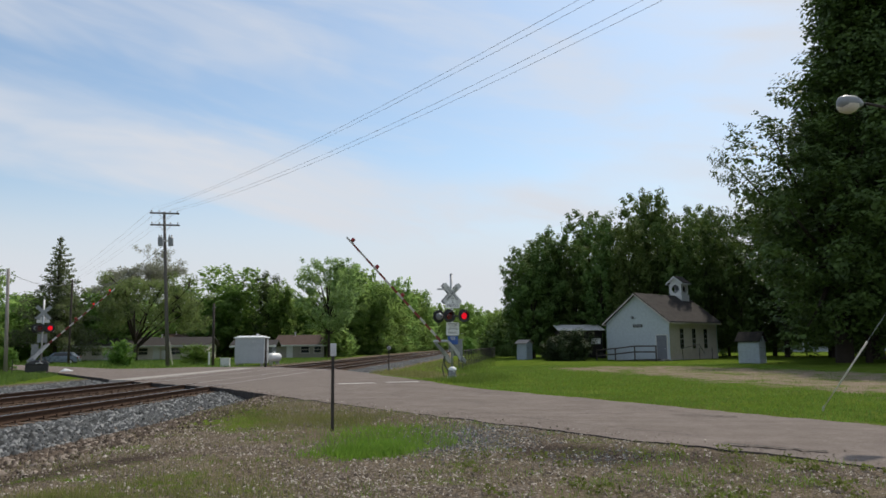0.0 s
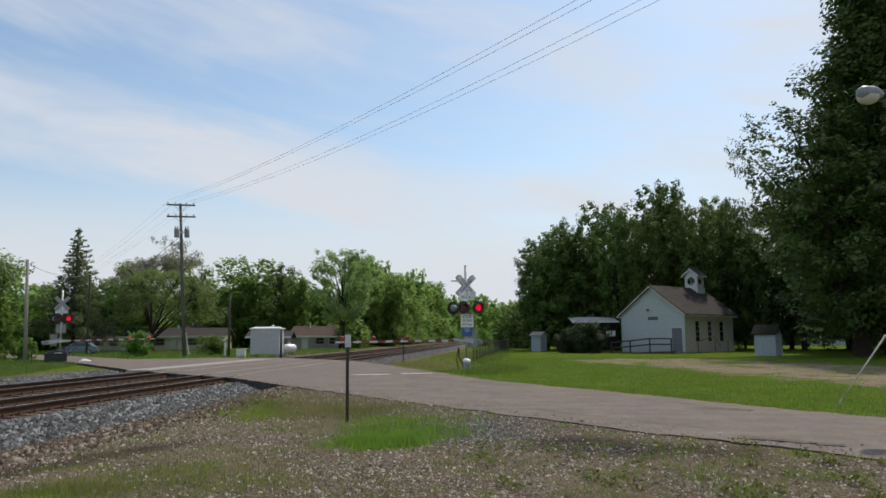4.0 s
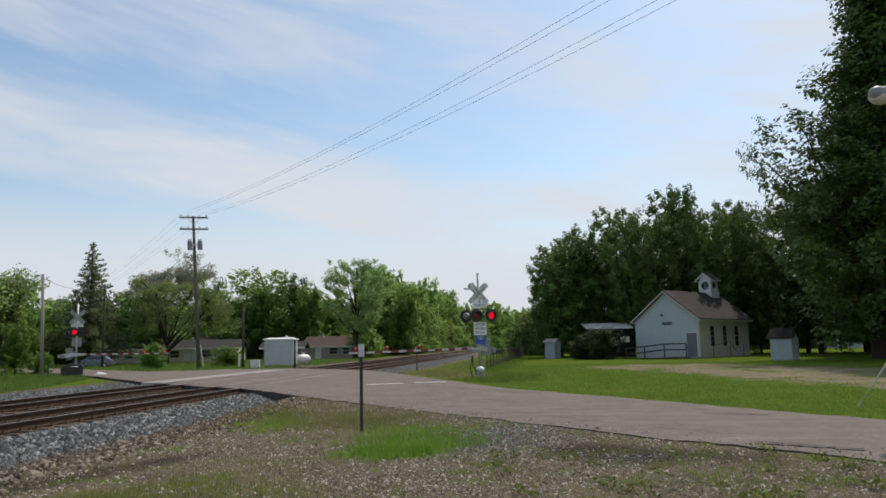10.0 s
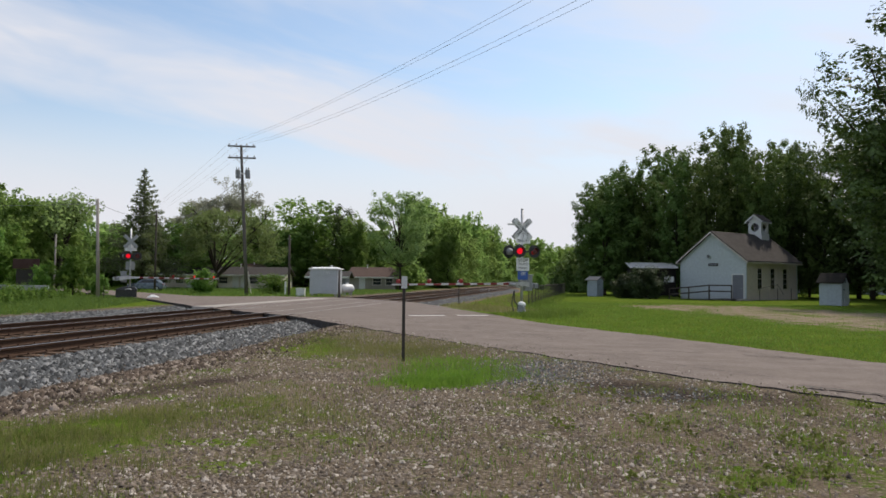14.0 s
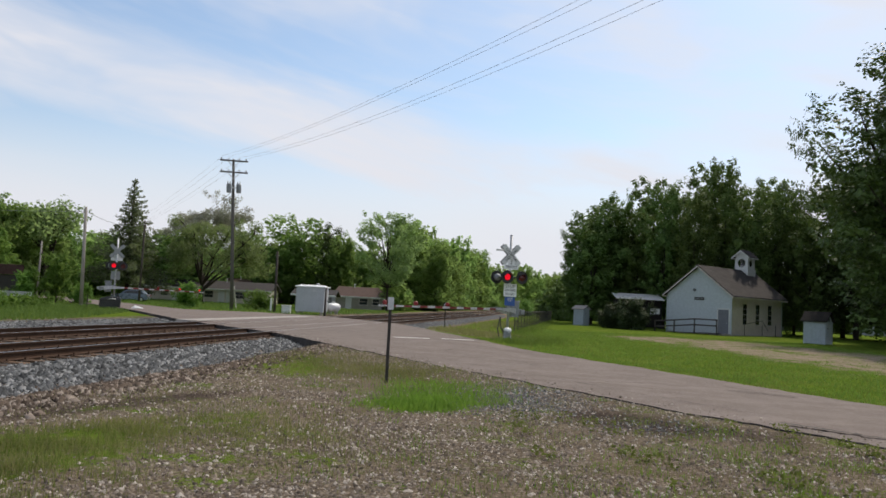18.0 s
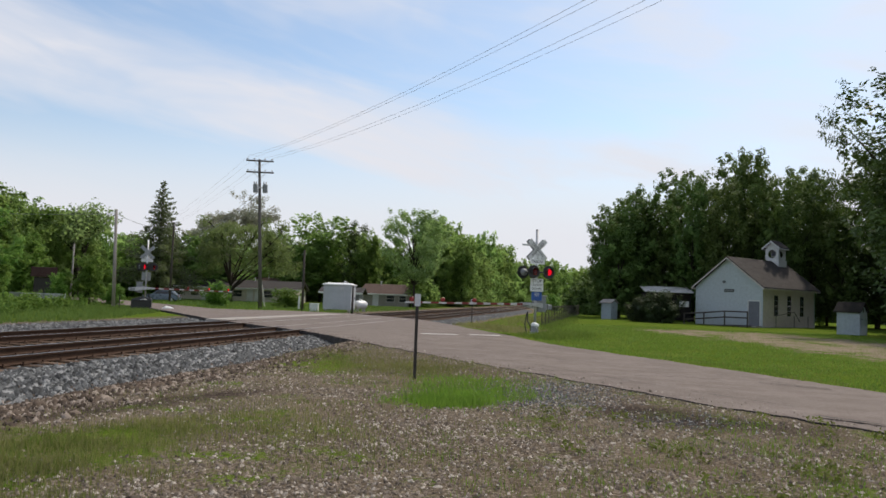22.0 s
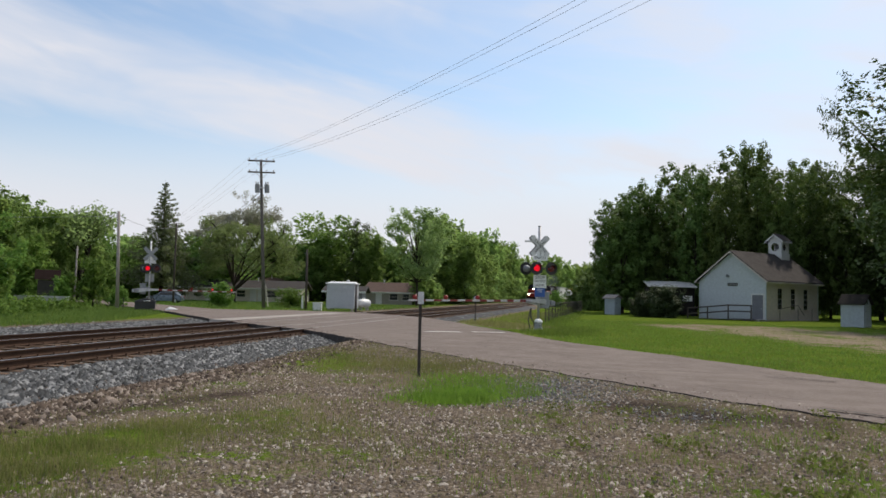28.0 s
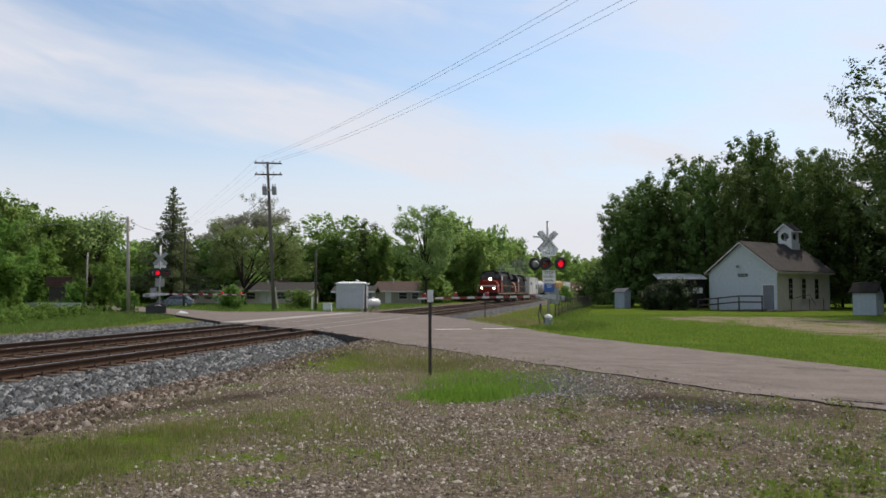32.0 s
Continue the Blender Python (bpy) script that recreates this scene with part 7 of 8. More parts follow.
SPEED, FRONT_END = 20.0, 103.6
TRAIN = []
at = 0.0
for car, length in (
    (locomotive("black locomotive with an orange red nose and lit headlights", M_LOCORED, True), 22.3),
    (locomotive("black locomotive with grimy red cab sides", M_CARRED, False), 22.3),
    (boxcar("pale grey boxcar with dark graffiti", M_CARWHITE), 17.0),
    (tank_car("grey round tank car on black bogies", M_CARGREY), 16.6),
    (hopper("yellow covered hopper car with rust", M_CARYELLOW), 16.6),
    (hopper("yellow covered hopper car with rust", M_CARYELLOW), 16.6),
    (boxcar("pale grey boxcar with dark graffiti", M_CARWHITE), 17.0),
    (boxcar("oxide red boxcar with pale lettering", M_CARRED, marks=M_CARWHITE), 17.0),
    (boxcar("oxide red boxcar with pale lettering", M_CARRED, marks=M_CARWHITE), 17.0),
    (boxcar("pale grey boxcar with dark graffiti", M_CARWHITE), 17.0),
    (tank_car("black round tank car on black bogies", M_LOCOBLACK), 16.6),
    (hopper("grey covered hopper car", M_CARGREY), 16.6),
):
    TRAIN.append((car, at, length))
    at += length


def smoke_mat():
    m, n, l, p = base_mat("thin exhaust smoke")
    p.inputs["Base Color"].default_value = (0.34, 0.36, 0.37, 1)
    p.inputs["Roughness"].default_value = 1.0
    p.inputs["Specular IOR Level"].default_value = 0.0
    p.inputs["Alpha"].default_value = 0.09
    return m


def exhaust_smoke():
    """A thin grey plume of many faint puffs, rising and trailing behind the stacks."""
    t = thing("exhaust_smoke", "thin dark grey exhaust smoke above the locomotives", "smoke", group="train")
    mat, rng = smoke_mat(), random.Random(44)
    for k in range(4):
        u = k / 3
        r = 0.9 + 0.9 * u
        c = Vector((16 + 26 * u, 0.7 * math.sin(k * 2.0), 5.0 + 1.5 * u))
        puff = Mesh()
        n = 9
        prof = [(-r * math.cos(math.pi * i / n), r * math.sin(math.pi * i / n) * rng.uniform(0.85, 1.15)) for i in range(n + 1)]
        puff.lathe(c, (rng.uniform(-1, 1), rng.uniform(-1, 1), 1), prof, 12)
        part("puff", puff, mat, t, smooth=True)
    return t


SMOKE = exhaust_smoke()


def train_rows(car, s0, length):
    rows = []
    t = 0.0
    while t < 32.01:
        s = FRONT_END + SPEED * (32 - t) + 0.7 * smooth(30.5, 32.5, t) + s0
        a, b = along(s + length * 0.18, FAR_TRACK), along(s + length * 0.82, FAR_TRACK)
        d = (b - a).normalized()
        p = a - d * length * 0.18
        rows.append((t, pose(p.x, p.y, 0.0, 0, 0, math.degrees(math.atan2(d.y, d.x)))))
        t += 0.5
    return rows


# ---- loose stones ----
def stone_field(name, label, spots, sizes, mat, seed, flat=0.6):
    """Rough little stones half sunk in the ground at the given spots (n, 3)."""
    rng = np.random.default_rng(seed)
    n = len(spots)
    base = np.array([(0.9, -0.7, 0), (0.9, 0.7, 0), (-0.9, 0.7, 0), (-0.9, -0.7, 0), (0.5, 0, 0.8), (-0.5, 0.1, 0.8)], float)
    tri = np.array([(0, 1, 4), (1, 2, 5), (1, 5, 4), (2, 3, 5), (3, 0, 4), (3, 4, 5)])
    v = base[None] + rng.uniform(-0.32, 0.32, (n, 6, 3))
    v *= np.stack([rng.uniform(0.8, 1.5, n), rng.uniform(0.6, 1.0, n), rng.uniform(0.45, 0.9, n) * flat / 0.6], 1)[:, None]
    a, tilt = rng.uniform(0, 2 * np.pi, n), rng.uniform(-0.6, 0.6, n)
    ct, st = np.cos(tilt)[:, None], np.sin(tilt)[:, None]
    v[..., 0], v[..., 2] = v[..., 0] * ct - v[..., 2] * st, v[..., 0] * st + v[..., 2] * ct
    ca, sa = np.cos(a)[:, None], np.sin(a)[:, None]
    v[..., 0], v[..., 1] = v[..., 0] * ca - v[..., 1] * sa, v[..., 0] * sa + v[..., 1] * ca
    v *= sizes[:, None, None]
    v[:, :4, 2] -= 0.35 * sizes[:, None]
    v += spots[:, None]
    f = (tri[None] + 6 * np.arange(n)[:, None, None]).reshape(-1, 3)
    return tagged(fast_mesh(name, v.reshape(-1, 3), f, mat), label, "stones", kind="stuff")


BED = [(-20.6, -0.5), (-18.6, -0.215), (-17.0, -0.2), (-13.5, -0.225), (-10.0, -0.2), (-9.3, -0.22), (-8.4, -0.33), (-7.2, -0.5)]


def bed_z(x):
    return np.interp(x, [p[0] for p in BED], [p[1] for p in BED])


def bed_spots(rng, n, x0, x1, y0, y1, near_more=True):
    x = rng.uniform(x0, x1, n)
    y = y0 + (y1 - y0) * rng.uniform(0, 1, n) ** (1.4 if near_more else 1.0)
    return np.stack([x, y, bed_z(x)], 1)


def off_road(spots):
    return spots[clear_of_road(spots[:, 0], spots[:, 1])]


def clear_of_road(x, y, ring=ROAD_RING):
    hit = np.zeros(len(x), bool)
    j = len(ring) - 1
    for i in range(len(ring)):
        (xi, yi), (xj, yj) = ring[i], ring[j]
        cross = ((yi > y) != (yj > y)) & (x < (xj - xi) * (y - yi) / (yj - yi + 1e-12) + xi)
        hit ^= cross
        j = i
    return ~hit


def on_ground(x, y):
    z = np.where((x > -10) & (x < 18) & (y < 56), SOIL(x, y)[:, 0], -0.15)
    return np.stack([x, y, z], 1)


def make_stones():
    rng = np.random.default_rng(3)
    s = off_road(bed_spots(rng, 17000, -10.1, -7.5, 3.5, 30))
    stone_field("ballast_stones", "grey crushed ballast stones on the shoulder", s + (0, 0, 0.012), 0.03 + 0.045 * rng.uniform(0, 1, len(s)) ** 1.4, M_STONE, 4, 0.8)
    s = off_road(bed_spots(rng, 12000, -18.8, -10.1, 5, 34))
    stone_field("ballast_stones", "grey crushed ballast stones between the rails", s - (0, 0, 0.004), rng.uniform(0.025, 0.05, len(s)), M_STONE, 5)
    s = off_road(bed_spots(rng, 9000, -19.5, -6.9, 46, 95))
    stone_field("ballast_stones", "grey crushed ballast stones beyond the crossing", s, rng.uniform(0.03, 0.06, len(s)), M_STONE, 6)
    x = -7.4 + rng.normal(0, 0.5, 8000)
    y = 4 + 22 * rng.uniform(0, 1, 8000) ** 1.3
    z = np.maximum(bed_z(x), SOIL(x, y)[:, 0])
    s = off_road(np.stack([x, y, z + 0.01], 1))
    stone_field("ballast_stones", "rusty brown stones at the foot of the ballast", s, rng.uniform(0.02, 0.055, len(s)), M_STONEBROWN, 7, 0.75)
    # stony verge before the road
    x, y = rng.uniform(-7.2, 6.5, 120000), 4.2 + 17 * rng.uniform(0, 1, 120000) ** 1.7
    z, bare, stony, cinder = SOIL(x, y).T
    patch = np.array([noise.noise((a * 0.7, b * 0.7, 41)) + 0.5 * noise.noise((a * 2.1, b * 2.1, 43)) for a, b in zip(x, y)])
    want = np.clip(0.75 + 1.1 * patch - 0.1 * np.clip(x, 0, 4), 0.12, 1.2) * (0.35 + 0.9 * stony) * np.clip((bare - 0.4) / 0.3, 0, 1) * (1 - 0.75 * cinder)
    keep = (bare > 0.42) & (rng.uniform(0, 1, len(x)) < want) & clear_of_road(x, y)
    s = np.stack([x, y, z + 0.005], 1)[keep]
    size = 0.010 + 0.024 * rng.uniform(0, 1, len(s)) ** 1.8
    size *= np.where(rng.uniform(0, 1, len(s)) > 0.97, 1.6, 1.0)
    stone_field("gravel_stones", "pale brown gravel stones strewn over the verge", s, size * 0.75, M_GRAVEL, 8, 0.65)
    s = on_ground(rng.normal(-0.75, 0.75, 5000), rng.normal(13.2, 1.0, 5000))
    s = np.concatenate([off_road(s), off_road(on_ground(rng.normal(1.4, 0.5, 500), rng.normal(10.9, 0.4, 500)))])
    stone_field("gravel_stones", "grey gravel spilled beside the road", s + (0, 0, 0.004), 0.008 + 0.018 * rng.uniform(0, 1, len(s)) ** 2, M_STONE, 12)

    x, y = rng.uniform(-22.3, -18.4, 9000), rng.uniform(20, 47, 9000)
    z = np.maximum(bed_z(np.clip(x, -20.6, 0)), -0.2)
    s = off_road(np.stack([x, y, z + 0.01], 1))
    stone_field("gravel_stones", "pale grey gravel on the far shoulder", s, rng.uniform(0.025, 0.06, len(s)), M_STONE, 9)
    edge = np.array([(p.x, p.y) for p in resample(ROAD_L[1:8], 1800)])
    off = rng.normal(0.0, 0.34, (1800, 2)) - (0.12, 0.12)
    x, y = edge[:, 0] + off[:, 0], edge[:, 1] + off[:, 1]
    z = np.where(clear_of_road(x, y), SOIL(x, y)[:, 0] + 0.006, np.array([road_z(a, b) for a, b in zip(x, y)]) + 0.004)
    stone_field("gravel_stones", "crumbs of asphalt and gravel along the road edge", np.stack([x, y, z], 1), rng.uniform(0.006, 0.02, 1800), M_GRAVEL, 10)


make_stones()


# ---- grass and weeds ----
def blades(name, label, spots, heights, widths, mat, seed, lean=0.5, category="grass"):
    """Grass blades: bent tapering strips of three faces' length."""
    rng = np.random.default_rng(seed)
    n = len(spots)
    a = rng.uniform(0, 2 * np.pi, n)
    d = np.stack([np.cos(a), np.sin(a), np.zeros(n)], 1)
    w = np.stack([-np.sin(a), np.cos(a), np.zeros(n)], 1) * widths[:, None]
    ln = (rng.uniform(0.1, 1, n) * lean)[:, None] * d
    up = np.array((0, 0, 1.0))
    h = heights[:, None]
    p0, p1, p2 = spots, spots + (up * 0.55 + ln * 0.3) * h, spots + (up * 0.95 + ln) * h
    v = np.stack([p0 - w, p0 + w, p1 + w * 0.7, p1 - w * 0.7, p2], 1).reshape(-1, 3)
    k = 5 * np.arange(n)[:, None]
    quads = k + np.array([[0, 1, 2, 3]])
    tris = k + np.array([[3, 2, 4]])
    me = bpy.data.meshes.new(name)
    me.vertices.add(len(v))
    me.vertices.foreach_set("co", v.astype(np.float32).ravel())
    loops = np.concatenate([quads.ravel(), tris.ravel()]).astype(np.int32)
    me.loops.add(len(loops))
    me.loops.foreach_set("vertex_index", loops)
    me.polygons.add(2 * n)
    me.polygons.foreach_set("loop_start", np.concatenate([np.arange(n) * 4, 4 * n + np.arange(n) * 3]).astype(np.int32))
    me.update(calc_edges=True)
    me.materials.append(mat)
    return tagged(new(name, me), label, category, kind="stuff")


def gauss_spots(rng, n, cx, cy, sx, sy, turn=0.0):
    u, v = rng.normal(0, sx, n), rng.normal(0, sy, n)
    c, s = math.cos(radians(turn)), math.sin(radians(turn))
    return on_ground(cx + u * c - v * s, cy + u * s + v * c)


def make_grass():
    rng = np.random.default_rng(13)
    s = np.concatenate([gauss_spots(rng, n, x, y, u, w, rng.uniform(-60, 60)) for n, x, y, u, w in (
        (1500, -2.1, 11.4, 0.28, 0.3), (800, -1.7, 11.7, 0.2, 0.26), (800, -2.45, 11.9, 0.24, 0.34), (900, -2.2, 12.7, 0.36, 0.42), (400, -1.6, 12.8, 0.24, 0.34),
        (250, -2.8, 13.2, 0.24, 0.45), (250, -1.35, 12.2, 0.14, 0.22), (400, -2.2, 13.6, 0.36, 0.4), (90, -0.9, 12.6, 0.12, 0.15), (110, -2.9, 11.3, 0.15, 0.15), (700, -2.5, 14.5, 0.42, 0.5), (500, -1.7, 14.2, 0.4, 0.5), (250, -1.2, 13.4, 0.35, 0.4))])
    s = off_road(s)
    blades("grass_clump", "bright green clump of fresh grass in the verge", s, rng.uniform(0.04, 0.15, len(s)), rng.uniform(0.003, 0.006, len(s)), M_FRESH, 14, 0.9)
    x, y = rng.uniform(-7.6, -3.3, 60000), rng.uniform(4.2, 9.2, 60000)
    keep = np.array([verge_patch(a, b) * (0.62 + 0.9 * noise.noise((a * 1.3, b * 1.3, 57))) for a, b in zip(x, y)]) > rng.uniform(0.05, 0.9, len(x))
    s = np.concatenate([on_ground(x[keep], y[keep]), gauss_spots(rng, 1800, -3.3, 8.6, 0.5, 1.0, 40)])
    h = rng.uniform(0.04, 0.13, len(s))
    half = 4 * len(s) // 10
    rng.shuffle(s)
    blades("verge_grass", "short dull green grass beside the ballast", s[:half], h[:half], rng.uniform(0.0022, 0.0045, half), M_OLIVE, 15, 0.8)
    blades("verge_grass", "short dry yellowish grass beside the ballast", s[half:], h[half:], rng.uniform(0.0022, 0.004, len(s) - half), M_DRY, 16, 0.8)
    # thin dry growth over the whole verge, and scattered green tufts
    x, y = rng.uniform(-7.5, 5.5, 48000), 4.5 + 18 * rng.uniform(0, 1, 48000) ** 1.3
    keep = np.array([noise.noise((a * 0.9, b * 0.9, 21)) > -0.05 for a, b in zip(x, y)]) & clear_of_road(x, y)
    s = on_ground(x[keep], y[keep])
    rng.shuffle(s)
    cut = len(s) // 2
    blades("dry_grass", "thin dry grass growing through the gravel", s[:cut], rng.uniform(0.02, 0.07, cut), rng.uniform(0.002, 0.004, cut), M_DRY, 17, 1.0)
    s = s[cut:]
    blades("verge_grass", "thin dull green grass growing through the gravel", s, rng.uniform(0.02, 0.06, len(s)), rng.uniform(0.002, 0.004, len(s)), M_OLIVE, 29, 1.0)
    tufts = []
    for k in range(150):
        cx, cy = rng.uniform(-6.5, 5.5), 4.5 + 15 * rng.uniform(0, 1) ** 1.2
        tufts.append(gauss_spots(rng, int(rng.uniform(20, 75)), cx, cy, 0.1, 0.1))
    for cx, cy, k in ((2.6, 5.9, 260), (1.5, 5.2, 200), (3.8, 7.3, 300), (0.9, 8.9, 150), (2.3, 8.3, 260), (4.6, 7.0, 300), (-0.1, 9.9, 120), (1.7, 9.6, 160), (0.1, 7.0, 240), (2.05, 9.3, 260), (0.3, 8.3, 130), (2.3, 7.7, 420), (2.2, 10.7, 260), (-0.8, 6.5, 160), (0.05, 6.3, 220), (1.2, 9.1, 240), (1.0, 7.0, 300), (2.7, 9.8, 260), (1.95, 8.9, 200), (0.75, 8.1, 160), (1.5, 6.4, 300), (2.0, 6.9, 260), (3.2, 9.0, 320), (-2.8, 8.5, 120), (-1.6, 7.6, 130), (-2.2, 6.6, 120)):
        tufts.append(gauss_spots(rng, k, cx, cy, 0.2, 0.2))
    s = off_road(np.concatenate(tufts))
    rng.shuffle(s)
    k = len(s) // 3
    blades("grass_tufts", "small green tufts in the gravel", s[:k], rng.uniform(0.03, 0.10, k), rng.uniform(0.003, 0.005, k), M_FRESH, 18, 0.9)
    s = s[k:2 * k]
    blades("grass_tufts", "small olive tufts in the gravel", s, rng.uniform(0.02, 0.08, len(s)), rng.uniform(0.002, 0.004, len(s)), M_DRY, 28, 1.0)
    s = off_road(np.concatenate([gauss_spots(rng, 5000, -5.3, 17.5, 0.9, 2.4, 38), gauss_spots(rng, 2500, -3.6, 16.3, 0.7, 0.7)]))
    blades("dry_grass", "thin yellow-green grass between ballast and road", s, rng.uniform(0.04, 0.13, len(s)), rng.uniform(0.003, 0.006, len(s)), M_DRY, 19, 0.8)
    # lawn beyond the road
    n = 120000
    x, y = rng.uniform(-4, 17, n), 15 + 40 * rng.uniform(0, 1, n) ** 1.25
    thick = np.array([0.75 + 0.7 * noise.noise((a * 0.6, b * 0.6, 61)) + 0.5 * noise.noise((a * 2.3, b * 2.3, 63)) for a, b in zip(x, y)])
    keep = clear_of_road(x, y) & (x > -2.0 - 0.05 * (y - 30)) & (SOIL(x, y)[:, 1] + rng.normal(0, 0.12, n) < 0.40) & (rng.uniform(0, 1, n) < thick)
    s = on_ground(x[keep], y[keep])
    cut = len(s) * 5 // 6
    blades("lawn_grass", "mown green lawn before the schoolhouse", s[:cut], rng.uniform(0.03, 0.10, cut), rng.uniform(0.005, 0.011, cut), M_GRASS, 20, 1.2)
    s = s[cut:]
    blades("lawn_grass", "paler yellow-green blades in the lawn", s, rng.uniform(0.03, 0.11, len(s)), rng.uniform(0.004, 0.009, len(s)), M_OLIVE, 23, 1.2)
    s = off_road(np.concatenate([gauss_spots(rng, 2600, -1.5, 33.2, 0.6, 1.2), gauss_spots(rng, 2000, -1.0, 36.5, 0.6, 1.5), gauss_spots(rng, 2600, -2.4, 52, 0.5, 7), gauss_spots(rng, 2500, -1.6, 75, 0.5, 12)]))
    blades("rank_grass", "rank green grass and weeds along the fence", s, rng.uniform(0.06, 0.26, len(s)), rng.uniform(0.008, 0.016, len(s)), M_GRASS, 21, 0.9)
    s = off_road(np.concatenate([gauss_spots(rng, 2500, -5.0, 41, 0.9, 3.0, 20), gauss_spots(rng, 3500, -4.5, 60, 1.2, 8)]))
    blades("dry_grass", "dry yellowish grass beside the ballast", s, rng.uniform(0.08, 0.25, len(s)), rng.uniform(0.008, 0.015, len(s)), M_DRY, 22, 0.8)
    # broad-leaved weeds low in the gravel
    cs, rs = [], []
    for k in range(170):
        x, y = rng.uniform(-2.5, 4.8), 5.2 + 6.5 * rng.uniform(0, 1)
        if rng.uniform(0, 1) < 0.25 + 0.22 * x and clear_of_road(np.array([x]), np.array([y]))[0]:
            cs.append((x, y, float(SOIL(np.array([x]), np.array([y]))[0, 0]) + 0.03))
            rs.append(rng.uniform(0.06, 0.17))
    v, f = leaf_cloud(rng, np.array(cs), np.array(rs), 3600, 0.04)
    tagged(fast_mesh("low_weeds", v, f, M_OLIVE), "low broad-leaved weeds in the gravel", "weeds", kind="stuff")
    # tall leafy weeds beyond the tracks
    ring = STREET_L + STREET_R[::-1]
    n = 900
    u = rng.uniform(0, 1, n)
    x, y = -26.6 - 9.0 * u - 7 * rng.uniform(0, 1, n) ** 1.3, 27.5 + 20 * u + rng.normal(0, 1.2, n)
    keep = clear_of_road(x, y, ring) & (x < -25)
    x, y = x[keep], y[keep]
    lump = np.array([noise.noise((a * 0.45, b * 0.45, 31)) for a, b in zip(x, y)])
    h = rng.uniform(0.25, 0.8, len(x)) * np.clip((-25.5 - x + 0.5 * (y - 26)) / 4, 0.25, 1.0) * np.clip(0.85 + 1.1 * lump, 0.3, 1.7)
    cs, rs, out = [], [], []
    for a, b, t in zip(x, y, h):
        lean = rng.normal(0, 0.16, 2)
        for k in (0.2, 0.45, 0.7, 0.95):
            cs.append((a + lean[0] * k, b + lean[1] * k, -0.15 + t * k))
            rs.append(0.09 + 0.14 * t * (1.15 - 0.6 * k))
            out.append((0, 0, 1))
    v, f = leaf_cloud(rng, np.array(cs), np.array(rs), 36000, 0.13, np.array(out, float), 0.8)
    v[:, 2] = np.maximum(v[:, 2], -0.2)
    tagged(fast_mesh("tall_weeds", v, f, M_WEED), "tall leafy green weeds beyond the tracks", "weeds", kind="stuff")
    x, y = rng.uniform(-37, -21.3, 26000), rng.uniform(22, 52, 26000)
    keep = clear_of_road(x, y, ring) & clear_of_road(x, y) & (y < 29 + (-20.8 - x) * 2.6)
    s = on_ground(x[keep], y[keep])
    blades("rank_grass", "rough green grass before the weeds", s, rng.uniform(0.06, 0.24, len(s)), rng.uniform(0.01, 0.02, len(s)), M_ROUGH, 25, 0.8)
    x, y = rng.uniform(-58, -16, 16000), rng.uniform(55, 92, 16000)
    keep = clear_of_road(x, y, ring) & clear_of_road(x, y) & ~((x > -24) & (x < -19.5) & (y > 62) & (y < 67)) & (x < -19)
    s = on_ground(x[keep], y[keep])
    blades("rank_grass", "green grass before the low houses", s, rng.uniform(0.1, 0.35, len(s)), rng.uniform(0.015, 0.03, len(s)), M_ROUGH, 24, 0.8)


make_grass()


# ---- cracks and patches of the road ----
def crack(pts, w, label="dark crack in the asphalt"):
    me = Mesh()
    vs = []
    rng = random.Random(int(pts[0][0] * 100))
    line = resample(pts, 26)
    for i, p in enumerate(line):
        q = line[min(i + 1, 25)] - line[max(i - 1, 0)]
        o = Vector((-q.y, q.x, 0)).normalized()
        p = p + o * rng.uniform(-0.05, 0.05)
        k = w * rng.uniform(0.3, 1.0)
        for s in (-1, 1):
            e = p + o * s * k
            vs.append((e.x, e.y, road_z(e.x, e.y) + 0.019))
    me.add(vs, [(2 * i, 2 * i + 1, 2 * i + 3, 2 * i + 2) for i in range(25)])
    return tagged(link("road_crack", me, M_PATCH), label, "road crack", kind="structure")


crack([(1.0, 16.2), (1.9, 16.5), (2.6, 16.3)], 0.03)
crack([(3.4, 16.2), (4.0, 16.0), (4.6, 15.6)], 0.045)
crack([(3.2, 11.6), (3.7, 11.2), (4.3, 10.7)], 0.06)
crack([(-2.4, 18.6), (-0.8, 17.2), (1.4, 14.4), (3.2, 12.4)], 0.018)
crack([(-6, 25.5), (-3.5, 22.5), (-0.5, 19.6)], 0.018)
crack([(-9, 30), (-7.5, 34), (-7, 39)], 0.025)
crack([(-4.0, 27.5), (-2.2, 25.6), (0.2, 22.9)], 0.015)


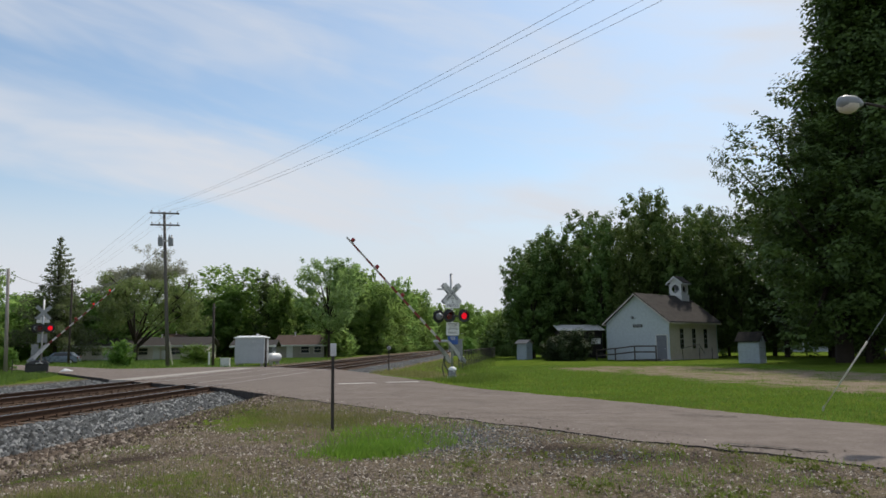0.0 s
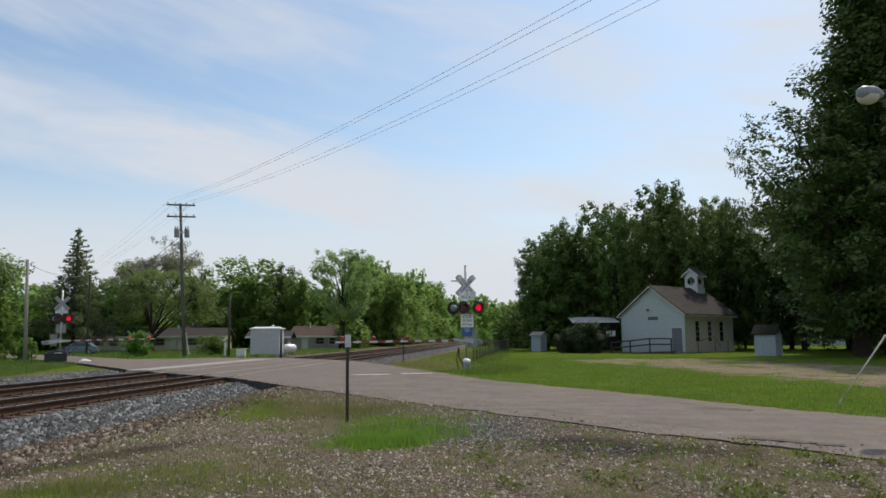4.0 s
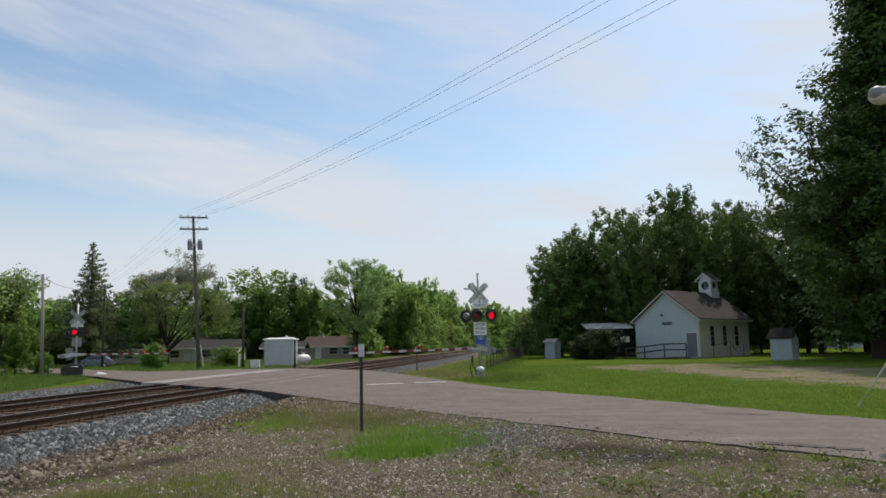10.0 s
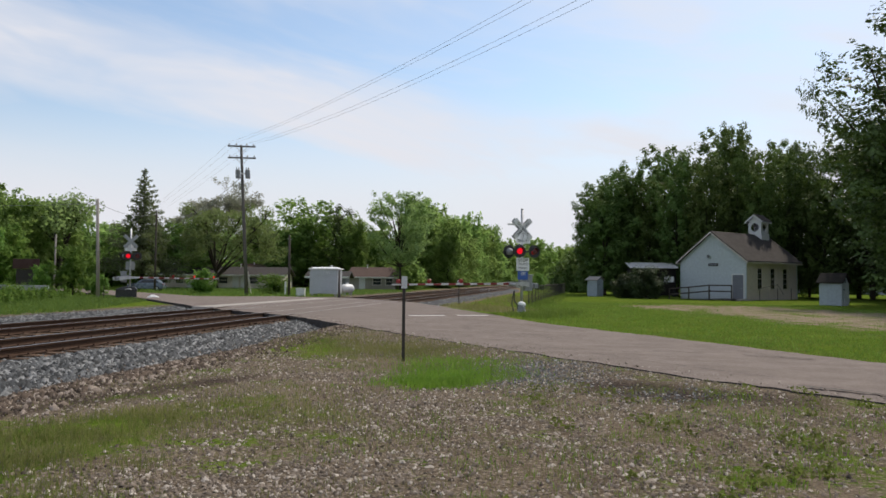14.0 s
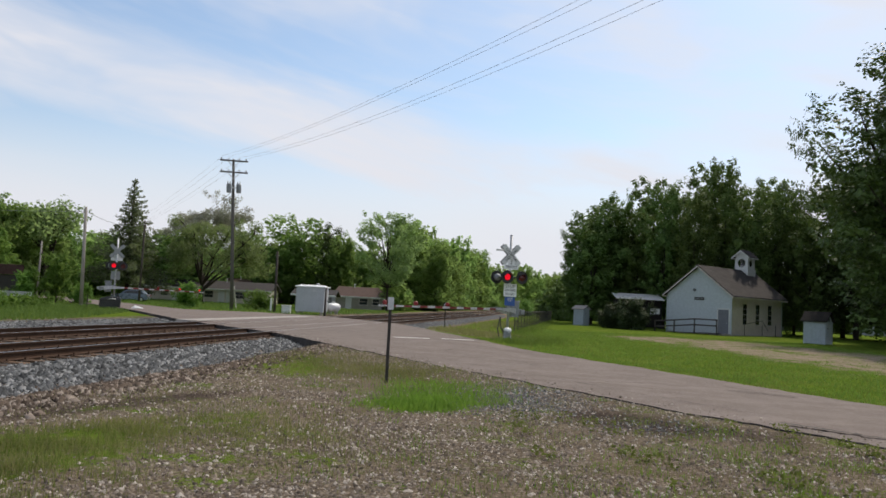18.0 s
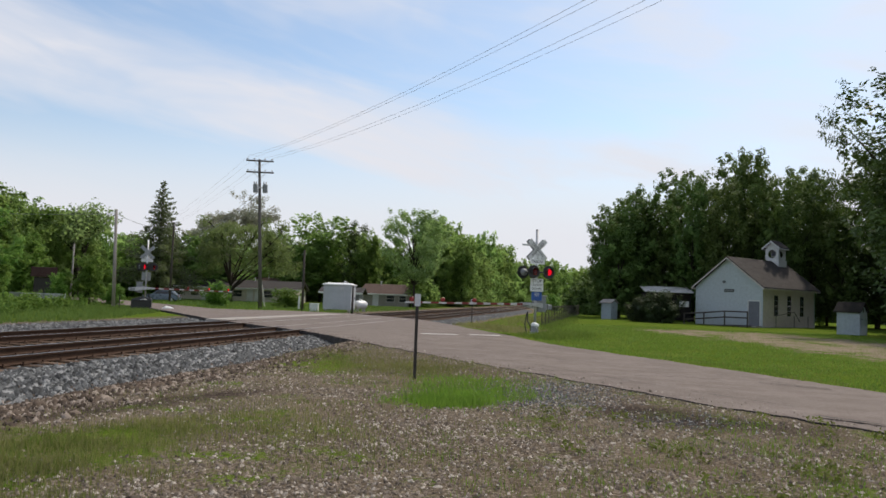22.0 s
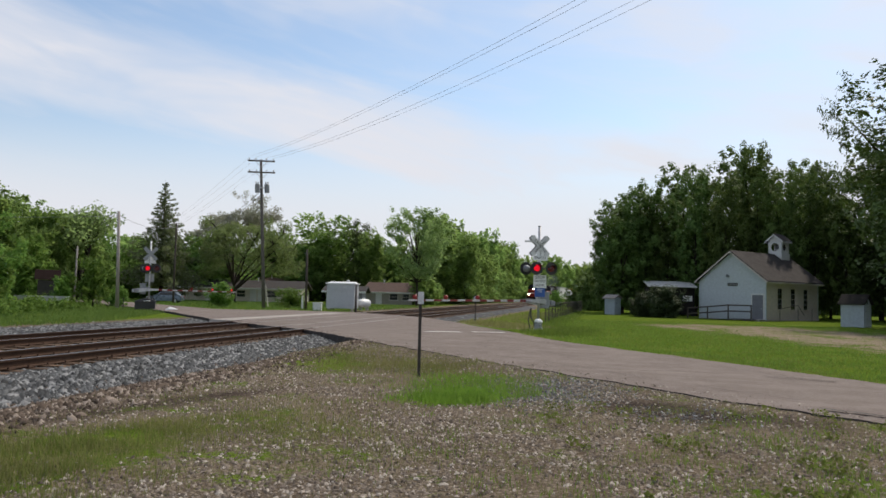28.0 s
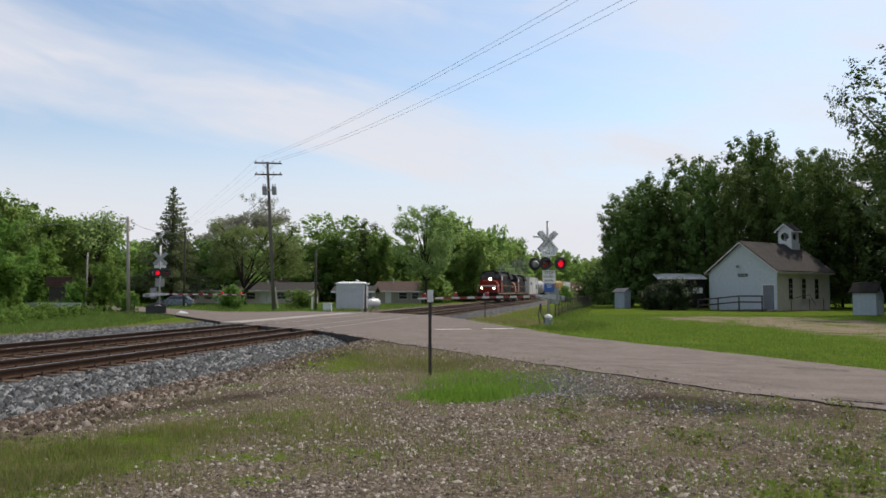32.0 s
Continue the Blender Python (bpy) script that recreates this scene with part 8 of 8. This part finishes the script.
def long_cracks():
    """Broken, wandering cracks that follow the traffic, and a few across it."""
    rng = random.Random(77)
    lf, rt = resample(ROAD_L[1:8], 60), resample(ROAD_R[1:9], 60)
    for f in (0.33, 0.72):
        i = rng.randint(0, 4)
        while i < 50:
            k = rng.randint(4, 9)
            g = f + rng.uniform(-0.04, 0.04)
            pts = []
            for j in range(i, min(59, i + k)):
                p = lf[j].lerp(rt[j], g + 0.02 * math.sin(j * 1.7 + f * 20))
                pts.append((p.x + rng.uniform(-0.08, 0.08), p.y + rng.uniform(-0.08, 0.08)))
            crack(pts, rng.uniform(0.006, 0.016))
            i += k + rng.randint(1, 5)
    for k in range(4):
        j = rng.randint(4, 54)
        f0 = rng.uniform(0.05, 0.6)
        pts = [lf[j].lerp(rt[j], f0 + 0.07 * q) for q in range(rng.randint(3, 6))]
        crack([(p.x + rng.uniform(-0.15, 0.15), p.y + rng.uniform(-0.15, 0.15)) for p in pts], rng.uniform(0.008, 0.02))


long_cracks()


# ---- what moves ----
def gate_rows(arm, lift):
    """The arm comes down in the first seconds and stays down."""
    rest = arm.matrix_basis.copy()
    return [(t, rest @ pose(0, 0, 0, 0, a, 0)) for t, a in lift]


def flash_rows(disc, centre, period, start, first):
    """The disc turns half round at each flash; at start the lit side comes out."""
    rows, ang = [], 0.0 if first else 180.0
    def at(t, a):
        rows.append((t, Matrix.Translation(centre) @ pose(0, 0, 0, 0, 0, a)))
    at(0.0, ang)
    t = start
    while t < 31.93:
        for k, d in enumerate((-0.05, -0.0167, 0.0167, 0.05)):
            at(t + d, ang + 60 * k)
        ang += 180
        t += period / 2
    at(32.0, ang)
    return rows


def flasher(lenses, out, period, left_from):
    """left_from: a time at which the left lamp of the pair that faces out comes on."""
    for (disc, centre), o, sx in lenses:
        if o != out:
            continue
        left = (sx < 0) == (out < 0)
        on = left_from if left else left_from + period / 2
        # lit at t = 0 ?
        lit0 = ((0.0 - on) / period) % 1 < 0.5
        first = on
        while first > 0.055:
            first -= period / 2
        while first < 0.055:
            first += period / 2
        walk(disc, flash_rows(disc, centre, period, first, lit0))


def motions():
    walk(ARM_A, gate_rows(ARM_A, LIFT_A))
    walk(ARM_B, gate_rows(ARM_B, LIFT_B))
    flasher(LENS_A, -1, 1.235, 0.37)
    flasher(LENS_A, 1, 1.235, 0.37)
    flasher(LENS_B, 1, PERIOD_B, START_B)
    flasher(LENS_B, -1, PERIOD_B, START_B)
    walk(SMOKE, train_rows(SMOKE, 0.0, 22.3))
    for car, s0, length in TRAIN:
        walk(car, train_rows(car, s0, length))


LIFT_A = [(0.0, 34.0), (0.5, 27.8), (1.0, 21.8), (1.5, 16.3), (2.0, 11.2), (2.5, 6.7), (3.0, 3.0), (3.5, 0.8), (4.2, -0.2), (5.0, -0.4), (32.0, -0.4)]
LIFT_B = [(0.0, 43.6), (0.5, 37.1), (1.0, 30.8), (1.5, 24.4), (2.0, 18.2), (2.5, 12.0), (3.0, 6.5), (3.5, 3.0), (4.2, 0.4), (5.0, -0.5), (32.0, -0.5)]
PERIOD_B, START_B = 1.37, 0.06
motions()
